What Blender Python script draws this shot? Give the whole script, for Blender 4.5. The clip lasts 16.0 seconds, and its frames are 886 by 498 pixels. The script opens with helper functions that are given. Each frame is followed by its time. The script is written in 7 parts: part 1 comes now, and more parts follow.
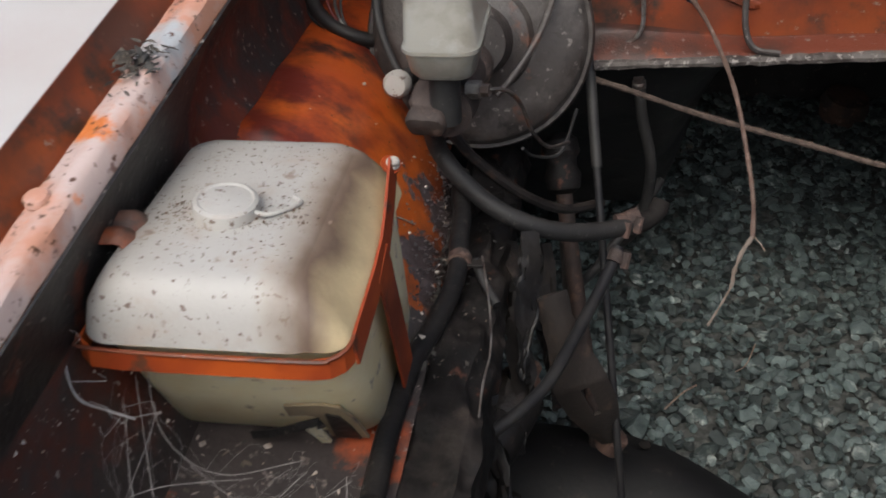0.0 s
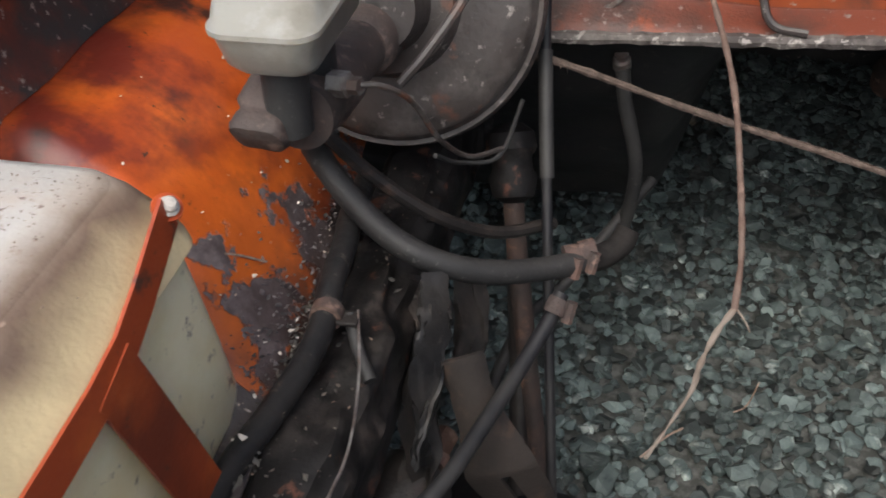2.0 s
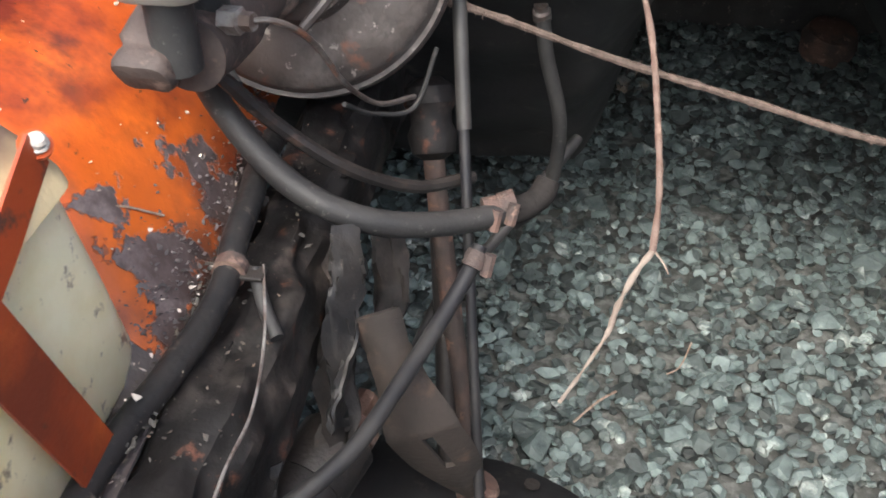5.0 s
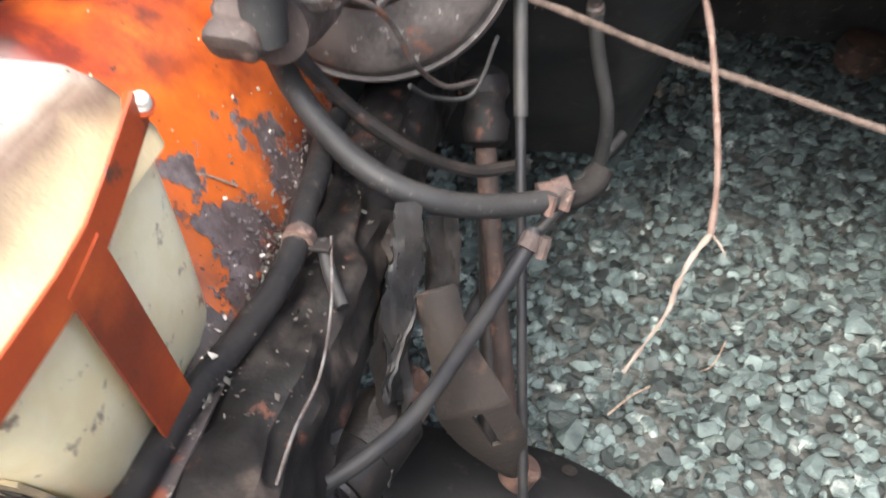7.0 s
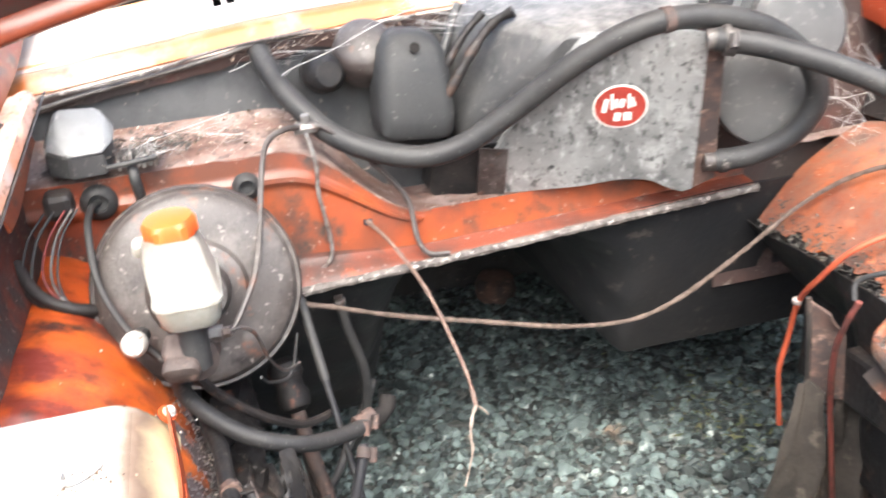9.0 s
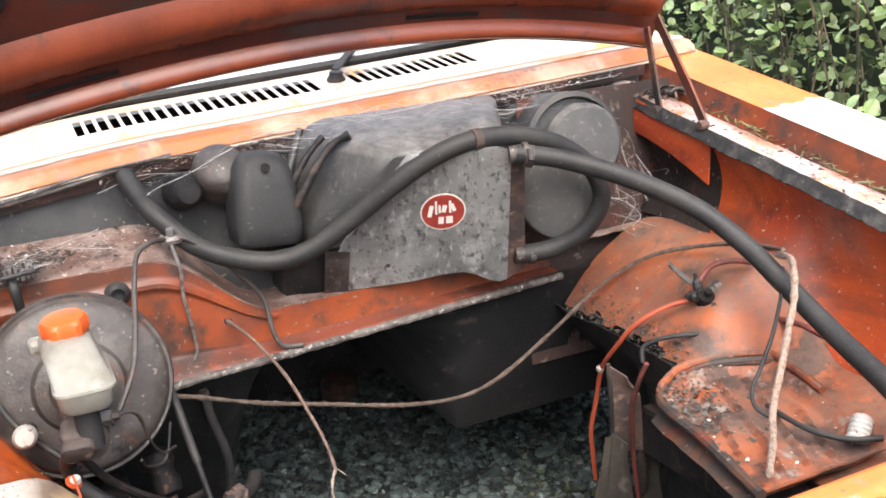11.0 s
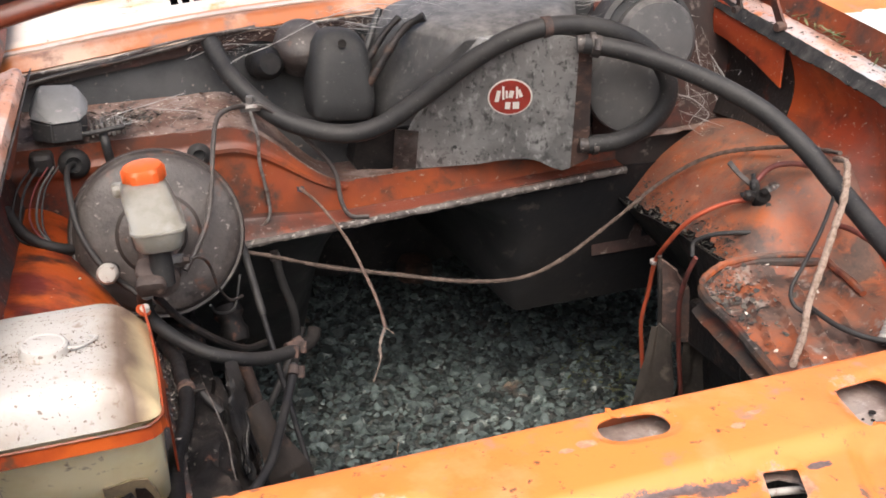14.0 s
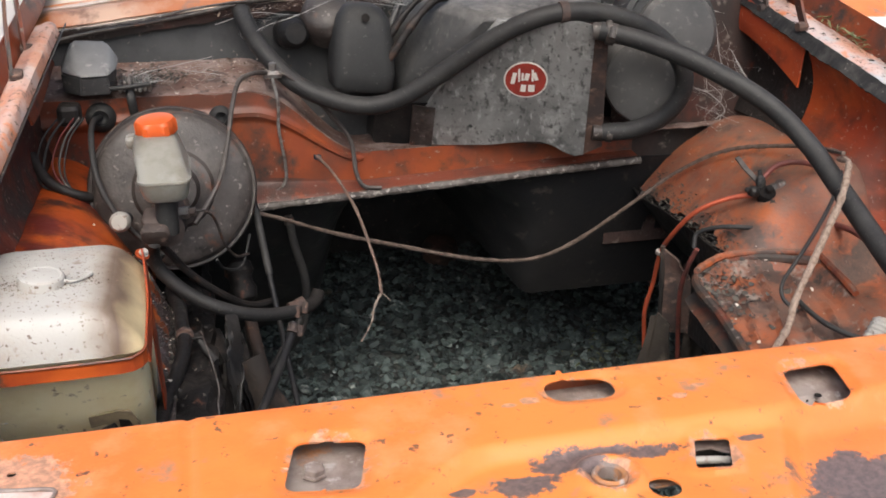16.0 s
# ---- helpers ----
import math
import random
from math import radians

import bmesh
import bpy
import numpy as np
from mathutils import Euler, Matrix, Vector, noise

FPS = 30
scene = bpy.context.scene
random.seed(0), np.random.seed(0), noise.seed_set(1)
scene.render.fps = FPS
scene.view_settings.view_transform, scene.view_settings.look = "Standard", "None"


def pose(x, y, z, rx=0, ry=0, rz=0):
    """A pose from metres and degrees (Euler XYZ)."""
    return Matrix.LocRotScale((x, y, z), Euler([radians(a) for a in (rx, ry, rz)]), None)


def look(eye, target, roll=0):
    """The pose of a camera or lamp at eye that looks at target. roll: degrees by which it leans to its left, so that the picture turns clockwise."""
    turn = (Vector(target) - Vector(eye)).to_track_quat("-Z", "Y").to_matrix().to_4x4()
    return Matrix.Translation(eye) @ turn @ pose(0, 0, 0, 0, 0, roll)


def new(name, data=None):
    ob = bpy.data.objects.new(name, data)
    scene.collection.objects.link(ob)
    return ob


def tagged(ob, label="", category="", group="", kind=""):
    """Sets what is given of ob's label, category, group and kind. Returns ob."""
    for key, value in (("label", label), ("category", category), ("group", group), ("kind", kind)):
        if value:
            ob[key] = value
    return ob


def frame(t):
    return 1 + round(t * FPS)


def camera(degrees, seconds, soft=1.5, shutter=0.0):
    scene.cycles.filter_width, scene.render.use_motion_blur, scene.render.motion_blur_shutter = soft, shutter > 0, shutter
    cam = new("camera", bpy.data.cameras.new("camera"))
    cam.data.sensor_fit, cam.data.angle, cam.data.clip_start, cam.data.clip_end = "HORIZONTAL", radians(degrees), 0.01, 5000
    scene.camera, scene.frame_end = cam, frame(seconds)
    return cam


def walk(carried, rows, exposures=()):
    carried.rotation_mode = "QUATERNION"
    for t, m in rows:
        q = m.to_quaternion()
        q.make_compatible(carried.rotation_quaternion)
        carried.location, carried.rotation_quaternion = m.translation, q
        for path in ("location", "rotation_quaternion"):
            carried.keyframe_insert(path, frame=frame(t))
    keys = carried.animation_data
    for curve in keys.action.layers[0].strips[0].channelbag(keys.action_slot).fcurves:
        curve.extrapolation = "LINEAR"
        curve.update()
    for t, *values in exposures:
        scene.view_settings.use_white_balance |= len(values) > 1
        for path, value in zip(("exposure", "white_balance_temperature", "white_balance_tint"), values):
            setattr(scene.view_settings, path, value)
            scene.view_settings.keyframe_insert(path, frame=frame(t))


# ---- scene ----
cam = camera(48.0, 16.0, soft=1.7, shutter=0.4)
PATH = [
    (0, (0.08, 0.003, 0.953), (-0.195, 1.649, -0.149), -3.0),
    (0.5, (0.105, 0.1, 0.935), (-0.178, 1.723, -0.199), -2.1),
    (1, (0.143, 0.188, 0.905), (-0.213, 1.77, -0.266), -2.6),
    (1.5, (0.152, 0.246, 0.882), (-0.242, 1.778, -0.342), -3.6),
    (2, (0.156, 0.275, 0.878), (-0.195, 1.821, -0.341), -1.9),
    (2.5, (0.176, 0.308, 0.844), (-0.132, 1.822, -0.425), -1.4),
    (3, (0.186, 0.321, 0.834), (-0.122, 1.832, -0.439), 0.3),
    (3.5, (0.18, 0.326, 0.836), (-0.143, 1.834, -0.438), -0.7),
    (4, (0.179, 0.272, 0.851), (-0.13, 1.803, -0.398), -2.6),
    (4.2, (0.175, 0.245, 0.865), (-0.105, 1.809, -0.349), -2.6),
    (6.3, (0.182, 0.369, 0.79), (-0.109, 1.872, -0.498), 1.6),
    (6.5, (0.167, 0.335, 0.8), (-0.143, 1.841, -0.479), 1.8),
    (7, (0.151, 0.253, 0.837), (-0.123, 1.81, -0.389), 0.3),
    (7.5, (0.128, 0.108, 0.923), (-0.024, 1.825, -0.092), -3.1),
    (8, (0.109, 0.004, 0.976), (0.016, 1.801, 0.103), -4.4),
    (8.5, (0.068, -0.047, 0.993), (0.245, 1.769, 0.174), -3.7),
    (9, (0.009, -0.102, 1.006), (0.426, 1.705, 0.259), -5.3),
    (9.5, (-0.033, -0.177, 1.03), (0.616, 1.594, 0.363), -6.3),
    (10, (-0.053, -0.222, 1.044), (0.661, 1.547, 0.444), -4.8),
    (10.2, (-0.058, -0.236, 1.044), (0.696, 1.529, 0.484), -4.5),
    (12.3, (-0.068, -0.314, 1.042), (0.715, 1.439, 0.485), -5.1),
    (12.5, (-0.057, -0.311, 1.038), (0.722, 1.436, 0.452), -5.3),
    (13, (-0.043, -0.323, 1.042), (0.642, 1.446, 0.408), -3.8),
    (13.5, (-0.046, -0.351, 1.032), (0.557, 1.418, 0.322), -2.5),
    (14, (-0.041, -0.368, 1.028), (0.513, 1.411, 0.301), -2.7),
    (14.5, (-0.027, -0.387, 1.025), (0.474, 1.411, 0.306), -3.1),
    (15, (-0.018, -0.421, 1.022), (0.521, 1.391, 0.369), -1.0),
    (15.5, (-0.004, -0.444, 1.005), (0.472, 1.364, 0.296), -2.7),
    (16, (0.015, -0.43, 1.013), (0.465, 1.374, 0.276), 0.1),
]
EXPOSURE = [(0, 0.31, 6050, 6), (1.5, 0.56, 6050, 6), (2.5, 1.32, 6050, 6), (4.2, 1.86, 6050, 6), (6.3, 2.28, 6050, 6), (7, 2.48, 6050, 6), (7.5, 2.62, 6050, 6), (8, 2.62, 6050, 6), (9.5, 2.62, 6050, 6), (10.2, 2.36, 6050, 6), (12.3, 0.88, 6450, 12), (13.5, 1.07, 6450, 12), (14.5, 1.17, 6250, 8), (15.2, 1.13, 6200, 7), (16, 0.75, 6200, 7)]
walk(cam, [(t, look(eye, target, roll)) for t, eye, target, roll in PATH], EXPOSURE)

# ---- light ----
world = bpy.data.worlds.new("sky")
scene.world = world
world.use_nodes = True
wn = world.node_tree.nodes
sky = wn.new("ShaderNodeTexSky")
sky.sky_type, sky.sun_disc = "NISHITA", False
sky.sun_elevation, sky.sun_rotation = radians(54), radians(193)
sky.air_density, sky.dust_density, sky.ozone_density = 1.0, 8.0, 1.5
wn["Background"].inputs["Strength"].default_value = 0.15
world.node_tree.links.new(sky.outputs["Color"], wn["Background"].inputs["Color"])
sun = new("sun", bpy.data.lights.new("sun", "SUN"))
sun.data.energy, sun.data.angle, sun.data.color = 0.5, radians(70), (1.0, 1.0, 0.995)
sun.matrix_world = look((-0.18, -1.45, 3.18), (0.25, 0.45, 0.5))


# ---- materials ----
def surface(name, base, layers=(), rough=0.6, metal=0.0, bump=0.15, bump_scale=300.0, wear_rough=0.0, random_tint=0.0, spec=0.5, coat=0.0, dust=None, milky=0.0):
    """A worn surface: a base colour under layers of (colour, scale, low, high) noise, with fine relief."""
    m = bpy.data.materials.new(name)
    m.use_nodes = True
    nodes, links = m.node_tree.nodes, m.node_tree.links
    bsdf = nodes["Principled BSDF"]
    where = nodes.new("ShaderNodeNewGeometry").outputs["Position"]
    colour = None
    rough_out = None
    rgb = nodes.new("ShaderNodeRGB")
    rgb.outputs[0].default_value = (*base, 1)
    colour = rgb.outputs[0]
    for n, (tint, scale, low, high) in enumerate(layers):
        shift = nodes.new("ShaderNodeVectorMath")
        shift.inputs[1].default_value = (n * 3.7, n * 1.3, n * 7.1)
        links.new(where, shift.inputs[0])
        tex = nodes.new("ShaderNodeTexNoise")
        tex.inputs["Scale"].default_value, tex.inputs["Detail"].default_value, tex.inputs["Roughness"].default_value = scale, 6, 0.62
        links.new(shift.outputs[0], tex.inputs["Vector"])
        span = nodes.new("ShaderNodeMapRange")
        span.inputs["From Min"].default_value, span.inputs["From Max"].default_value = low, high
        links.new(tex.outputs["Fac"], span.inputs["Value"])
        mix = nodes.new("ShaderNodeMix")
        mix.data_type = "RGBA"
        mix.inputs["B"].default_value = (*tint, 1)
        mix.inputs[7].default_value = (*tint, 1)
        links.new(span.outputs[0], mix.inputs[0])
        links.new(colour, mix.inputs[6])
        colour = mix.outputs[2]
        if wear_rough and n == 0:
            rr = nodes.new("ShaderNodeMapRange")
            rr.inputs["To Min"].default_value, rr.inputs["To Max"].default_value = rough, wear_rough
            links.new(span.outputs[0], rr.inputs["Value"])
            rough_out = rr.outputs[0]
    if random_tint:
        info = nodes.new("ShaderNodeNewGeometry").outputs["Random Per Island"]
        hsv = nodes.new("ShaderNodeHueSaturation")
        amount = nodes.new("ShaderNodeMapRange")
        amount.inputs["To Min"].default_value, amount.inputs["To Max"].default_value = 1 - random_tint, 1 + random_tint
        links.new(info, amount.inputs["Value"])
        links.new(amount.outputs[0], hsv.inputs["Value"])
        links.new(colour, hsv.inputs["Color"])
        colour = hsv.outputs[0]
    # Dust on upward faces; its pale tone also lifts dark surfaces in shade.
    if dust:
        normal = nodes.new("ShaderNodeSeparateXYZ")
        links.new(nodes.new("ShaderNodeNewGeometry").outputs["Normal"], normal.inputs[0])
        lying = nodes.new("ShaderNodeMapRange")
        lying.inputs["From Min"].default_value, lying.inputs["From Max"].default_value = 0.1, 0.95
        links.new(normal.outputs["Z"], lying.inputs["Value"])
        tex = nodes.new("ShaderNodeTexNoise")
        tex.inputs["Scale"].default_value, tex.inputs["Detail"].default_value, tex.inputs["Roughness"].default_value = 34, 8, 0.75
        links.new(where, tex.inputs["Vector"])
        patchy = nodes.new("ShaderNodeMapRange")
        patchy.inputs["From Min"].default_value, patchy.inputs["From Max"].default_value = 0.34, 0.66
        links.new(tex.outputs["Fac"], patchy.inputs["Value"])
        cover = nodes.new("ShaderNodeMath")
        cover.operation = "MULTIPLY"
        links.new(lying.outputs[0], cover.inputs[0])
        links.new(patchy.outputs[0], cover.inputs[1])
        mix = nodes.new("ShaderNodeMix")
        mix.data_type = "RGBA"
        mix.inputs[7].default_value = (*dust, 1)
        links.new(cover.outputs[0], mix.inputs[0])
        links.new(colour, mix.inputs[6])
        colour = mix.outputs[2]
    if milky:
        bsdf.inputs["Subsurface Weight"].default_value, bsdf.inputs["Subsurface Scale"].default_value = milky, 0.05
        bsdf.inputs["Subsurface Radius"].default_value = (1.0, 0.9, 0.7)
    links.new(colour, bsdf.inputs["Base Color"])
    if rough_out:
        links.new(rough_out, bsdf.inputs["Roughness"])
    else:
        bsdf.inputs["Roughness"].default_value = rough
    bsdf.inputs["Metallic"].default_value = metal
    bsdf.inputs["Specular IOR Level"].default_value = spec
    bsdf.inputs["Coat Weight"].default_value = coat
    if bump:
        tex = nodes.new("ShaderNodeTexNoise")
        tex.inputs["Scale"].default_value, tex.inputs["Detail"].default_value = bump_scale, 5
        links.new(where, tex.inputs["Vector"])
        relief = nodes.new("ShaderNodeBump")
        relief.inputs["Strength"].default_value, relief.inputs["Distance"].default_value = bump, 0.002
        links.new(tex.outputs["Fac"], relief.inputs["Height"])
        links.new(relief.outputs[0], bsdf.inputs["Normal"])
    return m


RUST, DIRT, DUST, SOOT = (0.10, 0.045, 0.025), (0.035, 0.028, 0.024), (0.24, 0.20, 0.17), (0.012, 0.011, 0.011)
paint = surface("orange paint", (0.74, 0.226, 0.056), [((0.70, 0.175, 0.040), 7, 0.42, 0.64), ((0.74, 0.29, 0.12), 12, 0.56, 0.74), ((0.36, 0.20, 0.13), 30, 0.60, 0.70), ((0.16, 0.08, 0.05), 90, 0.62, 0.68)], 0.30, wear_rough=0.40, bump=0.06)
# Pale cowl tone holds the sky's glare as well as faded paint.
paint_cowl = surface("faded paint with sky glare", (0.68, 0.47, 0.33), [((0.70, 0.60, 0.52), 5, 0.36, 0.56), ((0.80, 0.36, 0.12), 9, 0.60, 0.68), ((0.35, 0.2, 0.15), 70, 0.63, 0.68)], 0.25, wear_rough=0.32, bump=0.04, coat=0.3)
paint_lip = surface("weathered orange lip", (0.38, 0.115, 0.030), [((0.50, 0.32, 0.22), 8, 0.46, 0.66), ((0.22, 0.11, 0.07), 30, 0.54, 0.66)], 0.3, bump=0.1)
paint_strap = surface("scuffed strap paint", (0.46, 0.088, 0.016), [((0.30, 0.050, 0.014), 14, 0.42, 0.62), ((0.12, 0.05, 0.03), 45, 0.58, 0.68)], 0.35, bump=0.1)
paint_bay = surface("dirty orange paint", (0.25, 0.058, 0.015), [((0.18, 0.032, 0.012), 5, 0.38, 0.66), ((0.10, 0.036, 0.022), 9, 0.44, 0.64), (DIRT, 22, 0.52, 0.68), ((0.26, 0.18, 0.14), 90, 0.64, 0.70)], 0.40, wear_rough=0.58, bump=0.15)
paint_arch = surface("flaking orange paint", (0.46, 0.080, 0.012), [((0.64, 0.140, 0.016), 6, 0.50, 0.66), ((0.15, 0.022, 0.012), 9, 0.44, 0.56), ((0.050, 0.020, 0.016), 13, 0.54, 0.66), ((0.03, 0.02, 0.018), 120, 0.66, 0.69)], 0.40, wear_rough=0.46, bump=0.6, bump_scale=55)
paint_dusty = surface("dusty orange paint", (0.37, 0.086, 0.017), [((0.17, 0.095, 0.075), 7, 0.47, 0.64), ((0.12, 0.026, 0.016), 5, 0.42, 0.62), ((0.05, 0.036, 0.032), 12, 0.52, 0.62), ((0.40, 0.11, 0.04), 30, 0.58, 0.66), ((0.10, 0.06, 0.045), 70, 0.61, 0.67)], 0.58, wear_rough=0.68, bump=0.4, dust=(0.18, 0.104, 0.075))
paint_skirt = surface("streaked orange paint", (0.50, 0.098, 0.020), [((0.34, 0.050, 0.016), 4, 0.38, 0.60), ((0.16, 0.062, 0.044), 6, 0.50, 0.68), ((0.055, 0.022, 0.018), 9, 0.55, 0.70), ((0.20, 0.13, 0.11), 3, 0.56, 0.74), ((0.5, 0.36, 0.28), 150, 0.64, 0.68)], 0.42, wear_rough=0.55, bump=0.1)
paint_soot = surface("sooty orange paint", (0.11, 0.022, 0.012), [((0.022, 0.018, 0.017), 5, 0.42, 0.58), ((0.24, 0.044, 0.015), 6, 0.54, 0.68), ((0.035, 0.028, 0.026), 24, 0.50, 0.64), ((0.30, 0.25, 0.21), 130, 0.62, 0.66)], 0.55, bump=0.5, bump_scale=150)
paint_grime = surface("grimy orange paint", (0.20, 0.04, 0.012), [(DIRT, 6, 0.36, 0.54), (RUST, 18, 0.50, 0.62), (DUST, 60, 0.61, 0.68)], 0.6, bump=0.25)
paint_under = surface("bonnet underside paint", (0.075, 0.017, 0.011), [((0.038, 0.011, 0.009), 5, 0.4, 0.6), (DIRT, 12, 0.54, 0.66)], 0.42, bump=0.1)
# Lighter copy of the underside paint, with the ribs' highlights in its colour.
paint_rib_lit = surface("highlighted bonnet rib paint", (0.19, 0.042, 0.018), [((0.09, 0.020, 0.012), 5, 0.42, 0.66), (DIRT, 16, 0.58, 0.70)], 0.26, bump=0.1)
paint_rail = surface("faded wing rail paint", (0.52, 0.27, 0.19), [((0.54, 0.43, 0.40), 12, 0.42, 0.58), ((0.42, 0.44, 0.46), 9, 0.58, 0.66), ((0.62, 0.20, 0.06), 22, 0.58, 0.66), ((0.22, 0.13, 0.11), 60, 0.60, 0.66), (RUST, 120, 0.60, 0.65)], 0.36, bump=0.35, bump_scale=160)
paint_pale = surface("pale primed wing", (0.50, 0.485, 0.47), [((0.46, 0.42, 0.40), 5, 0.4, 0.7)], 0.4, bump=0.04)
shelf_rust = surface("rust-flaked shelf", (0.14, 0.080, 0.062), [((0.24, 0.18, 0.16), 14, 0.42, 0.58), ((0.085, 0.06, 0.05), 45, 0.54, 0.64), ((0.42, 0.36, 0.32), 120, 0.61, 0.67)], 0.8, bump=0.9, bump_scale=130)
black = surface("black painted steel", (0.020, 0.021, 0.023), [((0.045, 0.046, 0.047), 10, 0.42, 0.62), (DUST, 75, 0.62, 0.72)], 0.55, bump=0.2, dust=(0.085, 0.078, 0.07))
# Near black that puts the shade of holes and hollows into the colour.
hollow_black = surface("near black hollow", SOOT, [((0.02, 0.018, 0.017), 20, 0.45, 0.6)], 0.9, bump=0.3, spec=0.1)
grease = surface("greasy black metal", SOOT, [((0.022, 0.019, 0.018), 18, 0.42, 0.62), ((0.07, 0.045, 0.035), 40, 0.57, 0.70)], 0.5, bump=0.7, bump_scale=120, dust=(0.038, 0.032, 0.028), spec=0.3)
rusty = surface("rusty steel", (0.10, 0.058, 0.045), [((0.045, 0.033, 0.03), 22, 0.42, 0.58), ((0.20, 0.13, 0.10), 60, 0.57, 0.68)], 0.85, bump=0.6, bump_scale=260)
plate_rust = surface("rusty grey plate", (0.27, 0.225, 0.20), [((0.16, 0.115, 0.10), 30, 0.42, 0.6), ((0.40, 0.17, 0.06), 14, 0.58, 0.66), ((0.36, 0.32, 0.30), 80, 0.57, 0.66)], 0.75, bump=0.4)
seam_grey = surface("flaking seam sealer", (0.12, 0.105, 0.095), [((0.045, 0.036, 0.033), 40, 0.42, 0.6), ((0.28, 0.255, 0.235), 120, 0.56, 0.64)], 0.75, bump=0.8, bump_scale=150)
servo_grey = surface("dusty servo steel", (0.044, 0.037, 0.034), [((0.026, 0.018, 0.016), 6, 0.44, 0.60), ((0.095, 0.084, 0.077), 15, 0.52, 0.66), ((0.025, 0.021, 0.020), 34, 0.54, 0.66), ((0.13, 0.058, 0.036), 22, 0.59, 0.67), ((0.22, 0.20, 0.18), 110, 0.62, 0.68)], 0.5, bump=0.5, bump_scale=200, dust=(0.080, 0.071, 0.065))
rubber = surface("dusty black rubber", (0.017, 0.017, 0.018), [((0.034, 0.033, 0.032), 14, 0.40, 0.66), ((0.085, 0.08, 0.075), 200, 0.62, 0.70)], 0.55, bump=0.2, dust=(0.044, 0.042, 0.041), spec=0.28)
wet_rubber = surface("grimy black rubber", (0.012, 0.012, 0.013), [((0.026, 0.024, 0.023), 18, 0.42, 0.64), ((0.07, 0.06, 0.052), 110, 0.62, 0.69)], 0.42, bump=0.4, bump_scale=160, spec=0.2)
plastic_dark = surface("dusty black plastic", (0.034, 0.035, 0.037), [((0.075, 0.073, 0.072), 5, 0.38, 0.64), ((0.12, 0.115, 0.11), 90, 0.58, 0.70)], 0.5, bump=0.10, dust=(0.205, 0.196, 0.188))
tank_white = surface("yellowed white plastic", (0.84, 0.77, 0.52), [((0.74, 0.64, 0.37), 11, 0.46, 0.64), ((0.26, 0.20, 0.13), 60, 0.61, 0.68)], 0.40, bump=0.06, milky=0.6)
tank_stain = surface("brown-stained plastic", (0.30, 0.245, 0.155), [((0.16, 0.128, 0.095), 13, 0.42, 0.58), ((0.10, 0.085, 0.08), 22, 0.58, 0.68)], 0.45, bump=0.08)
tank_dusty = surface("dusty white plastic", (0.41, 0.40, 0.375), [((0.36, 0.34, 0.31), 9, 0.44, 0.66), ((0.38, 0.34, 0.30), 34, 0.54, 0.70), ((0.16, 0.12, 0.10), 210, 0.61, 0.64), ((0.26, 0.21, 0.17), 55, 0.62, 0.68)], 0.55, bump=0.2)
res_white = surface("cloudy white plastic", (0.235, 0.228, 0.20), [((0.15, 0.135, 0.11), 14, 0.46, 0.62), ((0.30, 0.295, 0.27), 26, 0.54, 0.66), ((0.15, 0.12, 0.10), 260, 0.66, 0.70)], 0.32, bump=0.08, milky=0.3)
cap_orange = surface("orange plastic cap", (0.62, 0.105, 0.022), [((0.55, 0.1, 0.03), 60, 0.55, 0.66)], 0.35, bump=0.04)
galv = surface("stained galvanised steel", (0.27, 0.268, 0.262), [((0.17, 0.168, 0.163), 9, 0.38, 0.62), ((0.40, 0.395, 0.385), 16, 0.52, 0.70), ((0.10, 0.10, 0.098), 45, 0.55, 0.68), ((0.05, 0.05, 0.05), 100, 0.63, 0.68)], 0.5, metal=0.2, bump=0.2)
steel = surface("dull bare steel", (0.22, 0.21, 0.20), [((0.10, 0.075, 0.065), 60, 0.44, 0.62), ((0.05, 0.042, 0.04), 25, 0.50, 0.65)], 0.5, metal=0.4, bump=0.3)
gravel_bed = surface("gravel bed", (0.045, 0.047, 0.044), [((0.11, 0.115, 0.11), 60, 0.45, 0.6)], 0.95, bump=1.0, bump_scale=90)
stone_mat = surface("grey green gravel stone", (0.088, 0.112, 0.110), [((0.048, 0.064, 0.064), 30, 0.42, 0.58), ((0.27, 0.30, 0.285), 26, 0.58, 0.70), ((0.17, 0.115, 0.08), 6, 0.66, 0.76)], 0.7, bump=0.5, bump_scale=200, random_tint=0.85)


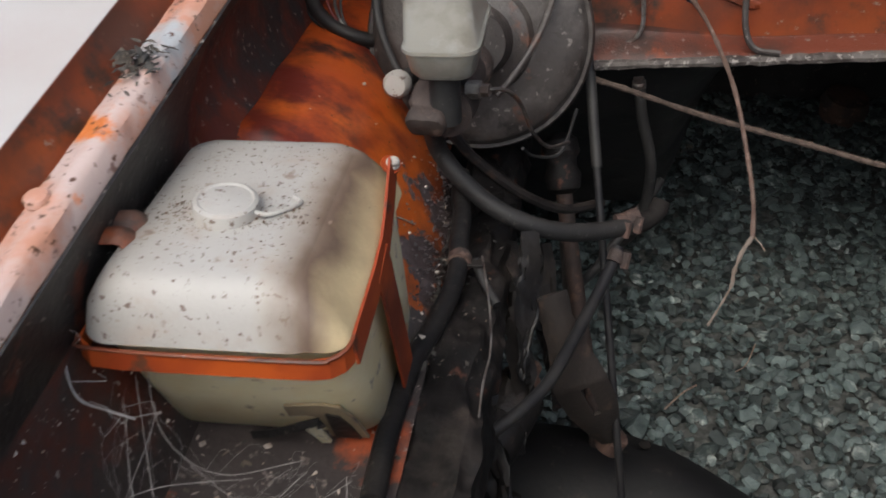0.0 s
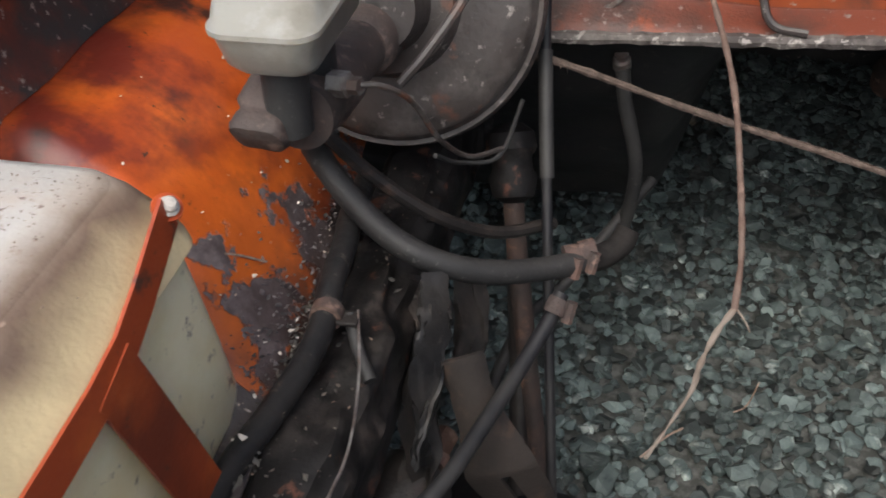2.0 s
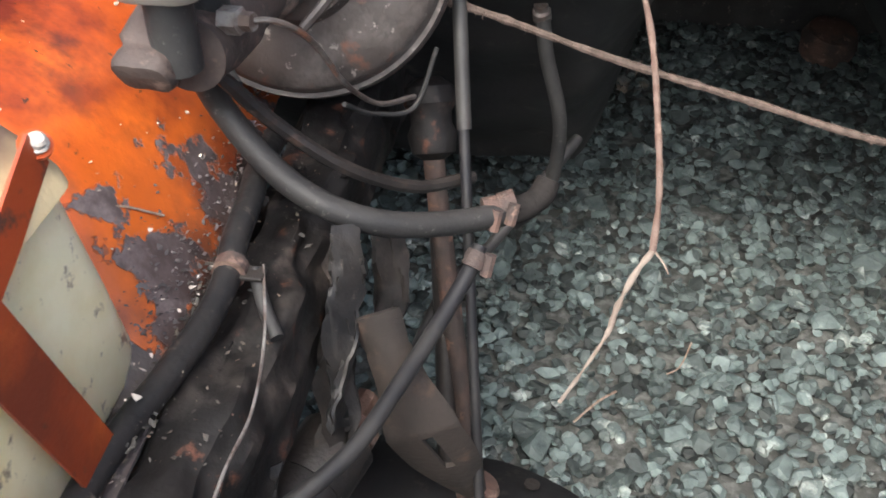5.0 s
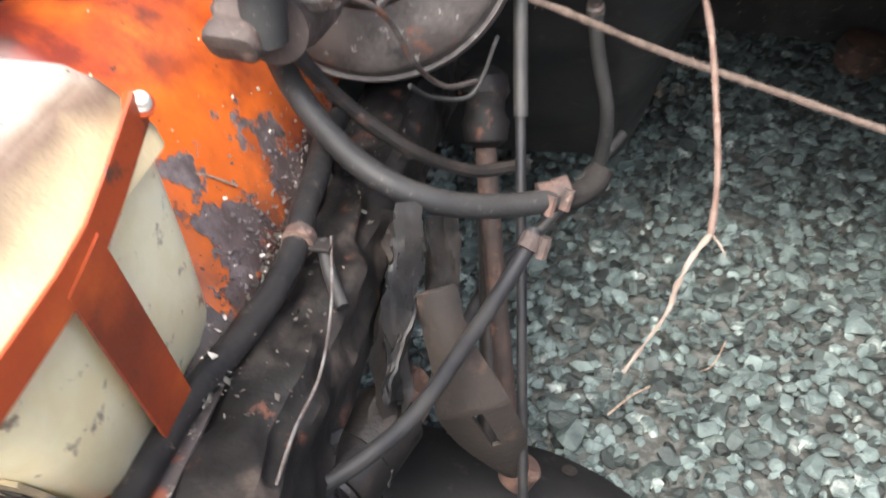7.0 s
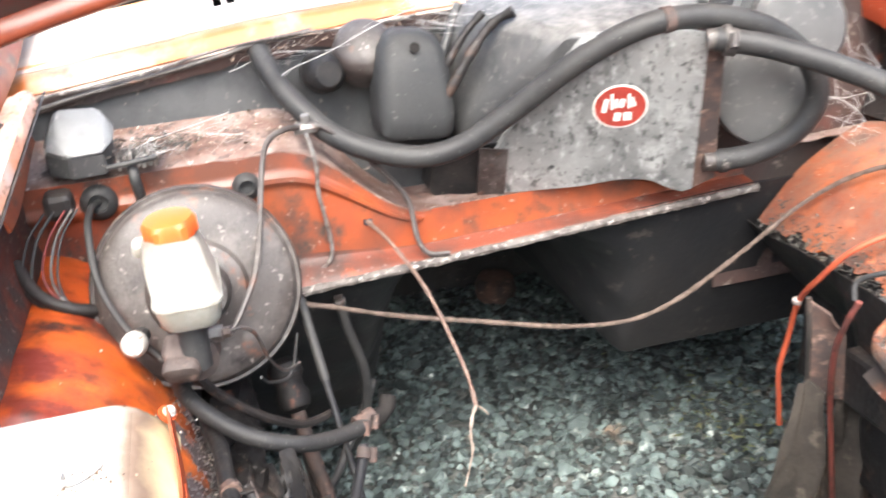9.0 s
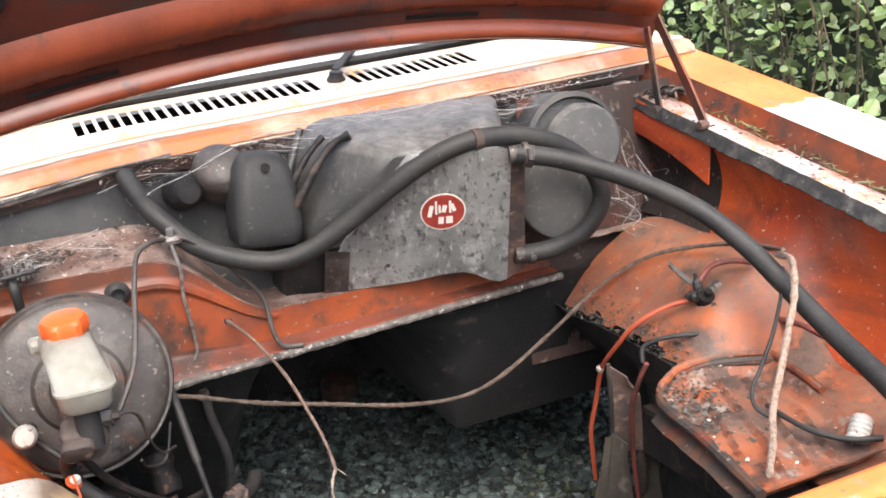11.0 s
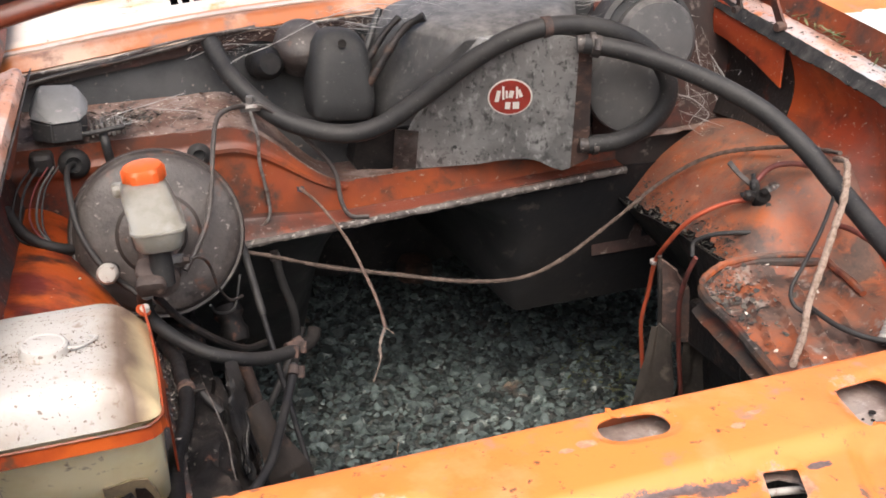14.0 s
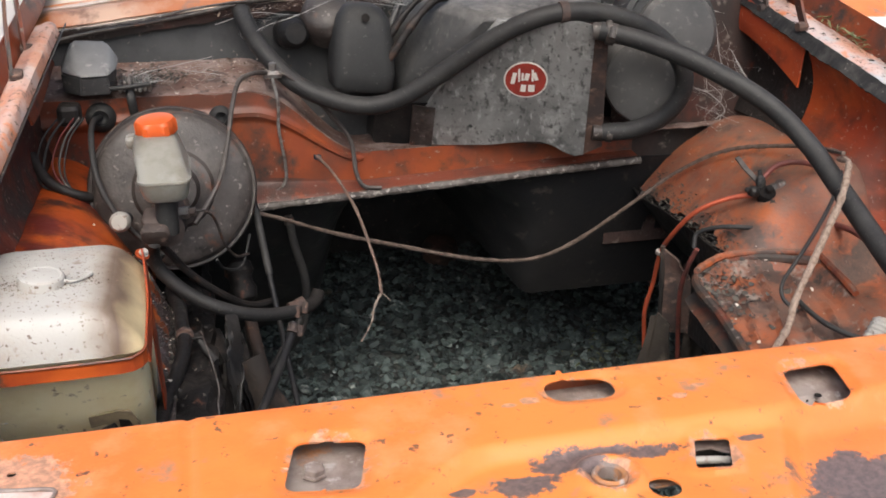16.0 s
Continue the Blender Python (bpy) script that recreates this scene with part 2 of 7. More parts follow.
def stained_side(name, over, under, x0, x1, sweep=0.06):
    """Plastic whose colour drifts from one tone into another across the car."""
    m = over.copy()
    m.name = name
    nodes, links = m.node_tree.nodes, m.node_tree.links
    bsdf = nodes["Principled BSDF"]
    old = bsdf.inputs["Base Color"].links[0].from_socket
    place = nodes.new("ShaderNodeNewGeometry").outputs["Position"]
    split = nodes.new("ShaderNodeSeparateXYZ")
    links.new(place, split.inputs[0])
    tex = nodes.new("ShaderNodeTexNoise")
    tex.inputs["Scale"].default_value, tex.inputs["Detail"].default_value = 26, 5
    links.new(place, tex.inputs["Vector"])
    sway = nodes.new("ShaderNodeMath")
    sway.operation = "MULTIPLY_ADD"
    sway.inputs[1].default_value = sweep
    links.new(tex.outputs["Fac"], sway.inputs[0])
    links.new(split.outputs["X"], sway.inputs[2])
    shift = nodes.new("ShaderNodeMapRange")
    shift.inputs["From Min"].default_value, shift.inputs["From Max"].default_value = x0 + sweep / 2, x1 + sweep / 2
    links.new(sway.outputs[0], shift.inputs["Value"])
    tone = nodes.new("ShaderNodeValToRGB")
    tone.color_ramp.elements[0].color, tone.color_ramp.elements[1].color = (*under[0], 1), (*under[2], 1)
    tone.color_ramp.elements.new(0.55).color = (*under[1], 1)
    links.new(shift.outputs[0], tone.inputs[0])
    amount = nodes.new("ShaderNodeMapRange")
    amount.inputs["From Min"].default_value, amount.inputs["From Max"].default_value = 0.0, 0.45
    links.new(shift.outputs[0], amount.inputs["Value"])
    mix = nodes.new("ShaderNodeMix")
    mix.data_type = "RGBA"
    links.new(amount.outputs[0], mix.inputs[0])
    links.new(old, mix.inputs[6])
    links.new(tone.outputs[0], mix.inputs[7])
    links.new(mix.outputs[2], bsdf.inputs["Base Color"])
    return m


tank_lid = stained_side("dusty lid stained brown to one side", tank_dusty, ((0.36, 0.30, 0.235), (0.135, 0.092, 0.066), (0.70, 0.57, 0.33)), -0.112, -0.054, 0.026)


def crusted(name, over, bright, crust, x0, x1):
    """Paint that brightens towards its foot, flakes there to an uneven grey crust and ends dark brown."""
    m = over.copy()
    m.name = name
    nodes, links = m.node_tree.nodes, m.node_tree.links
    bsdf = nodes["Principled BSDF"]
    place = nodes.new("ShaderNodeNewGeometry").outputs["Position"]
    split = nodes.new("ShaderNodeSeparateXYZ")
    links.new(place, split.inputs[0])

    def grain(scale, detail, low, high, shift=0.0):
        tex = nodes.new("ShaderNodeTexNoise")
        tex.inputs["Scale"].default_value, tex.inputs["Detail"].default_value, tex.inputs["Roughness"].default_value = scale, detail, 0.66
        move = nodes.new("ShaderNodeVectorMath")
        move.inputs[1].default_value = (shift, shift * 0.7, 0)
        links.new(place, move.inputs[0])
        links.new(move.outputs[0], tex.inputs["Vector"])
        out = nodes.new("ShaderNodeMapRange")
        out.inputs["From Min"].default_value, out.inputs["From Max"].default_value = low, high
        links.new(tex.outputs["Fac"], out.inputs["Value"])
        return out.outputs[0]

    def blend(amount, a, b):
        mix = nodes.new("ShaderNodeMix")
        mix.data_type = "RGBA"
        links.new(amount, mix.inputs[0])
        for k, c in ((6, a), (7, b)):
            if isinstance(c, tuple):
                mix.inputs[k].default_value = (*c, 1)
            else:
                links.new(c, mix.inputs[k])
        return mix.outputs[2]

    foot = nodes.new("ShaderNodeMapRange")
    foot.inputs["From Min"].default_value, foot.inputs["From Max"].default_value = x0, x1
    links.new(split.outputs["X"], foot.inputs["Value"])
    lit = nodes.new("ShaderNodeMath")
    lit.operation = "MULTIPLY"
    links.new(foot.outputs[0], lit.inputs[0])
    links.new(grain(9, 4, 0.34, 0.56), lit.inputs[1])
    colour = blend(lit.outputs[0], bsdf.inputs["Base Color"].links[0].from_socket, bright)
    rise = nodes.new("ShaderNodeMath")
    rise.operation = "MULTIPLY_ADD"
    rise.inputs[1].default_value = 0.33
    links.new(foot.outputs[0], rise.inputs[0])
    links.new(grain(21, 11, 0.0, 1.0, 3.3), rise.inputs[2])
    flaked = nodes.new("ShaderNodeMapRange")
    flaked.inputs["From Min"].default_value, flaked.inputs["From Max"].default_value = 0.775, 0.80
    links.new(rise.outputs[0], flaked.inputs["Value"])
    lift = nodes.new("ShaderNodeBump")
    lift.invert = True
    lift.inputs["Strength"].default_value, lift.inputs["Distance"].default_value = 0.7, 0.0015
    links.new(flaked.outputs[0], lift.inputs["Height"])
    links.new(bsdf.inputs["Normal"].links[0].from_socket, lift.inputs["Normal"])
    links.new(lift.outputs[0], bsdf.inputs["Normal"])
    grey = blend(grain(75, 6, 0.40, 0.62, 1.7), crust[0], crust[1])
    colour = blend(flaked.outputs[0], colour, grey)
    # Dark brown band towards the foot, broken up by noise.
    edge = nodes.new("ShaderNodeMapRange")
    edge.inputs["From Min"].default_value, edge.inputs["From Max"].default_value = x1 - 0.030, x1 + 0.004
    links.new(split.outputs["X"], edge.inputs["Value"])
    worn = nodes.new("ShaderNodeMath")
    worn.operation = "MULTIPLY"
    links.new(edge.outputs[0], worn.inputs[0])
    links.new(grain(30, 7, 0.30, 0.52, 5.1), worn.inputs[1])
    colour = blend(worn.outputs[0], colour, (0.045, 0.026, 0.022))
    links.new(colour, bsdf.inputs["Base Color"])
    dull = nodes.new("ShaderNodeMapRange")
    dull.inputs["To Min"].default_value, dull.inputs["To Max"].default_value = 0.42, 0.7
    links.new(flaked.outputs[0], dull.inputs["Value"])
    links.new(dull.outputs[0], bsdf.inputs["Roughness"])
    return m


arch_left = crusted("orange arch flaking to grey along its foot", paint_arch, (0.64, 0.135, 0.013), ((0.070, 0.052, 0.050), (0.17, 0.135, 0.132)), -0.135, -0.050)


def streaked(name, over, tone, size, low, high):
    """Adds runs of another tone, drawn out along one way: size is the grain in x, y and z."""
    m = over.copy()
    m.name = name
    nodes, links = m.node_tree.nodes, m.node_tree.links
    bsdf = nodes["Principled BSDF"]
    stretch = nodes.new("ShaderNodeVectorMath")
    stretch.operation = "MULTIPLY"
    stretch.inputs[1].default_value = size
    links.new(nodes.new("ShaderNodeNewGeometry").outputs["Position"], stretch.inputs[0])
    tex = nodes.new("ShaderNodeTexNoise")
    tex.inputs["Scale"].default_value, tex.inputs["Detail"].default_value, tex.inputs["Roughness"].default_value = 1.0, 7, 0.62
    links.new(stretch.outputs[0], tex.inputs["Vector"])
    cut = nodes.new("ShaderNodeMapRange")
    cut.inputs["From Min"].default_value, cut.inputs["From Max"].default_value = low, high
    links.new(tex.outputs["Fac"], cut.inputs["Value"])
    mix = nodes.new("ShaderNodeMix")
    mix.data_type = "RGBA"
    mix.inputs[7].default_value = (*tone, 1)
    links.new(cut.outputs[0], mix.inputs[0])
    links.new(bsdf.inputs["Base Color"].links[0].from_socket, mix.inputs[6])
    links.new(mix.outputs[2], bsdf.inputs["Base Color"])
    return m


def two_tone(name, over, under, edge_y, wave):
    """Paint that gives way to another tone ahead of an uneven line across the panel."""
    m = over.copy()
    m.name = name
    nodes, links = m.node_tree.nodes, m.node_tree.links
    bsdf = nodes["Principled BSDF"]
    old = bsdf.inputs["Base Color"].links[0].from_socket
    place = nodes.new("ShaderNodeNewGeometry").outputs["Position"]
    split = nodes.new("ShaderNodeSeparateXYZ")
    links.new(place, split.inputs[0])
    tex = nodes.new("ShaderNodeTexNoise")
    tex.inputs["Scale"].default_value, tex.inputs["Detail"].default_value = 16, 4
    links.new(place, tex.inputs["Vector"])
    sway = nodes.new("ShaderNodeMath")
    sway.operation = "MULTIPLY_ADD"
    sway.inputs[1].default_value = wave
    links.new(tex.outputs["Fac"], sway.inputs[0])
    links.new(split.outputs["Y"], sway.inputs[2])
    cut = nodes.new("ShaderNodeMapRange")
    cut.inputs["From Min"].default_value, cut.inputs["From Max"].default_value = edge_y + 0.003, edge_y - 0.003
    links.new(sway.outputs[0], cut.inputs["Value"])
    mix = nodes.new("ShaderNodeMix")
    mix.data_type = "RGBA"
    mix.inputs[7].default_value = (*under, 1)
    links.new(cut.outputs[0], mix.inputs[0])
    links.new(old, mix.inputs[6])
    links.new(mix.outputs[2], bsdf.inputs["Base Color"])
    return m


def patched(name, over, under, spots):
    """Paint worn through to bare metal inside uneven oval patches: (x, y, half width, half depth)."""
    m = over.copy()
    m.name = name
    nodes, links = m.node_tree.nodes, m.node_tree.links
    bsdf = nodes["Principled BSDF"]
    place = nodes.new("ShaderNodeNewGeometry").outputs["Position"]
    tex = nodes.new("ShaderNodeTexNoise")
    tex.inputs["Scale"].default_value, tex.inputs["Detail"].default_value, tex.inputs["Roughness"].default_value = 36, 9, 0.78
    links.new(place, tex.inputs["Vector"])
    grain = nodes.new("ShaderNodeTexNoise")
    grain.inputs["Scale"].default_value, grain.inputs["Detail"].default_value, grain.inputs["Roughness"].default_value = 150, 8, 0.75
    links.new(place, grain.inputs["Vector"])
    metal = nodes.new("ShaderNodeMix")
    metal.data_type = "RGBA"
    metal.inputs[6].default_value, metal.inputs[7].default_value = (*under, 1), (under[0] * 2.1, under[1] * 1.9, under[2] * 1.8, 1)
    spread = nodes.new("ShaderNodeMapRange")
    spread.inputs["From Min"].default_value, spread.inputs["From Max"].default_value = 0.42, 0.66
    links.new(grain.outputs["Fac"], spread.inputs["Value"])
    links.new(spread.outputs[0], metal.inputs[0])
    for x, y, w, d in spots:
        shift = nodes.new("ShaderNodeVectorMath")
        shift.operation = "MULTIPLY_ADD"
        shift.inputs[1].default_value, shift.inputs[2].default_value = (1 / w, 1 / d, 0), (-x / w, -y / d, 0)
        links.new(place, shift.inputs[0])
        far = nodes.new("ShaderNodeVectorMath")
        far.operation = "LENGTH"
        links.new(shift.outputs[0], far.inputs[0])
        sway = nodes.new("ShaderNodeMath")
        sway.operation = "MULTIPLY_ADD"
        sway.inputs[1].default_value = 2.6
        links.new(tex.outputs["Fac"], sway.inputs[0])
        links.new(far.outputs["Value"], sway.inputs[2])
        cut = nodes.new("ShaderNodeMapRange")
        cut.inputs["From Min"].default_value, cut.inputs["From Max"].default_value = 2.20, 2.08
        links.new(sway.outputs[0], cut.inputs["Value"])
        mix = nodes.new("ShaderNodeMix")
        mix.data_type = "RGBA"
        links.new(cut.outputs[0], mix.inputs[0])
        links.new(bsdf.inputs["Base Color"].links[0].from_socket, mix.inputs[6])
        links.new(metal.outputs[2], mix.inputs[7])
        links.new(mix.outputs[2], bsdf.inputs["Base Color"])
    return m


paint_rubbed = patched("paint rubbed pale round the openings", paint, (0.36, 0.195, 0.125), [(0.080, 0.170, 0.034, 0.038), (0.293, 0.226, 0.035, 0.020), (0.484, 0.194, 0.029, 0.034), (0.359, 0.128, 0.021, 0.025), (0.274, 0.119, 0.024, 0.022), (-0.135, 0.185, 0.050, 0.050), (0.42, 0.06, 0.05, 0.02), (0.385, 0.207, 0.010, 0.004), (0.365, 0.195, 0.008, 0.005), (0.245, 0.215, 0.010, 0.006), (0.228, 0.212, 0.008, 0.004)])
paint_slam = patched("slam panel paint", paint_rubbed, (0.10, 0.078, 0.075), [(0.212, 0.121, 0.034, 0.013), (0.252, 0.141, 0.036, 0.015), (0.312, 0.141, 0.024, 0.010), (0.168, 0.124, 0.010, 0.006), (0.475, 0.070, 0.080, 0.056), (0.570, 0.080, 0.090, 0.060), (0.425, 0.045, 0.045, 0.035), (0.395, 0.140, 0.016, 0.005), (0.282, 0.146, 0.030, 0.009)])
label_pale = surface("worn pale label", (0.62, 0.50, 0.46), [((0.48, 0.33, 0.28), 40, 0.45, 0.62)], 0.5, bump=0.1)
paint_wing = two_tone("orange wing paint with a pale patch", paint, (0.76, 0.74, 0.71), 1.00, 0.16)


# ---- mesh helpers ----
def part(name, bm, material, parent=None, label="", smooth=False):
    """Links a bmesh as one mesh object under a thing or a part."""
    mesh = bpy.data.meshes.new(name)
    bmesh.ops.recalc_face_normals(bm, faces=bm.faces[:])
    bm.to_mesh(mesh)
    bm.free()
    if smooth:
        mesh.shade_smooth()
        mesh.set_sharp_from_angle(angle=radians(38))
    mesh.materials.append(material)
    ob = new(name, mesh)
    ob.parent = parent
    if label:
        ob["label"] = label
    return ob


def thing(name, label, category, group="", at=(0, 0, 0)):
    ob = new(name)
    ob.location = at
    ob.empty_display_size = 0.05
    return tagged(ob, label, category, group)


def block(lo, hi, bevel=0.0, segments=2, turn=None):
    """A bevelled block between two corners; turn: a matrix about its middle."""
    bm = bmesh.new()
    lo, hi = Vector(lo), Vector(hi)
    bmesh.ops.create_cube(bm, size=1, matrix=Matrix.Diagonal((*(hi - lo), 1)))
    if bevel:
        bmesh.ops.bevel(bm, geom=bm.edges[:], offset=bevel, segments=segments, affect="EDGES", profile=0.5)
    mid = Matrix.Translation((lo + hi) / 2)
    bmesh.ops.transform(bm, matrix=mid @ (turn or Matrix()), verts=bm.verts[:])
    return bm


def add(bm, other):
    """Joins a second bmesh into the first."""
    mesh = bpy.data.meshes.new("joint")
    other.to_mesh(mesh)
    other.free()
    bm.from_mesh(mesh)
    bpy.data.meshes.remove(mesh)
    return bm


def glide(points, steps=8):
    """A smooth line through the points."""
    pts = [Vector(p) for p in points]
    if len(pts) < 3:
        return [pts[0].lerp(pts[-1], n / steps) for n in range(steps + 1)]
    ext = [2 * pts[0] - pts[1], *pts, 2 * pts[-1] - pts[-2]]
    line = []
    for a, b, c, d in zip(ext, ext[1:], ext[2:], ext[3:]):
        for n in range(steps):
            u = n / steps
            line.append(0.5 * (2 * b + (c - a) * u + (2 * a - 5 * b + 4 * c - d) * u * u + (3 * b - a - 3 * c + d) * u**3))
    return [*line, pts[-1]]


def tube(points, radius, sides=10, steps=8, wobble=0.0, taper=1.0, ridge=0.0):
    """A hose, rope or wire along a smooth line through the points."""
    line = glide(points, steps)
    bm = bmesh.new()
    rings, up = [], Vector((0.21, 0.13, 0.97))
    for n, p in enumerate(line):
        ahead = (line[min(n + 1, len(line) - 1)] - line[max(n - 1, 0)]).normalized()
        side = ahead.cross(up).normalized()
        up = side.cross(ahead).normalized()
        r = radius * (1 + (taper - 1) * n / (len(line) - 1)) * (1 + ridge * (n % 2))
        r *= 1 + wobble * noise.noise(p * 90)
        rings.append([bm.verts.new(p + r * (math.cos(a) * side + math.sin(a) * up)) for a in (2 * math.pi * k / sides for k in range(sides))])
    for a, b in zip(rings, rings[1:]):
        for k in range(sides):
            bm.faces.new((a[k], a[(k + 1) % sides], b[(k + 1) % sides], b[k]))
    bm.faces.new(rings[0][::-1])
    bm.faces.new(rings[-1])
    return bm


def lathe(profile, at, axis, sides=32):
    """A turned shape: (radius, height) pairs along an axis from a place."""
    bm = bmesh.new()
    turn = Vector(axis).to_track_quat("Z", "Y").to_matrix().to_4x4()
    rings = []
    for r, h in profile:
        ring = [bm.verts.new((r * math.cos(2 * math.pi * k / sides), r * math.sin(2 * math.pi * k / sides), h)) for k in range(sides)]
        rings.append(ring)
    for a, b in zip(rings, rings[1:]):
        for k in range(sides):
            bm.faces.new((a[k], a[(k + 1) % sides], b[(k + 1) % sides], b[k]))
    bm.faces.new(rings[0][::-1])
    bm.faces.new(rings[-1])
    bmesh.ops.transform(bm, matrix=Matrix.Translation(at) @ turn, verts=bm.verts[:])
    return bm


def sheet(us, vs, place, thick=0.002, holes=None):
    """A pressed sheet over a grid: place(u, v) gives its points; holes(u, v) is negative where it is cut away."""
    bm = bmesh.new()
    us, vs = list(us), list(vs)
    step = max(us[1] - us[0], vs[1] - vs[0]) if len(us) > 1 else 0.01
    spots = {}
    for i, u in enumerate(us):
        for j, v in enumerate(vs):
            a, b = u, v
            if holes:
                d = holes(a, b)
                if abs(d) < step * 0.75:
                    e = 1e-4
                    gx, gy = (holes(a + e, b) - d) / e, (holes(a, b + e) - d) / e
                    g = gx * gx + gy * gy
                    if g > 0.05:
                        a, b = a - d * gx / g, b - d * gy / g
            spots[i, j] = (a, b)
    verts = {k: bm.verts.new(place(*uv)) for k, uv in spots.items()}
    for i in range(len(us) - 1):
        for j in range(len(vs) - 1):
            ks = ((i, j), (i + 1, j), (i + 1, j + 1), (i, j + 1))
            if holes:
                mu, mv = sum(spots[k][0] for k in ks) / 4, sum(spots[k][1] for k in ks) / 4
                if holes(mu, mv) < 0:
                    continue
            bm.faces.new([verts[k] for k in ks])
    bmesh.ops.delete(bm, geom=[v for v in bm.verts if not v.link_faces], context="VERTS")
    bm.normal_update()
    if thick:
        bmesh.ops.recalc_face_normals(bm, faces=bm.faces[:])
        bmesh.ops.solidify(bm, geom=bm.faces[:] + bm.edges[:] + bm.verts[:], thickness=thick)
    return bm


def span(a, b, n):
    return [a + (b - a) * k / n for k in range(n + 1)]


def ramp(x, a, b):
    u = min(1, max(0, (x - a) / (b - a)))
    return u * u * (3 - 2 * u)


def round_box(u, v, cu, cv, hu, hv, r, turn=0.0):
    """Signed distance to a rounded rectangle."""
    c, s = math.cos(turn), math.sin(turn)
    du, dv = (u - cu) * c + (v - cv) * s, -(u - cu) * s + (v - cv) * c
    qx, qy = abs(du) - hu + r, abs(dv) - hv + r
    return math.hypot(max(qx, 0), max(qy, 0)) + min(max(qx, qy), 0) - r


# ---- ground ----
def ground_height(x, y):
    return 0.012 * noise.noise(Vector((x * 2.3, y * 2.3, 0))) + 0.005


xs = [-400, -40, -8, -3, *span(-1.5, 2.5, 60), 4, 8, 40, 400]
ys = [-400, -40, -8, -3, *span(-1.5, 3.5, 75), 5, 9, 40, 400]
ground = part("ground", sheet(xs, ys, lambda x, y: (x, y, ground_height(x, y) - 0.006), 0), gravel_bed)
tagged(ground, "loose grey crushed stone ground under the car", "ground", kind="structure")

# ---- car body ----
car = thing("car", "derelict orange saloon car with open bonnet and empty engine bay", "car")
RAIL_L, RAIL_R, WALL = -0.21, 0.935, 1.10


def rail_z(y):
    return 0.62 + 0.2 * (y - 0.27)

def crease(x):
    return 0.166 - 0.075 * ramp(-x, -0.20, -0.08) + 0.006 * ramp(x, 0.42, 0.54)


def square_left(x, y, grow=0.0):
    return round_box(x - 0.07 * (y - 0.170), y, 0.080, 0.170, 0.0265 + grow, 0.030 + grow, 0.009 + grow, -0.17)


def square_right(x, y, grow=0.0):
    return round_box(x - 0.34 * (y - 0.186), y, 0.484, 0.192, 0.0240 + grow, 0.0270 + grow, 0.010 + grow, 0.08)


def oblong(x, y, grow=0.0):
    return round_box(x, y, 0.293, 0.228, 0.0285 + grow, 0.0165 + grow, 0.0145 + grow, -0.07)


def latch_hole(x, y, grow=0.0):
    return round_box(x - 0.30 * (y - 0.128), y, 0.359, 0.128, 0.0140 + grow, 0.0175 + grow, 0.003 + grow, -0.15)


def slam(x, y):
    """The front cross panel: a flat rear strip, a sunken pressing ahead of it, a rolled rear edge."""
    z = 0.615
    ahead = crease(x) - y
    z -= 0.010 * ramp(ahead, 0.0, 0.020)
    z -= 0.012 * ramp(x - 0.5 * (y - 0.13), 0.415, 0.438) * ramp(ahead, -0.004, 0.030)
    dish = math.hypot(x - 0.274, y - 0.119)
    z += 0.0040 * ramp(-abs(dish - 0.021), -0.007, -0.001) - 0.003 * ramp(-dish, -0.018, -0.011)
    z += 0.0022 * ramp(-abs(latch_hole(x, y, 0.006)), -0.004, 0.0)
    for hole in (square_left, square_right, oblong):
        z -= 0.0035 * ramp(-hole(x, y, 0.0075), -0.003, 0.006)
    z -= 0.010 * ramp(y, 0.250, 0.264) + 0.002 * ramp(-abs(x + 0.014), -0.006, 0)
    return (x, y, z)


def slam_holes(x, y):
    return min(
        square_left(x, y), square_right(x, y), oblong(x, y), latch_hole(x, y),
        math.hypot(x - 0.274, y - 0.119) - 0.0120,
        math.hypot(x - 0.306, y - 0.097) - 0.0115,
        math.hypot(x + 0.133, y - 0.205) - 0.0032,
    )


panel = part("front_panel", sheet(span(-0.26, 1.0, 360), span(0.0, 0.264, 76), slam, 0.0016, slam_holes), paint_slam, car, "orange pressed steel front panel with square openings and rust patches", True)
part("flange", sheet(span(-0.26, 1.0, 40), span(0, 1, 4), lambda x, v: (x, 0.2655 - 0.012 * v, 0.604 - 0.06 * v), 0.0016), paint_bay, panel)
part("inner_plate", sheet(span(-0.26, 1.0, 40), span(0.02, 0.261, 8), lambda x, y: (x, y, 0.5940 - 0.020 * ramp(x - 0.5 * (y - 0.13), 0.40, 0.43) * ramp(crease(x) - y, -0.03, 0.0) + 0.0015 * noise.noise(Vector((x * 9, y * 9, 0)))), 0.0016, lambda x, y: min(round_box(x, y, 0.361, 0.128, 0.020, 0.022, 0.003), math.hypot(x - 0.274, y - 0.119) - 0.016, math.hypot(x - 0.306, y - 0.097) - 0.015)), plate_rust, panel, "rusty inner plate")
part("bolt", lathe([(0.0095, -0.001), (0.0095, 0.001), (0.0078, 0.0012), (0.0078, 0.0052), (0.0068, 0.006), (0, 0.006)], (0.072, 0.184, 0.5965), (0.1, 0, 1), 6), plate_rust, panel, "rusty hexagon bolt")
# Black dots on the plate stand for the shade in small holes.
for bx, by, r in ((0.492, 0.196, 0.0030), (0.484, 0.186, 0.0016), (0.478, 0.190, 0.0012)):
    part("bolt_hole", lathe([(r, 0), (r, 0.0008), (0, 0.0008)], (bx, by, 0.5962), (0, 0, 1), 12), hollow_black, panel)
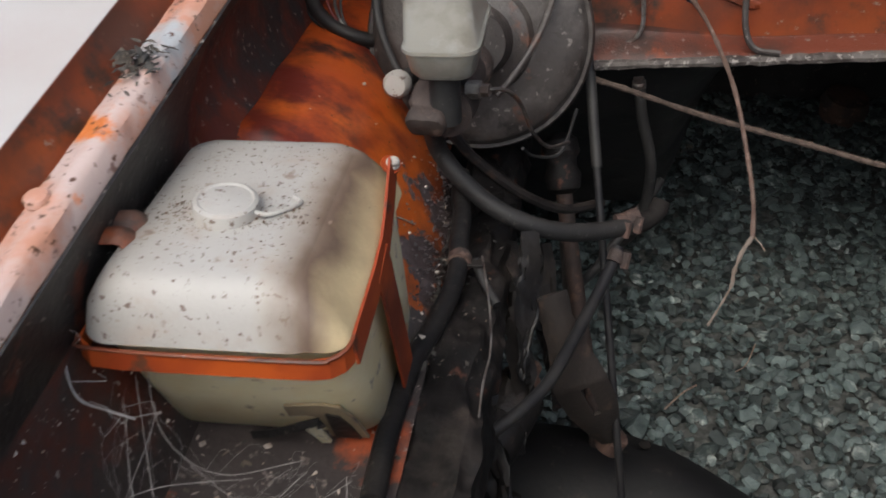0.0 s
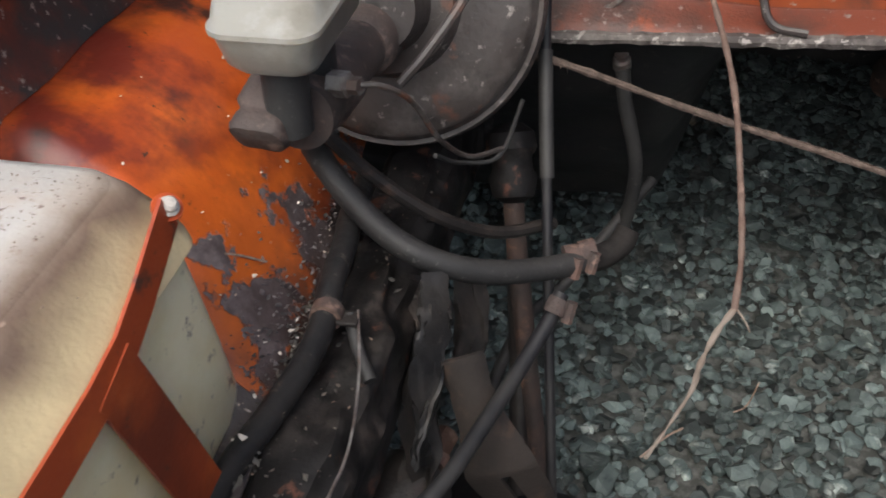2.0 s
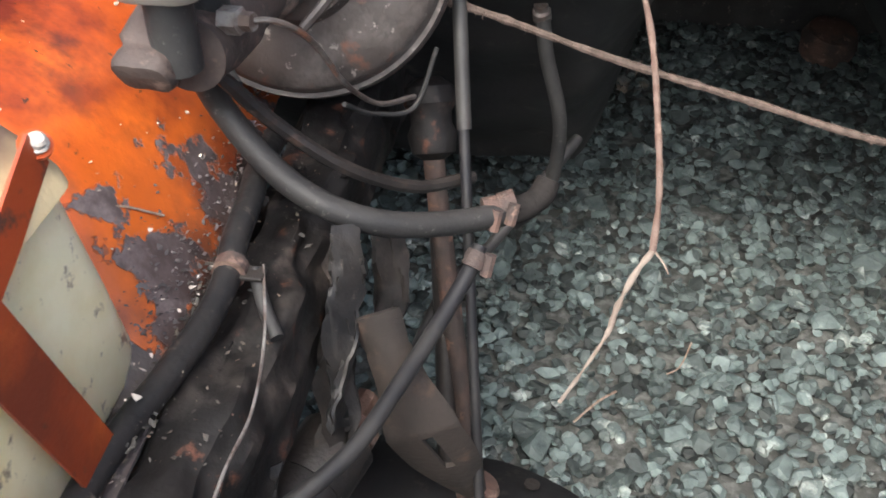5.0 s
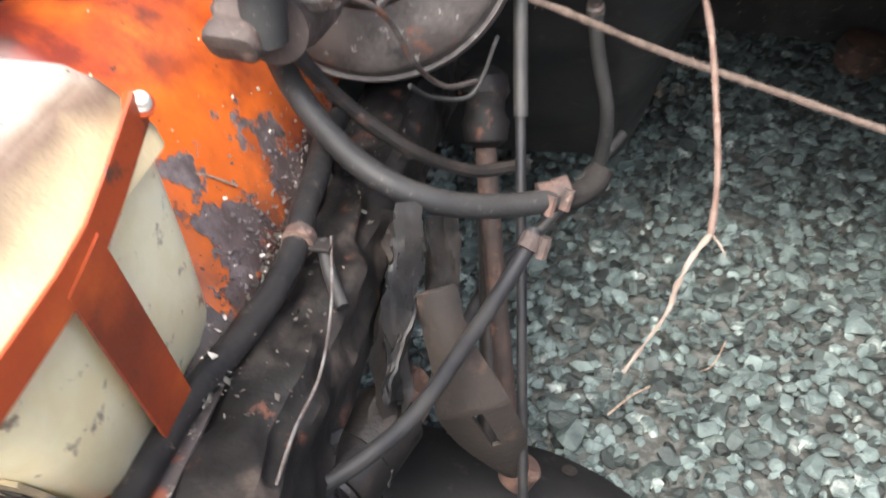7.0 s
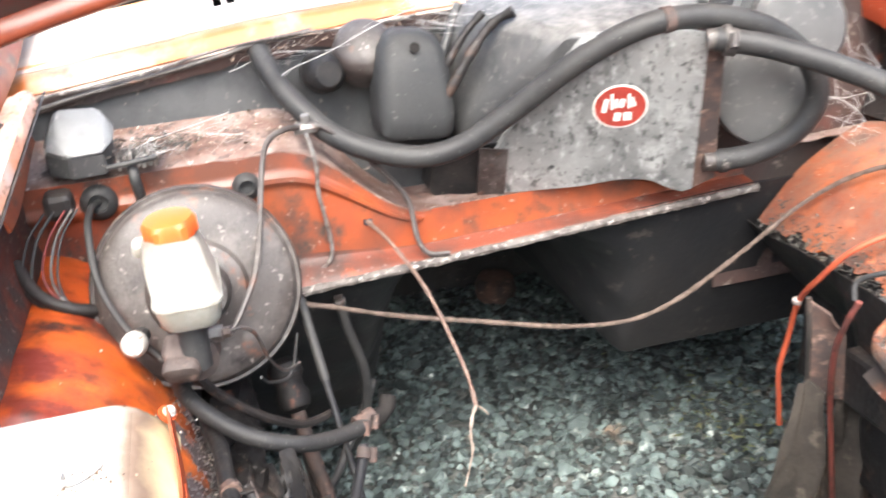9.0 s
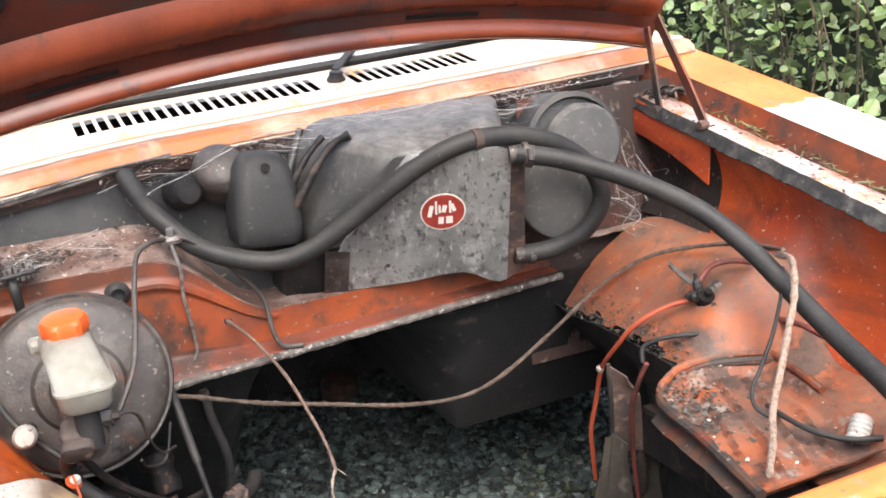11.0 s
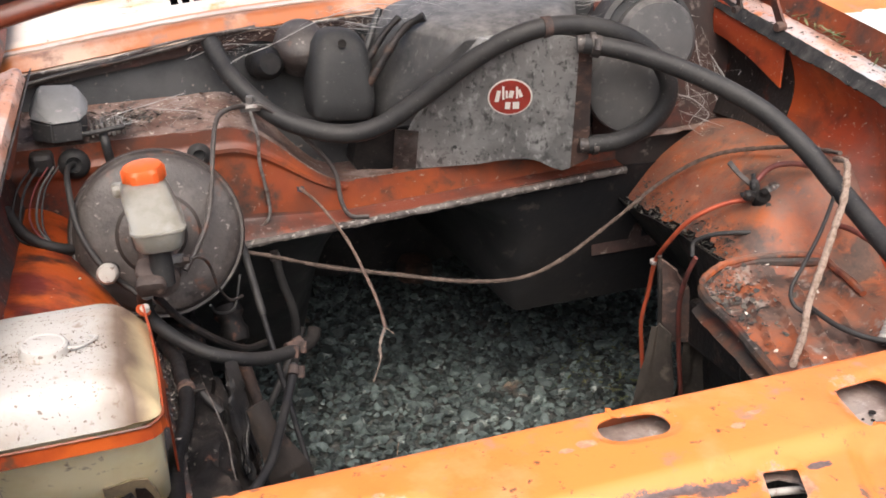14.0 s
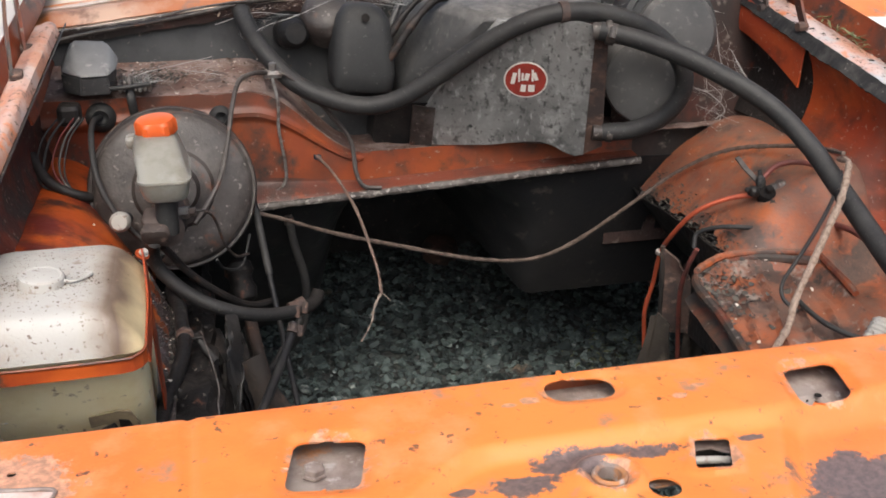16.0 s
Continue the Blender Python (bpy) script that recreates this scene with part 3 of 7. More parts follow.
part("latch_bar", tube([(0.338, 0.146, 0.588), (0.362, 0.142, 0.589), (0.388, 0.137, 0.588)], 0.0030, 10), tank_dusty, panel, "pale steel latch bar", True)
part("bush", lathe([(0.0128, -0.008), (0.0132, 0.0015), (0.0115, 0.0032), (0.0088, 0.0018), (0.0080, -0.008)], (0.274, 0.119, 0.6045), (0, 0, 1), 24), plate_rust, panel, "worn steel bush", True)
part("worn_label", sheet(span(-0.165, -0.103, 8), span(0.145, 0.182, 6), lambda x, y: (x, y - 0.2 * (x + 0.13), slam(x, y - 0.2 * (x + 0.13))[2] + 0.0006), 0.0004), label_pale, panel, "worn pale label")
part("label_edge", tube([(-0.165, 0.190, 0.6162), (-0.135, 0.184, 0.6162), (-0.1035, 0.178, 0.6162), (-0.1030, 0.165, 0.6162)], 0.0016, 6, wobble=0.5), plate_rust, panel)
part("front_face", sheet(span(-0.26, 1.0, 40), span(0, 1, 6), lambda x, v: (x, -0.002 - 0.01 * v, 0.60 - 0.42 * v), 0.0016), paint, panel)


# rails, gutters and wings on both sides
def side(name, inner, out, edge, top_mat, seal, toe=0.0, step=0.034, end=1.35):
    """One wing: a rail flange along the bay, a gutter wall and the wing's top; out is +1 or -1; toe leans it in."""
    def lean(y):
        return inner + toe * (min(max(y, 0.2), 1.2) - 0.55)

    wing = part(name, sheet(span(0, 1, 14), span(-0.15, 1.75, 38), lambda u, y: (
        lean(y) + out * (edge + 0.16 * u + 0.02 * ramp(u, 0.7, 1)), y,
        rail_z(min(y, 1.45)) + step + 0.006 * math.sin(math.pi * u) - 0.045 * ramp(u, 0.72, 1.0) - 0.28 * ramp(0.1 - y, 0, 0.3)), 0.002), top_mat, car, smooth=True)
    part("wing_side", sheet(span(0, 1, 8), span(-0.15, 1.75, 20), lambda u, y: (
        lean(y) + out * (edge + 0.181 + 0.035 * math.sin(2.4 * u)), y, rail_z(min(y, 1.45)) - 0.011 - 0.50 * u), 0.002), paint, wing)
    part("gutter_wall", sheet(span(0, 1, 4), span(0.0, 1.5, 30), lambda u, y: (lean(y) + out * (edge - 0.012 + 0.012 * ramp(u, 0, 1.0)), y, rail_z(y) - 0.008 + (step + 0.008) * u), 0.0016), paint_bay, wing, smooth=True)
    part("rail_flange", sheet(span(0, 1, 10), span(0.02, end, 90), lambda u, y: (
        lean(y) + out * (edge - 0.010) * u, y, rail_z(y) + 0.005 * math.sin(math.pi * min(1, u * 1.6)) - 0.010 * ramp(u, 0.75, 0.95) - 0.012 * ramp(-u, -0.12, 0)
        + 0.0016 * noise.noise(Vector((u * 3, y * 60, inner)))), 0.0018), paint_rail, wing, "faded flaking rail flange", True)
    if seal:
        part("rubber_seal", sheet(span(0, 1, 6), span(0.3, 1.2, 220), lambda u, y: (
            inner - out * 0.009 + out * 0.014 * u + 0.0015 * noise.noise(Vector((y * 70, u * 2, 9))), y,
            rail_z(y) + 0.002 - (1 - u) * (0.017 + 0.004 * noise.noise(Vector((y * 14, 0, 3))) + 0.003 * noise.noise(Vector((y * 130, 0, 5))))), 0.004), seal_black, wing, "crumbling black rubber seal")
    return wing


seal_black = surface("perished black rubber", (0.012, 0.012, 0.013), [((0.045, 0.042, 0.040), 30, 0.48, 0.64), ((0.22, 0.20, 0.18), 140, 0.64, 0.70)], 0.7, bump=0.6, bump_scale=140)
wing_l = side("wing", RAIL_L, -1, 0.050, paint_pale, False, 0.072, 0.025, 1.10)
wing_l["label"] = "faded pale wing top beside the bay"
wing_r = side("wing", RAIL_R, 1, 0.085, paint_wing, True)
wing_r["label"] = "orange wing top with a pale patch"

# a bolt and rust spots on the faded left rail
for by, r in ((0.471, 0.0085), (0.40, 0.0065)):
    part("rail_bolt", lathe([(r, -0.002), (r, 0.001), (r * 0.85, 0.0026), (r * 0.4, 0.0032), (0, 0.0033)], (RAIL_L - 0.024 + 0.072 * (by - 0.55), by, rail_z(by) + 0.004), (0, -0.2, 1), 14), paint_rail if r > 0.008 else rusty, wing_l, "painted rail bolt", True)

# inner wings: an upright skirt, a wheel arch and a lower shelf


def bay_left(s, y):
    """From the rail down the skirt, over the wheel arch and down to the chassis leg."""
    arch = ramp(y, 0.60, 0.72)
    foot = -0.045 - 0.03 * ramp(y, 0.82, 1.0)
    low = 0.425
    if s < 1:
        top = rail_z(y) - 0.008
        return (RAIL_L + 0.004 + 0.072 * (y - 0.55) * (1 - s) - 0.026 * math.sin(math.pi * s), y, top + (low + 0.165 * arch - top) * s)
    u = s - 1
    x = RAIL_L + 0.004 + (foot - RAIL_L) * u
    z = low + arch * 0.165 * (1 - u**2.2) + 0.006 * noise.noise(Vector((x * 14, y * 14, 1)))
    return (x, y, z)


def bay_right(s, y):
    arch = ramp(y, 0.66, 0.78)
    low = 0.43
    if s < 1:
        top = rail_z(y) - 0.008
        return (RAIL_R + 0.025 * math.sin(math.pi * s), y, top + (low + 0.03 + 0.135 * arch - top) * s)
    u = s - 1
    x = RAIL_R - (RAIL_R - 0.715 - 0.018 * arch) * u
    z = low + 0.03 * (1 - u) + arch * (0.045 * u + 0.135 * (1 - u**2.0)) + 0.006 * noise.noise(Vector((x * 14, y * 14, 5)))
    return (x, y, z)


shelf_dust = surface("dust-caked sooty shelf", (0.055, 0.044, 0.042), [((0.040, 0.033, 0.032), 9, 0.42, 0.6), ((0.34, 0.075, 0.025), 8, 0.58, 0.66), ((0.22, 0.19, 0.17), 70, 0.60, 0.68)], 0.85, bump=0.8, bump_scale=110)
skirt_black = surface("black flecked band", (0.016, 0.014, 0.014), [((0.035, 0.030, 0.028), 14, 0.44, 0.64), ((0.16, 0.04, 0.02), 12, 0.62, 0.70), ((0.30, 0.27, 0.24), 130, 0.64, 0.68)], 0.5, bump=0.7, bump_scale=120)
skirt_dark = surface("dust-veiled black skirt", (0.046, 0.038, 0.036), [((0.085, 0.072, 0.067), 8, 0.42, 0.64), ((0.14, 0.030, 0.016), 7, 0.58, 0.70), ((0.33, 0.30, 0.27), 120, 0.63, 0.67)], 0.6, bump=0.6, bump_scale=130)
skirt_runs = streaked("streaked orange paint with dark runs", paint_skirt, (0.10, 0.035, 0.024), (10, 3.2, 17), 0.50, 0.70)


def eaten(s, y):
    """Rust has eaten the arch's free edge into notches."""
    return 1.988 - 0.050 * ramp(y, 0.74, 0.82) * max(0.0, 0.55 + noise.noise(Vector((y * 26, 0, 4))) + 0.5 * noise.noise(Vector((y * 75, 0, 7)))) - s


for side_of, low_y, label in ((bay_left, 0.665, "dirty orange wheel arch with flaking black grime"), (bay_right, 0.0, "dusty orange inner wing over the wheel arch")):
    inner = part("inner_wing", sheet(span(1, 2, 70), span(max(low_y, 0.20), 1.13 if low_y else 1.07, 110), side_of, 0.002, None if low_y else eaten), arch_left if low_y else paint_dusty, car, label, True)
    if low_y:
        part("skirt_top", sheet(span(0, 0.34, 8), span(0.20, 1.13, 60), side_of, 0.002), skirt_black, inner, "black flecked band under the rail", True)
        part("skirt", sheet(span(0.34, 1, 14), span(0.66, 1.13, 40), side_of, 0.002), paint_soot, inner, "sooty orange inner wing skirt", True)
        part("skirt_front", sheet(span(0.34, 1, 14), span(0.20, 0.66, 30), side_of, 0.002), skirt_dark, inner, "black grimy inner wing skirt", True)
        part("shelf", sheet(span(1, 2, 26), span(0.20, 0.664, 30), side_of, 0.002), shelf_dust, inner, "sooty lower shelf", True)
    else:
        # Near-black sheet: the shade of the void is put into its colour.
        part("hollow", sheet(span(0, 1, 18), span(0.940, 1.13, 12), side_of, 0.002), skirt_black, inner, "near-black sheet for the shaded hollow behind the hinge", True)
        part("skirt", sheet(span(0, 1, 18), span(0.20, 0.938, 50), side_of, 0.002), skirt_runs, inner, "streaked orange inner wing wall", True)
        part("arch_wall", sheet(span(0, 1, 10), span(0.20, 1.13, 40), lambda s, y: (bay_right(2, y)[0] + 0.002 + (0.03 + 0.10 * ramp(y, 0.84, 0.97)) * min(1, 2 * s) + 0.012 * noise.noise(Vector((y * 20, s * 5, 8))) * s, y, bay_right(2, y)[2] - 0.30 * s), 0.002), grease, inner)
leg_grime = surface("grime-caked chassis leg", (0.013, 0.012, 0.012), [((0.036, 0.031, 0.028), 9, 0.48, 0.60), ((0.052, 0.042, 0.037), 17, 0.57, 0.64), ((0.010, 0.009, 0.009), 30, 0.48, 0.64), ((0.10, 0.045, 0.030), 40, 0.62, 0.70)], 0.6, bump=1.0, bump_scale=70, spec=0.2)


def leg_at(s, y):
    """Up the outer side of the leg, over its top and down its inner side, caked and dented."""
    corners = ((-0.050, 0.345), (-0.049, 0.414), (-0.040, 0.424), (-0.004, 0.425), (0.006, 0.415), (0.010, 0.345))
    k = min(4, int(s))
    x, z = (corners[k][n] + (corners[k + 1][n] - corners[k][n]) * (s - k) for n in (0, 1))
    lump = noise.noise(Vector((x * 30, y * 16, z * 30))) * 0.010 + noise.noise(Vector((x * 70, y * 40, z * 70))) * 0.0045
    return (x + lump * (1 if x > -0.02 else -0.4), y, z + lump - 0.003)


part("chassis_leg", sheet(span(0, 5, 40), span(0.16, 1.2, 160), leg_at, 0.002), leg_grime, car, "grime-caked black chassis leg", True)
part("chassis_leg", block((0.735, 0.16, 0.30), (0.79, 0.86, 0.38), 0.008), grease, car, "greasy black chassis leg")


# bulkhead
def lip_z(x):
    return 0.503 + 0.05 * (x - 0.1)


def top_z(x):
    return 0.676 - 0.109 * ramp(x, 0.09, 0.27) + 0.012 * (x - 0.1) * (x > 0.1)


def bulk_face(x, v):
    a, b = lip_z(x), top_z(x)
    z = a + (b - a) * v
    y = WALL - 0.035 * ramp(-v, -0.16, 0.0) - 0.006 * ramp(-abs(v - 0.80), -0.06, -0.01) * (x < 0.26) + 0.003 * noise.noise(Vector((x * 11, z * 11, 2)))
    return (x, y, z)


def bulk_holes(x, v):
    z = lip_z(x) + (top_z(x) - lip_z(x)) * v
    return min(math.hypot(x - 0.191, z - 0.565) - 0.006, math.hypot(x - 0.044, z - 0.640) - 0.011)


def cowl_z(x):
    return 0.808 + 0.05 * (x - 0.37) - 0.035 * ramp(-x, -0.15, 0.3) * 0.6


web_brown = surface("brown web-veiled grime", (0.050, 0.026, 0.021), [((0.030, 0.022, 0.020), 8, 0.42, 0.60), ((0.12, 0.030, 0.018), 6, 0.56, 0.70), ((0.15, 0.125, 0.11), 45, 0.60, 0.70)], 0.7, bump=0.6, bump_scale=110)
lip_maroon = surface("mottled maroon flange", (0.150, 0.038, 0.020), [((0.045, 0.028, 0.024), 8, 0.42, 0.60), ((0.22, 0.050, 0.018), 12, 0.58, 0.68), ((0.20, 0.165, 0.145), 80, 0.60, 0.68)], 0.55, bump=0.4)
wall = part("bulkhead", sheet(span(-0.24, 0.73, 160), span(0.2, 1, 30), bulk_face, 0.002, lambda x, v: -1.0 if bulk_holes(x, v) < 0 else 1.0), paint_bay, car, "orange bulkhead panel with a pressed bead and grimy edges", True)
part("lower_flange", sheet(span(-0.24, 0.73, 120), span(0, 0.2, 8), bulk_face, 0.002), lip_maroon, wall, "mottled maroon lower flange", True)
part("shelf", sheet(span(-0.24, 0.95, 80), span(0, 1, 12), lambda x, v: (x, WALL - 0.002 + 0.107 * v, top_z(x) + 0.032 * v * (1 - ramp(x, 0.1, 0.25)) + 0.003 * noise.noise(Vector((x * 40, v * 4, 0)))), 0.002), shelf_rust, wall, "rust-flaked scuttle shelf")
part("upper_wall", sheet(span(-0.24, 1.0, 60), span(0, 1, 10), lambda x, v: (x, 1.204 + 0.01 * v, top_z(x) + (cowl_z(x) - 0.004 - top_z(x)) * v), 0.002), black, wall, "black upper bulkhead")
part("end_wall", sheet(span(0.70, 1.0, 16), span(0, 1, 16), lambda x, v: (x, 1.125 + 0.002 * v, 0.36 + 0.46 * v), 0.002), web_brown, wall, "brown grimy end wall")
part("lip", tube([(x, 1.060, lip_z(x) - 0.001) for x in span(-0.24, 0.73, 12)], 0.0060, 8, wobble=0.35), seam_grey, wall, "grey flaking sealed seam")


pan_black = surface("sooty black underseal", (0.009, 0.009, 0.010), [((0.015, 0.014, 0.014), 7, 0.42, 0.64), ((0.04, 0.034, 0.03), 40, 0.60, 0.70)], 0.6, bump=0.5, bump_scale=60, spec=0.35)


def floor_pan(x, v):
    t = ramp(x, 0.17, 0.27) * (1 - ramp(x, 0.45, 0.58))
    top = lip_z(min(max(x, -0.24), 0.73)) + 0.004
    foot = [(1.070, top), (1.17, 0.26), (2.6, 0.22)] if x > 0.4 else [(1.070, top), (1.30, 0.185), (2.6, 0.185)]
    tunnel = [(1.070, top), (1.34, 0.42), (2.6, 0.28)]
    k = 0 if v < 1 else 1
    w = v - k
    a = [p + (q - p) * w for p, q in zip(foot[k], foot[k + 1])]
    b = [p + (q - p) * w for p, q in zip(tunnel[k], tunnel[k + 1])]
    rough = 0.010 * noise.noise(Vector((x * 11, v * 5, 2))) * min(1, 4 * v) * (1 - ramp(x, 0.52, 0.62))
    return (x, a[0] * (1 - t) + b[0] * t + rough, a[1] * (1 - t) + b[1] * t + 0.6 * rough)


part("floor_pan", sheet([*span(-0.45, 0.74, 120), *span(0.744, 0.83, 24), *span(0.845, 1.2, 20)], [*span(0, 1, 70), *span(1.06, 2, 14)], floor_pan, 0.003, lambda x, v: -1.0 if math.hypot(x - 0.786, (v - 0.54) * 0.12) < 0.0125 else 1.0), pan_black, car, "sooty black footwells and gearbox tunnel", True)

# Added walls at the sides and rear keep light from under the car.
for sx in (-0.44, 1.19):
    part("side_light_block", sheet(span(0.75, 2.6, 20), span(0, 1, 4), lambda y, v: (sx, y, 0.45 - (0.28 if y < 1.6 else 0.44) * (1 - v)), 0.003), black, car)
part("rear_light_block", sheet(span(-0.45, 1.2, 20), span(0, 1, 4), lambda x, v: (x, 2.06, 0.005 + 0.40 * v), 0.003), black, car)

# The bead's highlight line is put into its pale colour.
bead_highlight = surface("pale highlight paint", (0.60, 0.47, 0.40), [((0.66, 0.58, 0.52), 9, 0.40, 0.60), ((0.62, 0.24, 0.08), 7, 0.58, 0.68), ((0.28, 0.17, 0.12), 60, 0.61, 0.68)], 0.4, bump=0.1)
paint_band = surface("orange cowl band", (0.60, 0.185, 0.035), [((0.62, 0.30, 0.15), 7, 0.46, 0.64), ((0.34, 0.15, 0.09), 30, 0.57, 0.67), ((0.14, 0.08, 0.06), 90, 0.62, 0.68)], 0.35, bump=0.08)
# cowl with its row of slots, windscreen, bonnet
slots = [0.055 + 0.0185 * n for n in range(22)] + [0.52 + 0.0185 * n for n in range(13)]
cuts = sorted({-0.27, 1.12, *[round(s + d, 4) for s in slots for d in (-0.0062, 0.0062)], *[round(v, 4) for v in span(-0.27, 0.04, 8) + span(0.77, 1.12, 8)]})


def cowl_place(x, v):
    y = 1.196 + 0.34 * v
    z = cowl_z(x) + 0.016 * ramp(v, 0, 0.06) + 0.05 * v - 0.008 * ramp(-abs(v - 0.28), -0.07, -0.02)
    return (x, y, z)


def in_slot(x, v):
    return -1.0 if 0.44 < v < 0.68 and any(abs(x - s) < 0.0061 for s in slots) else 1.0


vs = sorted([*span(0, 0.42, 22), 0.441, 0.52, 0.60, 0.679, *span(0.69, 0.78, 3)])
cowl = bmesh.new()
grid = {(i, j): cowl.verts.new(cowl_place(x, v)) for i, x in enumerate(cuts) for j, v in enumerate(vs)}
for i in range(len(cuts) - 1):
    for j in range(len(vs) - 1):
        if in_slot((cuts[i] + cuts[i + 1]) / 2, (vs[j] + vs[j + 1]) / 2) > 0:
            cowl.faces.new([grid[i, j], grid[i + 1, j], grid[i + 1, j + 1], grid[i, j + 1]])
bmesh.ops.recalc_face_normals(cowl, faces=cowl.faces[:])
bmesh.ops.solidify(cowl, geom=cowl.faces[:] + cowl.edges[:] + cowl.verts[:], thickness=0.0015)
cowl = part("cowl", cowl, paint_cowl, car, "faded orange cowl with sky glare in its colour and a row of air slots")
def cowl_strip(lo, hi, lift):
    return sheet(span(-0.265, 1.115, 90), span(lo, hi, 5), lambda x, v: tuple(Vector(cowl_place(x, v)) + Vector((0, -0.001, lift + 0.0012 * noise.noise(Vector((x * 30, v * 9, 4)))))), 0.002)


part("cowl_lip", cowl_strip(0, 0.105, 0.0045), paint_lip, cowl, "orange brown front lip of the cowl", True)
part("cowl_bead", cowl_strip(0.107, 0.150, 0.0070), bead_highlight, cowl, "raised bead with its highlight painted pale", True)
part("cowl_band", cowl_strip(0.152, 0.245, 0.0045), paint_band, cowl, "bright orange band", True)
# Dark strip stands for the shaded gap below the cowl lip.
part("gap_strip", sheet(span(-0.24, 1.0, 200), span(0, 1, 5), lambda x, v: (x, 1.194 + 0.004 * v, cowl_z(x) - 0.001 - (0.019 + 0.007 * noise.noise(Vector((x * 22, 0, 6)))) * v), 0.002), web_brown, cowl, "dark brown strip for the shaded gap under the lip, hung with webs")
# Unseen black tray added below the slots so that they read dark.
part("slot_backing", sheet(span(-0.27, 1.12, 10), span(0, 2, 12), lambda x, v: (x, 1.22 + 0.235 * min(v, 1), cowl_z(x) - 0.06 + 0.10 * max(0, v - 1)), 0.002), hollow_black, cowl)

glass = bpy.data.materials.new("windscreen glass")
glass.use_nodes = True
gb = glass.node_tree.nodes["Principled BSDF"]
gb.inputs["Base Color"].default_value, gb.inputs["Roughness"].default_value, gb.inputs["Specular IOR Level"].default_value = (0.72, 0.74, 0.75, 1), 0.22, 0.8
screen = part("windscreen", sheet(span(-0.30, 1.05, 20), span(0, 1, 8), lambda x, v: (x, 1.478 + 0.5 * v + 0.03 * ((x - 0.37) / 0.7) ** 2, cowl_z(x) + 0.062 + 0.36 * v), 0.004), glass, car, "pale milky windscreen")
part("screen_seal", tube([(x, 1.470 + 0.03 * ((x - 0.37) / 0.7) ** 2, cowl_z(x) + 0.062) for x in span(-0.30, 1.05, 10)], 0.009, 8), rubber, screen)

OPEN = radians(58)


def bonnet_edge(x):
    return 0.925 - 0.125 * ((x - 0.50) / 0.72) ** 2 * (1.0 if x > 0.5 else 0.75)


def bonnet_place(x, v, lift=0.0):
    d = 1.05 * v
    y = 1.15 - d * math.cos(OPEN) - lift * math.sin(OPEN)
    z = bonnet_edge(x) + d * math.sin(OPEN) - lift * math.cos(OPEN)
    return (x, y, z)


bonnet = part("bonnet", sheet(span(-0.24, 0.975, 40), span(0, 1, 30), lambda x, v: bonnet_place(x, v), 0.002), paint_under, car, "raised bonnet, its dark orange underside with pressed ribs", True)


def rib(a, b, width):
    return sheet(span(-0.22, 0.955, 40), span(0, 1, 8), lambda x, w: bonnet_place(x, a + (b - a) * w, 0.018 * math.sin(math.pi * w) + 0.002), 0.0015)


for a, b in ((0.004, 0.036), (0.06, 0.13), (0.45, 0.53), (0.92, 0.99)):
    part("rib", rib(a, b, 0), paint_rib_lit, bonnet, smooth=True)

# ---- washer tank ----
def rounded_ring(bm, z, x0, x1, y0, y1, r, n=6):
    ring = []
    for cx, cy, a0 in ((x1 - r, y1 - r, 0), (x0 + r, y1 - r, 90), (x0 + r, y0 + r, 180), (x1 - r, y0 + r, 270)):
        for k in range(n + 1):
            a = radians(a0 + 90 * k / n)
            ring.append(bm.verts.new((cx + r * math.cos(a), cy + r * math.sin(a), z)))
    return ring


def loft(levels, n=6):
    """A hollow-looking solid through rounded rectangles: (z, x0, x1, y0, y1, radius)."""
    bm = bmesh.new()
    rings = [rounded_ring(bm, *level, n) for level in levels]
    for a, b in zip(rings, rings[1:]):
        for k in range(len(a)):
            bm.faces.new((a[k], a[(k + 1) % len(a)], b[(k + 1) % len(a)], b[k]))
    bm.faces.new(rings[0][::-1])
    bm.faces.new(rings[-1])
    return bm


def ribbon(points, normal, width, thick):
    """A flat metal strip along points, lying in the plane across the normal."""
    bm = bmesh.new()
    nrm = Vector(normal).normalized()
    pts = [Vector(p) for p in points]
    rows = []
    for n, p in enumerate(pts):
        ahead = (pts[min(n + 1, len(pts) - 1)] - pts[max(n - 1, 0)]).normalized()
        across = ahead.cross(nrm).normalized() * width / 2
        rows.append([bm.verts.new(q) for q in (p - across, p + across, p + across + nrm * thick, p - across + nrm * thick)])
    for a, b in zip(rows, rows[1:]):
        for k in range(4):
            bm.faces.new((a[k], a[(k + 1) % 4], b[(k + 1) % 4], b[k]))
    bm.faces.new(rows[0][::-1])
    bm.faces.new(rows[-1])
    return bm


def tank_level(z, inset=0.0, right=0.0, r=0.022):
    d = 0.588 - z
    return (z, -0.216 + inset, -0.051 - right - inset * 0.4, 0.449 + 0.50 * d + inset, 0.650 + 0.22 * d - inset, r)


washer = thing("washer_tank", "yellowed white plastic washer tank in an orange steel strap", "tank", at=(-0.137, 0.56, 0.43))
washer.location = (0, 0, 0)
part("body", loft([tank_level(0.432, 0.012), tank_level(0.440, 0.002), tank_level(0.50, 0.001), tank_level(0.584, 0.002)]), tank_white, washer, "yellowed translucent tank wall", True)
def lid_level(z, left, right, front, back, r=0.02):
    z = 0.620 - (0.620 - z) * 1.14
    return (z, -0.219 + left, -0.047 - right, 0.446 + front, 0.652 - back, r)


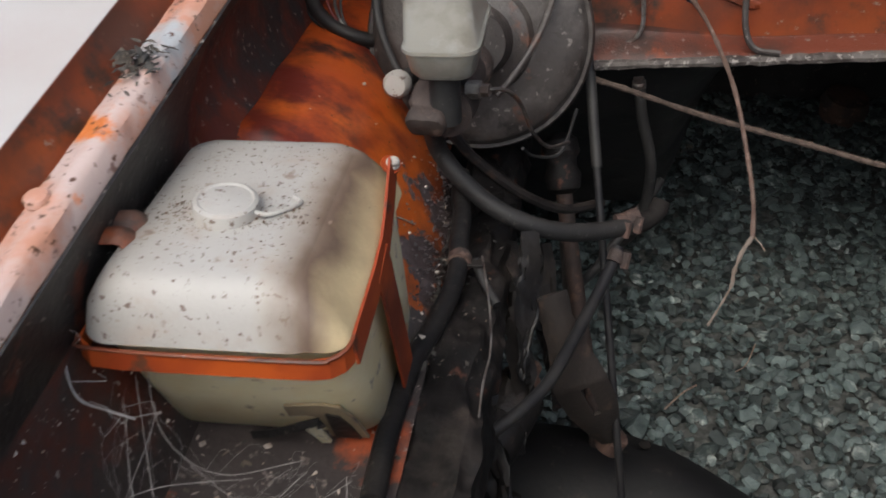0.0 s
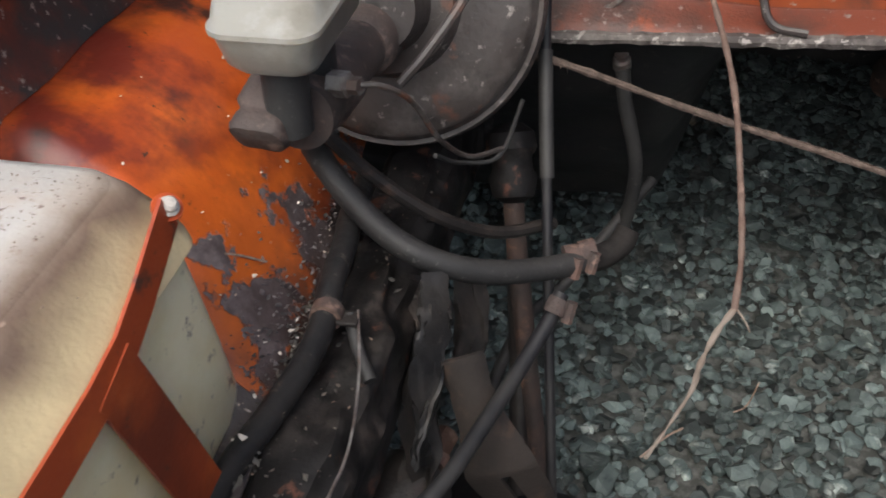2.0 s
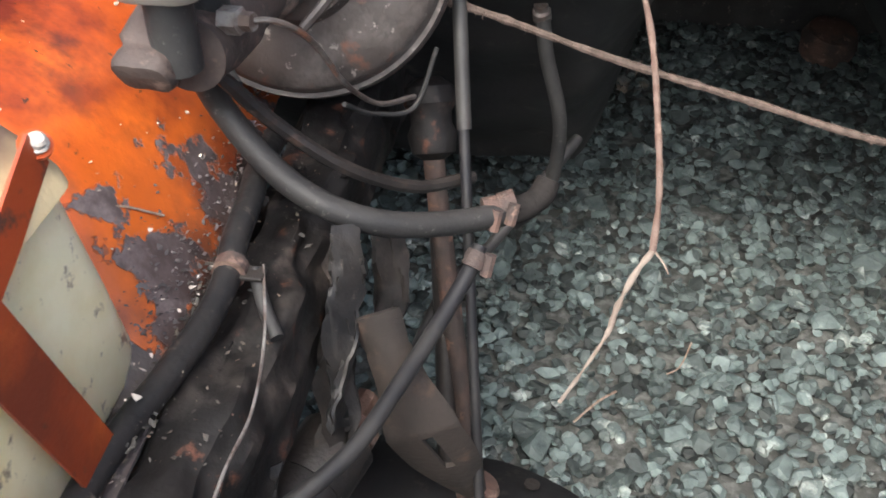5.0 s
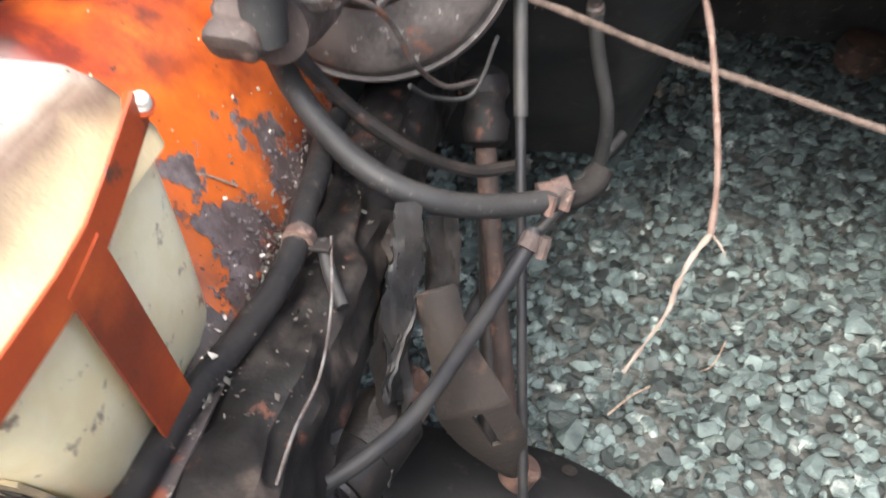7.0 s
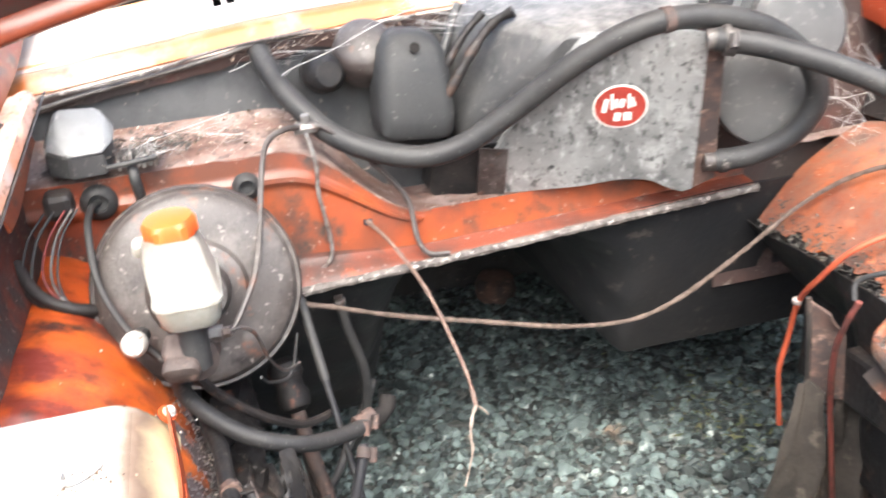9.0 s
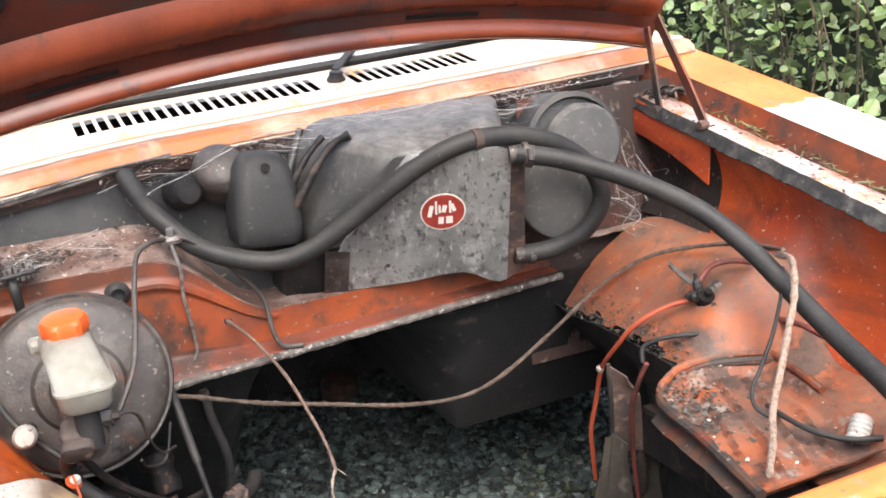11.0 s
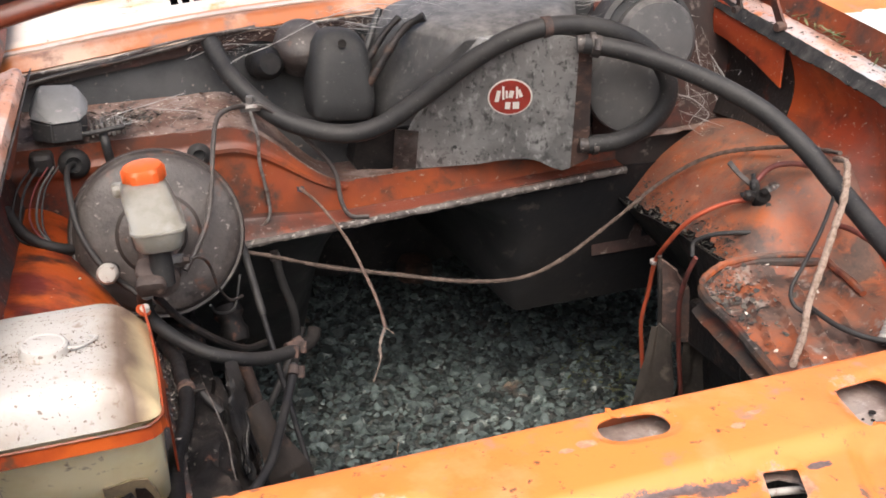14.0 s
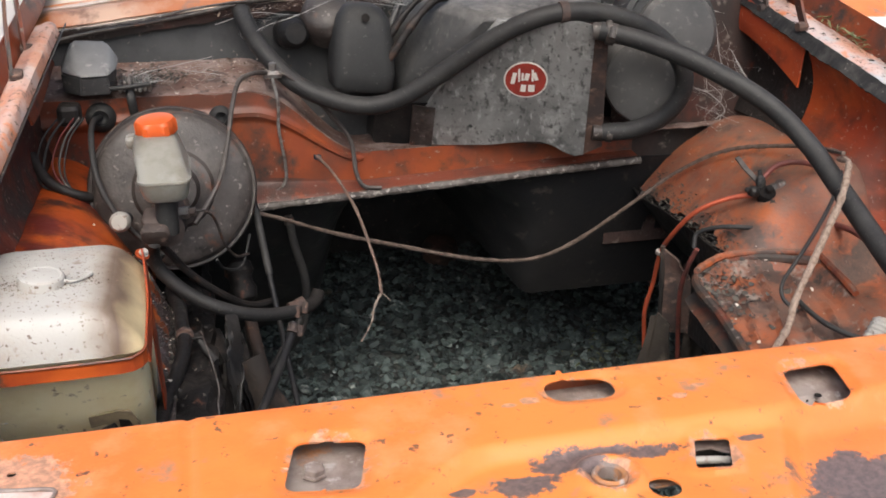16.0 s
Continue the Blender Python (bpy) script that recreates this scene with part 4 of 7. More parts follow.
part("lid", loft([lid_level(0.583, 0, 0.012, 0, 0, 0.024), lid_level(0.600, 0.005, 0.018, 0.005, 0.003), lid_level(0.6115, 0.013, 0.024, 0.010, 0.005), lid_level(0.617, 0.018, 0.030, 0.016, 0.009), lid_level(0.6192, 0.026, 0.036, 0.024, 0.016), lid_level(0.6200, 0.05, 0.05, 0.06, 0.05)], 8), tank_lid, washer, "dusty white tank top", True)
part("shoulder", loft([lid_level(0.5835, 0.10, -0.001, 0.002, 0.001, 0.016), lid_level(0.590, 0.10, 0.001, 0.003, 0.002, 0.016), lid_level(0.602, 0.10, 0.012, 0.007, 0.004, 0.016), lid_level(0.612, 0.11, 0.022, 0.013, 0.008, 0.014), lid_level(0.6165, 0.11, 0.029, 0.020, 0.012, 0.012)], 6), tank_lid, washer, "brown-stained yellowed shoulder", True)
cap = part("filler_cap", lathe([(0.0225, -0.004), (0.0225, 0.007), (0.0215, 0.0105), (0.019, 0.0118), (0.0175, 0.0108), (0.010, 0.0120), (0.0, 0.0122)], (-0.142, 0.535, 0.6195), (0.1, -0.05, 1), 14), tank_dusty, washer, "grubby round filler cap", True)
part("cap_tongue", tube([(-0.124, 0.531, 0.625), (-0.114, 0.529, 0.6235), (-0.104, 0.536, 0.6225), (-0.096, 0.549, 0.6215), (-0.102, 0.556, 0.6212)], 0.0017, 7, wobble=0.4), tank_dusty, cap)
strap_red = surface("brick red strap paint", (0.30, 0.050, 0.014), [((0.42, 0.085, 0.018), 16, 0.50, 0.66), ((0.17, 0.030, 0.012), 10, 0.46, 0.62), ((0.08, 0.035, 0.025), 45, 0.60, 0.68)], 0.45, bump=0.15)
strap = part("strap", ribbon([(-0.2235, 0.640, 0.566), (-0.2235, 0.540, 0.562), (-0.2230, 0.470, 0.559), (-0.2200, 0.456, 0.559), (-0.2110, 0.4475, 0.559), (-0.19, 0.4455, 0.559), (-0.14, 0.4450, 0.5595), (-0.090, 0.4445, 0.560), (-0.068, 0.4445, 0.5605), (-0.0575, 0.4465, 0.561), (-0.0500, 0.452, 0.562), (-0.0462, 0.460, 0.563)], (0, 0.0, 1), 0.0025, 0.0145), paint_strap, washer, "orange painted steel strap")
part("strap_side", add(ribbon([(-0.0456, 0.459, 0.5705), (-0.0454, 0.470, 0.5720), (-0.0454, 0.500, 0.5735), (-0.0454, 0.532, 0.5755), (-0.0456, 0.560, 0.5805), (-0.0470, 0.585, 0.5890), (-0.0490, 0.610, 0.5985), (-0.0510, 0.630, 0.6050)], (1, 0, 0.12), 0.0195, 0.002), ribbon([(-0.0448, 0.546, 0.578), (-0.0440, 0.553, 0.555), (-0.0436, 0.566, 0.515), (-0.0432, 0.580, 0.472), (-0.0428, 0.594, 0.428)], (1, 0, 0), 0.033, 0.002)), strap_red, strap, "brick red forked side strap")
part("strap_rim", tube([(-0.2245, 0.645, 0.583), (-0.2245, 0.540, 0.578), (-0.2240, 0.468, 0.575), (-0.2205, 0.454, 0.5745), (-0.2110, 0.4455, 0.5745), (-0.14, 0.4430, 0.5745), (-0.068, 0.4425, 0.5755), (-0.0560, 0.445, 0.5765), (-0.0480, 0.452, 0.5785), (-0.0450, 0.462, 0.5805)], 0.0014, 6), paint_bay, strap)
part("bolt", lathe([(0.0055, 0), (0.0055, 0.001), (0.0042, 0.0015), (0.0042, 0.004), (0.0028, 0.0055), (0, 0.006)], (-0.0500, 0.631, 0.607), (0.5, -0.3, 0.8), 12), tank_dusty, strap, "pale bolt head")
part("ear", lathe([(0.0078, -0.0012), (0.0080, 0.0), (0.0078, 0.0012), (0.0, 0.0012)], (-0.0515, 0.632, 0.6055), (0.5, -0.3, 0.8), 18), paint_strap, strap, "round strap ear", True)


def tank_front(x, z, proud):
    """A place on the tank's sloping front wall."""
    return Vector((x, 0.449 + 0.5 * (0.588 - z) - proud, z))


def front_patch(outline, proud, thick):
    bm = bmesh.new()
    near = [bm.verts.new(tank_front(x, z, proud)) for x, z in outline]
    far = [bm.verts.new(tank_front(x, z, proud - thick)) for x, z in outline]
    bm.faces.new(near)
    bm.faces.new(far[::-1])
    for k in range(len(near)):
        bm.faces.new((near[k], near[(k + 1) % len(near)], far[(k + 1) % len(near)], far[k]))
    return bm


part("recess", front_patch([(-0.112, 0.4865), (-0.084, 0.4925), (-0.071, 0.489), (-0.064, 0.468), (-0.060, 0.437), (-0.088, 0.437), (-0.0895, 0.468), (-0.098, 0.473), (-0.112, 0.470)], 0.0022, 0.003), tank_stain, washer, "brown-stained notch in the tank foot")
# Flat dark patch on the wall; the hollow's shade is its colour.
part("notch", front_patch([(-0.0835, 0.480), (-0.074, 0.477), (-0.068, 0.458), (-0.065, 0.438), (-0.0845, 0.438)], 0.0040, 0.0015), grease, washer, "dark patch for the shaded hollow")
part("tab", front_patch([(-0.1005, 0.462), (-0.0905, 0.468), (-0.0865, 0.438), (-0.0935, 0.437)], 0.010, 0.003), tank_white, washer, "pale broken plastic tab")
part("torn_flap", ribbon([tank_front(-0.148, 0.438, 0.006), tank_front(-0.132, 0.446, 0.008), tank_front(-0.112, 0.461, 0.010), tank_front(-0.098, 0.471, 0.010), tank_front(-0.088, 0.476, 0.009), tank_front(-0.0865, 0.468, 0.010)], (0.1, -1, 0.35), 0.0060, 0.002), wet_rubber, washer, "torn black rubber strip")
for x, z, w in ((-0.185, 0.607, 0.006), (-0.106, 0.6085, 0.004)):
    part("chip", lathe([(w, 0), (w * 0.9, 0.0009), (w * 0.4, 0.0013), (0, 0.0013)], (x, 0.4665, z + 0.0005), (0, -0.55, 0.85), 7), tank_stain, washer)

washer.location = washer.location + Vector((-0.0085, -0.002, 0.0))
bracket = thing("tank_bracket", "small orange curled steel bracket on the inner wing", "bracket")
part("strip", sheet(span(0, 1, 16), span(0, 1, 24), lambda u, v: (-0.238 + 0.046 * u, 0.486 + 0.040 * v + 0.004 * u, 0.622 + 0.0055 * abs(math.sin(2 * math.pi * v)) - 0.016 * ramp(u, 0.62, 1.0)), 0.002), paint_dusty, bracket, "double-curled orange strip", True)
part("foot", sheet(span(0, 1, 6), span(0, 1, 8), lambda u, v: (-0.236 - 0.003 * u, 0.486 + 0.040 * v, 0.622 - 0.030 * u), 0.002), paint_grime, bracket)

cast_brown = surface("brown cast iron", (0.065, 0.046, 0.039), [((0.032, 0.024, 0.021), 18, 0.42, 0.62), ((0.15, 0.105, 0.085), 60, 0.56, 0.68)], 0.75, bump=0.5, bump_scale=220)
# ---- brake servo and master cylinder ----
AX = Vector((0.02, -0.962, 0.273)).normalized()
HUB = Vector((-0.030, 0.952, 0.576))
servo = thing("brake_servo", "round dusty grey brake servo with master cylinder on the bulkhead", "brake servo")
part("drum", lathe([(0.03, -0.15), (0.085, -0.13), (0.097, -0.10), (0.104, -0.03), (0.110, -0.022), (0.1135, -0.018), (0.1145, -0.004), (0.1130, 0.001), (0.1095, 0.000), (0.1080, 0.002), (0.1065, 0.008), (0.102, 0.013), (0.088, 0.017), (0.070, 0.019), (0.056, 0.020), (0.051, 0.029), (0.036, 0.034), (0.030, 0.06), (0.0, 0.06)], HUB, AX, 64), servo_grey, servo, "dented dusty grey servo drum", True)
part("rim_band", lathe([(0.1125, -0.012), (0.1155, -0.011), (0.1158, -0.006), (0.113, -0.001)], HUB, AX, 64), cast_brown, servo, smooth=True)
cyl = part("master_cylinder", lathe([(0.026, 0.05), (0.024, 0.075), (0.020, 0.080), (0.020, 0.13), (0.023, 0.135), (0.023, 0.17), (0.021, 0.175), (0.021, 0.200), (0.0, 0.203)], HUB + Vector((-0.004, 0, -0.012)), AX + Vector((-0.03, 0, -0.16)), 28), cast_brown, servo, "rust-brown cast master cylinder", True)
PLUG, PA = Vector((-0.047, 0.742, 0.602)), Vector((-0.10, -0.86, -0.50)).normalized()
PX = Vector((1, -0.1, 0.05)).cross(PA).normalized()
PY = PA.cross(PX).normalized()
plug = bmesh.new()
rings = []
for along, grow in ((-0.014, 0.90), (0.000, 1.0), (0.006, 0.98), (0.009, 0.86), (0.011, 0.86), (0.014, 0.98), (0.021, 1.0), (0.0245, 0.90), (0.026, 0.62)):
    ring = []
    for q in range(28):
        a = 2 * math.pi * q / 28
        wide = 0.0150 * grow / (abs(math.cos(a)) ** 4 + abs(math.sin(a)) ** 4) ** 0.25 * (0.90 + 0.22 * abs(math.sin(a)))
        lump = 1 + 0.10 * noise.noise(Vector((math.cos(a) * 1.5, math.sin(a) * 1.5, along * 90)))
        ring.append(plug.verts.new(PLUG + PA * along + PX * wide * lump * 0.86 * math.cos(a) + PY * wide * lump * math.sin(a)))
    rings.append(ring)
for a, b in zip(rings, rings[1:]):
    for q in range(28):
        plug.faces.new([a[q], a[(q + 1) % 28], b[(q + 1) % 28], b[q]])
plug.faces.new(rings[-1])
part("end_plug", plug, cast_brown, cyl, "worn lobed casting end", True)
part("union", lathe([(0.008, 0), (0.008, 0.012), (0.0055, 0.013), (0.0055, 0.02), (0, 0.02)], (-0.020, 0.770, 0.602), (1, -0.25, 0.1), 6), steel, cyl)
part("brake_pipe", tube([(-0.004, 0.766, 0.604), (0.008, 0.770, 0.603), (0.018, 0.782, 0.592), (0.024, 0.80, 0.572), (0.032, 0.825, 0.535), (0.046, 0.855, 0.505), (0.064, 0.885, 0.495)], 0.0019, 8), servo_grey, cyl, "bright bent brake pipe")
res = part("fluid_reservoir", loft([(0.636, -0.054, -0.010, 0.712, 0.798, 0.012), (0.642, -0.058, -0.006, 0.706, 0.804, 0.014), (0.660, -0.0605, -0.003, 0.700, 0.810, 0.014), (0.6615, -0.0625, -0.0015, 0.6975, 0.812, 0.015), (0.6645, -0.0625, -0.0015, 0.6975, 0.812, 0.015), (0.666, -0.061, -0.004, 0.701, 0.810, 0.014), (0.682, -0.064, -0.009, 0.721, 0.813, 0.014), (0.694, -0.066, -0.013, 0.740, 0.813, 0.014), (0.700, -0.063, -0.016, 0.748, 0.810, 0.016), (0.703, -0.056, -0.020, 0.755, 0.804, 0.016)]), res_white, servo, "cloudy white brake fluid reservoir", True)
for ny in (0.735, 0.785):
    part("neck", lathe([(0.013, -0.01), (0.013, 0.030), (0.010, 0.046)], (-0.034, ny, 0.600), (0, 0, 1), 16), rubber, res, "black rubber neck seal", True)
part("spout", block((-0.076, 0.790, 0.680), (-0.060, 0.812, 0.696), 0.005), res_white, res)
capm = lathe([(0.0215, 0.0), (0.0228, 0.003), (0.0228, 0.015), (0.0215, 0.019), (0.012, 0.0205), (0.0, 0.0205)], (0, 0, 0), (0, 0, 1), 48)
for v in capm.verts:
    if 0.001 < v.co.z < 0.016:
        grip = 1.0 + 0.09 * (math.cos(6 * math.atan2(v.co.y, v.co.x)) > 0.35)
        v.co.x, v.co.y = v.co.x * grip, v.co.y * grip
bmesh.ops.transform(capm, matrix=pose(-0.037, 0.780, 0.701, 6, -4, 0), verts=capm.verts[:])
part("reservoir_cap", capm, cap_orange, res, "bright orange screw cap", True)
knob = part("valve_cap", lathe([(0.011, 0), (0.0135, 0.003), (0.0135, 0.012), (0.010, 0.017), (0, 0.018)], (-0.098, 0.868, 0.563), (-0.1, -1, 0.25), 18), tank_dusty, servo, "white plastic valve cap", True)
part("valve_neck", lathe([(0.009, -0.04), (0.009, 0.0)], (-0.098, 0.868, 0.563), (-0.1, -1, 0.25), 12), rubber, knob)

# ---- heater ----
heater = thing("heater_box", "dusty black heater box with a stained metal front plate", "heater")


def plate_y(x, z):
    return 1.005 - 0.35 * (x - 0.5) - 0.5 * (z - 0.69)


def slab(outline, back, lift=0.0):
    """A plate cut to an outline in the heater's front plane."""
    bm = bmesh.new()
    front = [bm.verts.new((x, plate_y(x, z) - lift, z)) for x, z in outline]
    rear = [bm.verts.new((x, plate_y(x, z) - lift + back, z)) for x, z in outline]
    bm.faces.new(front)
    bm.faces.new(rear[::-1])
    for k in range(len(front)):
        bm.faces.new((front[k], front[(k + 1) % len(front)], rear[(k + 1) % len(front)], rear[k]))
    return bm


plate = part("front_plate", slab([(0.452, 0.788), (0.500, 0.791), (0.560, 0.789), (0.582, 0.783), (0.614, 0.560), (0.602, 0.556), (0.585, 0.563), (0.565, 0.575), (0.545, 0.582), (0.520, 0.582), (0.470, 0.574), (0.392, 0.571), (0.348, 0.573), (0.350, 0.612), (0.376, 0.665), (0.416, 0.735)], 0.028), galv, heater, "stained galvanised front plate")
part("end_flange", slab([(0.583, 0.783), (0.602, 0.779), (0.640, 0.575), (0.616, 0.560)], 0.05, -0.004), rusty, heater, "rusty end flange")
part("clip_strap", slab([(0.342, 0.646), (0.376, 0.641), (0.378, 0.548), (0.344, 0.550)], 0.004, 0.005), servo_grey, heater, "spotted metal clip strap")
part("side_bracket", slab([(0.290, 0.640), (0.374, 0.648), (0.374, 0.562), (0.300, 0.556), (0.286, 0.580)], 0.05, -0.010), wet_rubber, heater, "black moulded bracket")
# Black disc for the dark of the screw hole.
part("screw_hole", lathe([(0.0035, 0), (0.0035, 0.0006)], (0.4335, plate_y(0.4335, 0.609) - 0.0008, 0.609), (-0.3, -0.85, -0.42), 10), black, plate)
shell = bmesh.new()
for p in ((0.425, 1.00, 0.792), (0.590, 0.955, 0.782), (0.61, 1.04, 0.57), (0.345, 1.125, 0.578), (0.325, 1.115, 0.66), (0.372, 1.198, 0.826), (0.70, 1.198, 0.826), (0.70, 1.198, 0.575), (0.335, 1.198, 0.575), (0.315, 1.198, 0.73), (0.345, 1.17, 0.80), (0.47, 1.06, 0.812), (0.60, 1.04, 0.815)):
    shell.verts.new(p)
hull = bmesh.ops.convex_hull(shell, input=shell.verts[:])
bmesh.ops.delete(shell, geom=[g for g in hull["geom_interior"] if isinstance(g, bmesh.types.BMVert)], context="VERTS")
bmesh.ops.dissolve_limit(shell, angle_limit=0.05, verts=shell.verts[:], edges=shell.edges[:])
bmesh.ops.bevel(shell, geom=shell.edges[:], offset=0.010, segments=3, affect="EDGES", profile=0.5)
part("shell", shell, plastic_dark, heater, "dusty moulded black shell", True)
# Dark bars added to darken the gap beside the heater shell.
for line, r in (([(0.396, 1.075, 0.813), (0.372, 1.085, 0.800), (0.345, 1.085, 0.772), (0.320, 1.085, 0.737), (0.304, 1.09, 0.712)], 0.0065), ([(0.364, 1.10, 0.812), (0.340, 1.10, 0.790), (0.316, 1.10, 0.758), (0.306, 1.10, 0.735)], 0.0055)):
    part("dark_bar", tube(line, r, 10, wobble=0.3), grease, heater, "dark bar in the gap beside the heater shell", True)
part("blower_drum", lathe([(0.070, -0.12), (0.070, 0.0), (0.067, 0.008), (0.060, 0.011), (0.030, 0.013), (0.0, 0.013)], (0.706, 1.005, 0.683), (-0.30, -0.95, 0.04), 40), plastic_dark, heater, "round dusty blower drum", True)
part("blower_cover", lathe([(0.064, -0.10), (0.064, 0.0), (0.056, 0.010), (0.020, 0.013), (0.0, 0.013)], (0.760, 1.025, 0.752), (-0.15, -0.95, 0.12), 40), plastic_dark, heater, "round blower cover", True)
part("blower_rim", lathe([(0.078, -0.10), (0.078, -0.006), (0.070, 0.0), (0.066, -0.01)], (0.752, 1.036, 0.756), (-0.15, -0.95, 0.12), 40), black, heater, smooth=True)
part("upper_stub", lathe([(0.0125, -0.006), (0.0125, 0.012), (0.0150, 0.014), (0.0150, 0.020), (0.0125, 0.022)], (0.582, 0.925, 0.777), (0.9, -0.3, 0.05), 16), servo_grey, heater, smooth=True)
part("lower_stub", lathe([(0.0125, -0.008), (0.0125, 0.012), (0.0155, 0.014), (0.0155, 0.022), (0.0125, 0.024)], (0.625, 1.005, 0.603), (0.95, -0.2, -0.05), 16), servo_grey, heater, smooth=True)
plate.data.materials[0] = streaked("galvanised steel with dark runs", streaked("galvanised steel with pale runs", galv, (0.40, 0.395, 0.385), (120, 120, 22), 0.56, 0.68), (0.075, 0.074, 0.072), (90, 90, 30), 0.57, 0.66)
sticker_red = surface("dark red sticker print", (0.32, 0.045, 0.032), [((0.23, 0.035, 0.026), 60, 0.45, 0.65)], 0.35, bump=0.03)
sticker_white = surface("white sticker print", (0.72, 0.68, 0.62), (), 0.35, bump=0.02)
RIGHT, SC = Vector((1, -0.35, 0)).normalized(), Vector((0.502, plate_y(0.502, 0.694), 0.694))
FACE = Vector((-0.35, -1, -0.5)).normalized()
UPW = RIGHT.cross(FACE).normalized() * -1
if UPW.z < 0:
    UPW = -UPW
part("sticker", lathe([(0.0335, 0), (0.0335, 0.0006)], SC + FACE * 0.0008, FACE, 48), sticker_white, plate, "round red sticker with a white ring and white lettering shapes")
part("sticker_field", lathe([(0.0312, 0), (0.0312, 0.0004)], SC + FACE * 0.0013, FACE, 48), sticker_red, plate)
for u, v, w, h, lean in ((-0.0155, 0.004, 0.005, 0.019, 0.2), (-0.0085, 0.009, 0.0026, 0.022, 0), (-0.0042, 0.0065, 0.0026, 0.013, 0), (0.0015, 0.0065, 0.0055, 0.012, 0.2), (0.0088, 0.009, 0.0028, 0.02, 0), (0.0125, 0.0075, 0.0045, 0.013, -0.3), (-0.003, -0.0125, 0.0065, 0.012, 0.1), (0.0075, -0.0125, 0.008, 0.012, 0)):
    c, s = math.cos(lean), math.sin(lean)
    u, v, w, h = u * 1.18, v * 1.12 - 0.001, w * 1.25, h * 1.12
    quad = [(-w / 2, -h / 2), (w / 2, -h / 2), (w / 2, h / 2), (-w / 2, h / 2)]
    bar = bmesh.new()
    bar.faces.new([bar.verts.new(SC + FACE * 0.0022 + RIGHT * (u + a * c + b * s) + UPW * (v - a * s + b * c)) for a, b in quad])
    part("sticker_bar", bar, sticker_white, plate)

# ---- wiper motor ----
matt_black = surface("matt black plastic", (0.018, 0.019, 0.020), [((0.034, 0.034, 0.034), 6, 0.42, 0.64), ((0.08, 0.076, 0.072), 120, 0.63, 0.70)], 0.6, bump=0.15, dust=(0.05, 0.048, 0.046), spec=0.3)
motor = thing("wiper_motor", "wiper motor under a matt black moulded cover", "wiper motor")
cover = loft([(0.0, -0.040, 0.042, 0.0, 0.08, 0.014), (0.006, -0.046, 0.047, -0.006, 0.086, 0.018), (0.03, -0.049, 0.049, -0.010, 0.09, 0.020), (0.085, -0.048, 0.044, -0.006, 0.09, 0.022), (0.112, -0.043, 0.037, 0.002, 0.09, 0.020), (0.128, -0.032, 0.026, 0.014, 0.088, 0.018), (0.134, -0.018, 0.014, 0.026, 0.08, 0.012)])
bmesh.ops.transform(cover, matrix=pose(0.266, 1.085, 0.668, -4, 5, 0), verts=cover.verts[:])
part("cover", cover, matt_black, motor, smooth=True)
# Dark disc paints the dimple's shade.
part("fixing_hole", lathe([(0.0062, 0), (0.0065, 0.0010), (0.0048, 0.0012), (0.0045, 0.0003), (0, 0.0003)], (0.272, 1.0905, 0.782), (0, -0.95, 0.30), 16), hollow_black, motor)
part("gearbox", lathe([(0.040, -0.03), (0.041, 0.0), (0.038, 0.012), (0.030, 0.020), (0.012, 0.024), (0, 0.0245)], (0.222, 1.165, 0.775), (-0.15, -0.75, 0.65), 28), servo_grey, motor, "dull dusty gearbox", True)
part("mount", lathe([(0.026, 0.0), (0.028, 0.02), (0.024, 0.05), (0.016, 0.058), (0, 0.058)], (0.165, 1.20, 0.748), (0.1, -1, 0.1), 18), wet_rubber, motor, smooth=True)
part("link", tube([(0.30, 1.15, 0.70), (0.325, 1.16, 0.76), (0.355, 1.18, 0.815)], 0.006, 8), black, motor)


# ---- hoses, pipes and cords ----
sleek = surface("black hose", (0.014, 0.014, 0.016), [((0.028, 0.027, 0.027), 20, 0.45, 0.65)], 0.5, bump=0.1, spec=0.22)


def hose(name, label, points, radius, material=rubber, category="hose", clamps=(), sides=14, **more):
    ob = tagged(part(name, tube(points, radius, sides, **more), material, None, label, True), label, category)
    return ob


def clamp_ring(at, along, radius, parent, material=rusty):
    ring = part("clamp", lathe([(radius, -0.006), (radius + 0.0018, -0.006), (radius + 0.0018, 0.006), (radius, 0.006)], at, along, 18), material, parent, "rusty hose clamp", True)
    side_way = Vector(along).cross(Vector((0.3, 0.2, 1))).normalized()
    at = Vector(at) + side_way * (radius + 0.004)
    part("clamp_screw", lathe([(0.0045, -0.008), (0.0045, 0.008)], at, Vector((0.2, 0.4, 1)), 8), material, ring)
    return ring


brake_hose = hose("vacuum_hose", "thick dusty black rubber hose sagging to a rusty clamp", [(-0.055, 0.790, 0.560), (-0.060, 0.818, 0.540), (-0.056, 0.832, 0.508), (-0.032, 0.822, 0.481), (-0.004, 0.810, 0.463), (0.026, 0.806, 0.449), (0.058, 0.818, 0.433), (0.092, 0.845, 0.417), (0.127, 0.875, 0.406), (0.136, 0.881, 0.406)], 0.0092)
part("hose_elbow", tube([(0.132, 0.879, 0.406), (0.145, 0.888, 0.406), (0.155, 0.897, 0.410), (0.160, 0.905, 0.420)], 0.0100, 14, wobble=0.1), hollow_black, brake_hose, "black grimy elbow past the clamp", True)
clamp_ring((0.120, 0.877, 0.407), (1, 0.35, 0.05), 0.0094, brake_hose)
clamp_ring((0.132, 0.882, 0.410), (1, 0.35, 0.25), 0.0094, brake_hose)
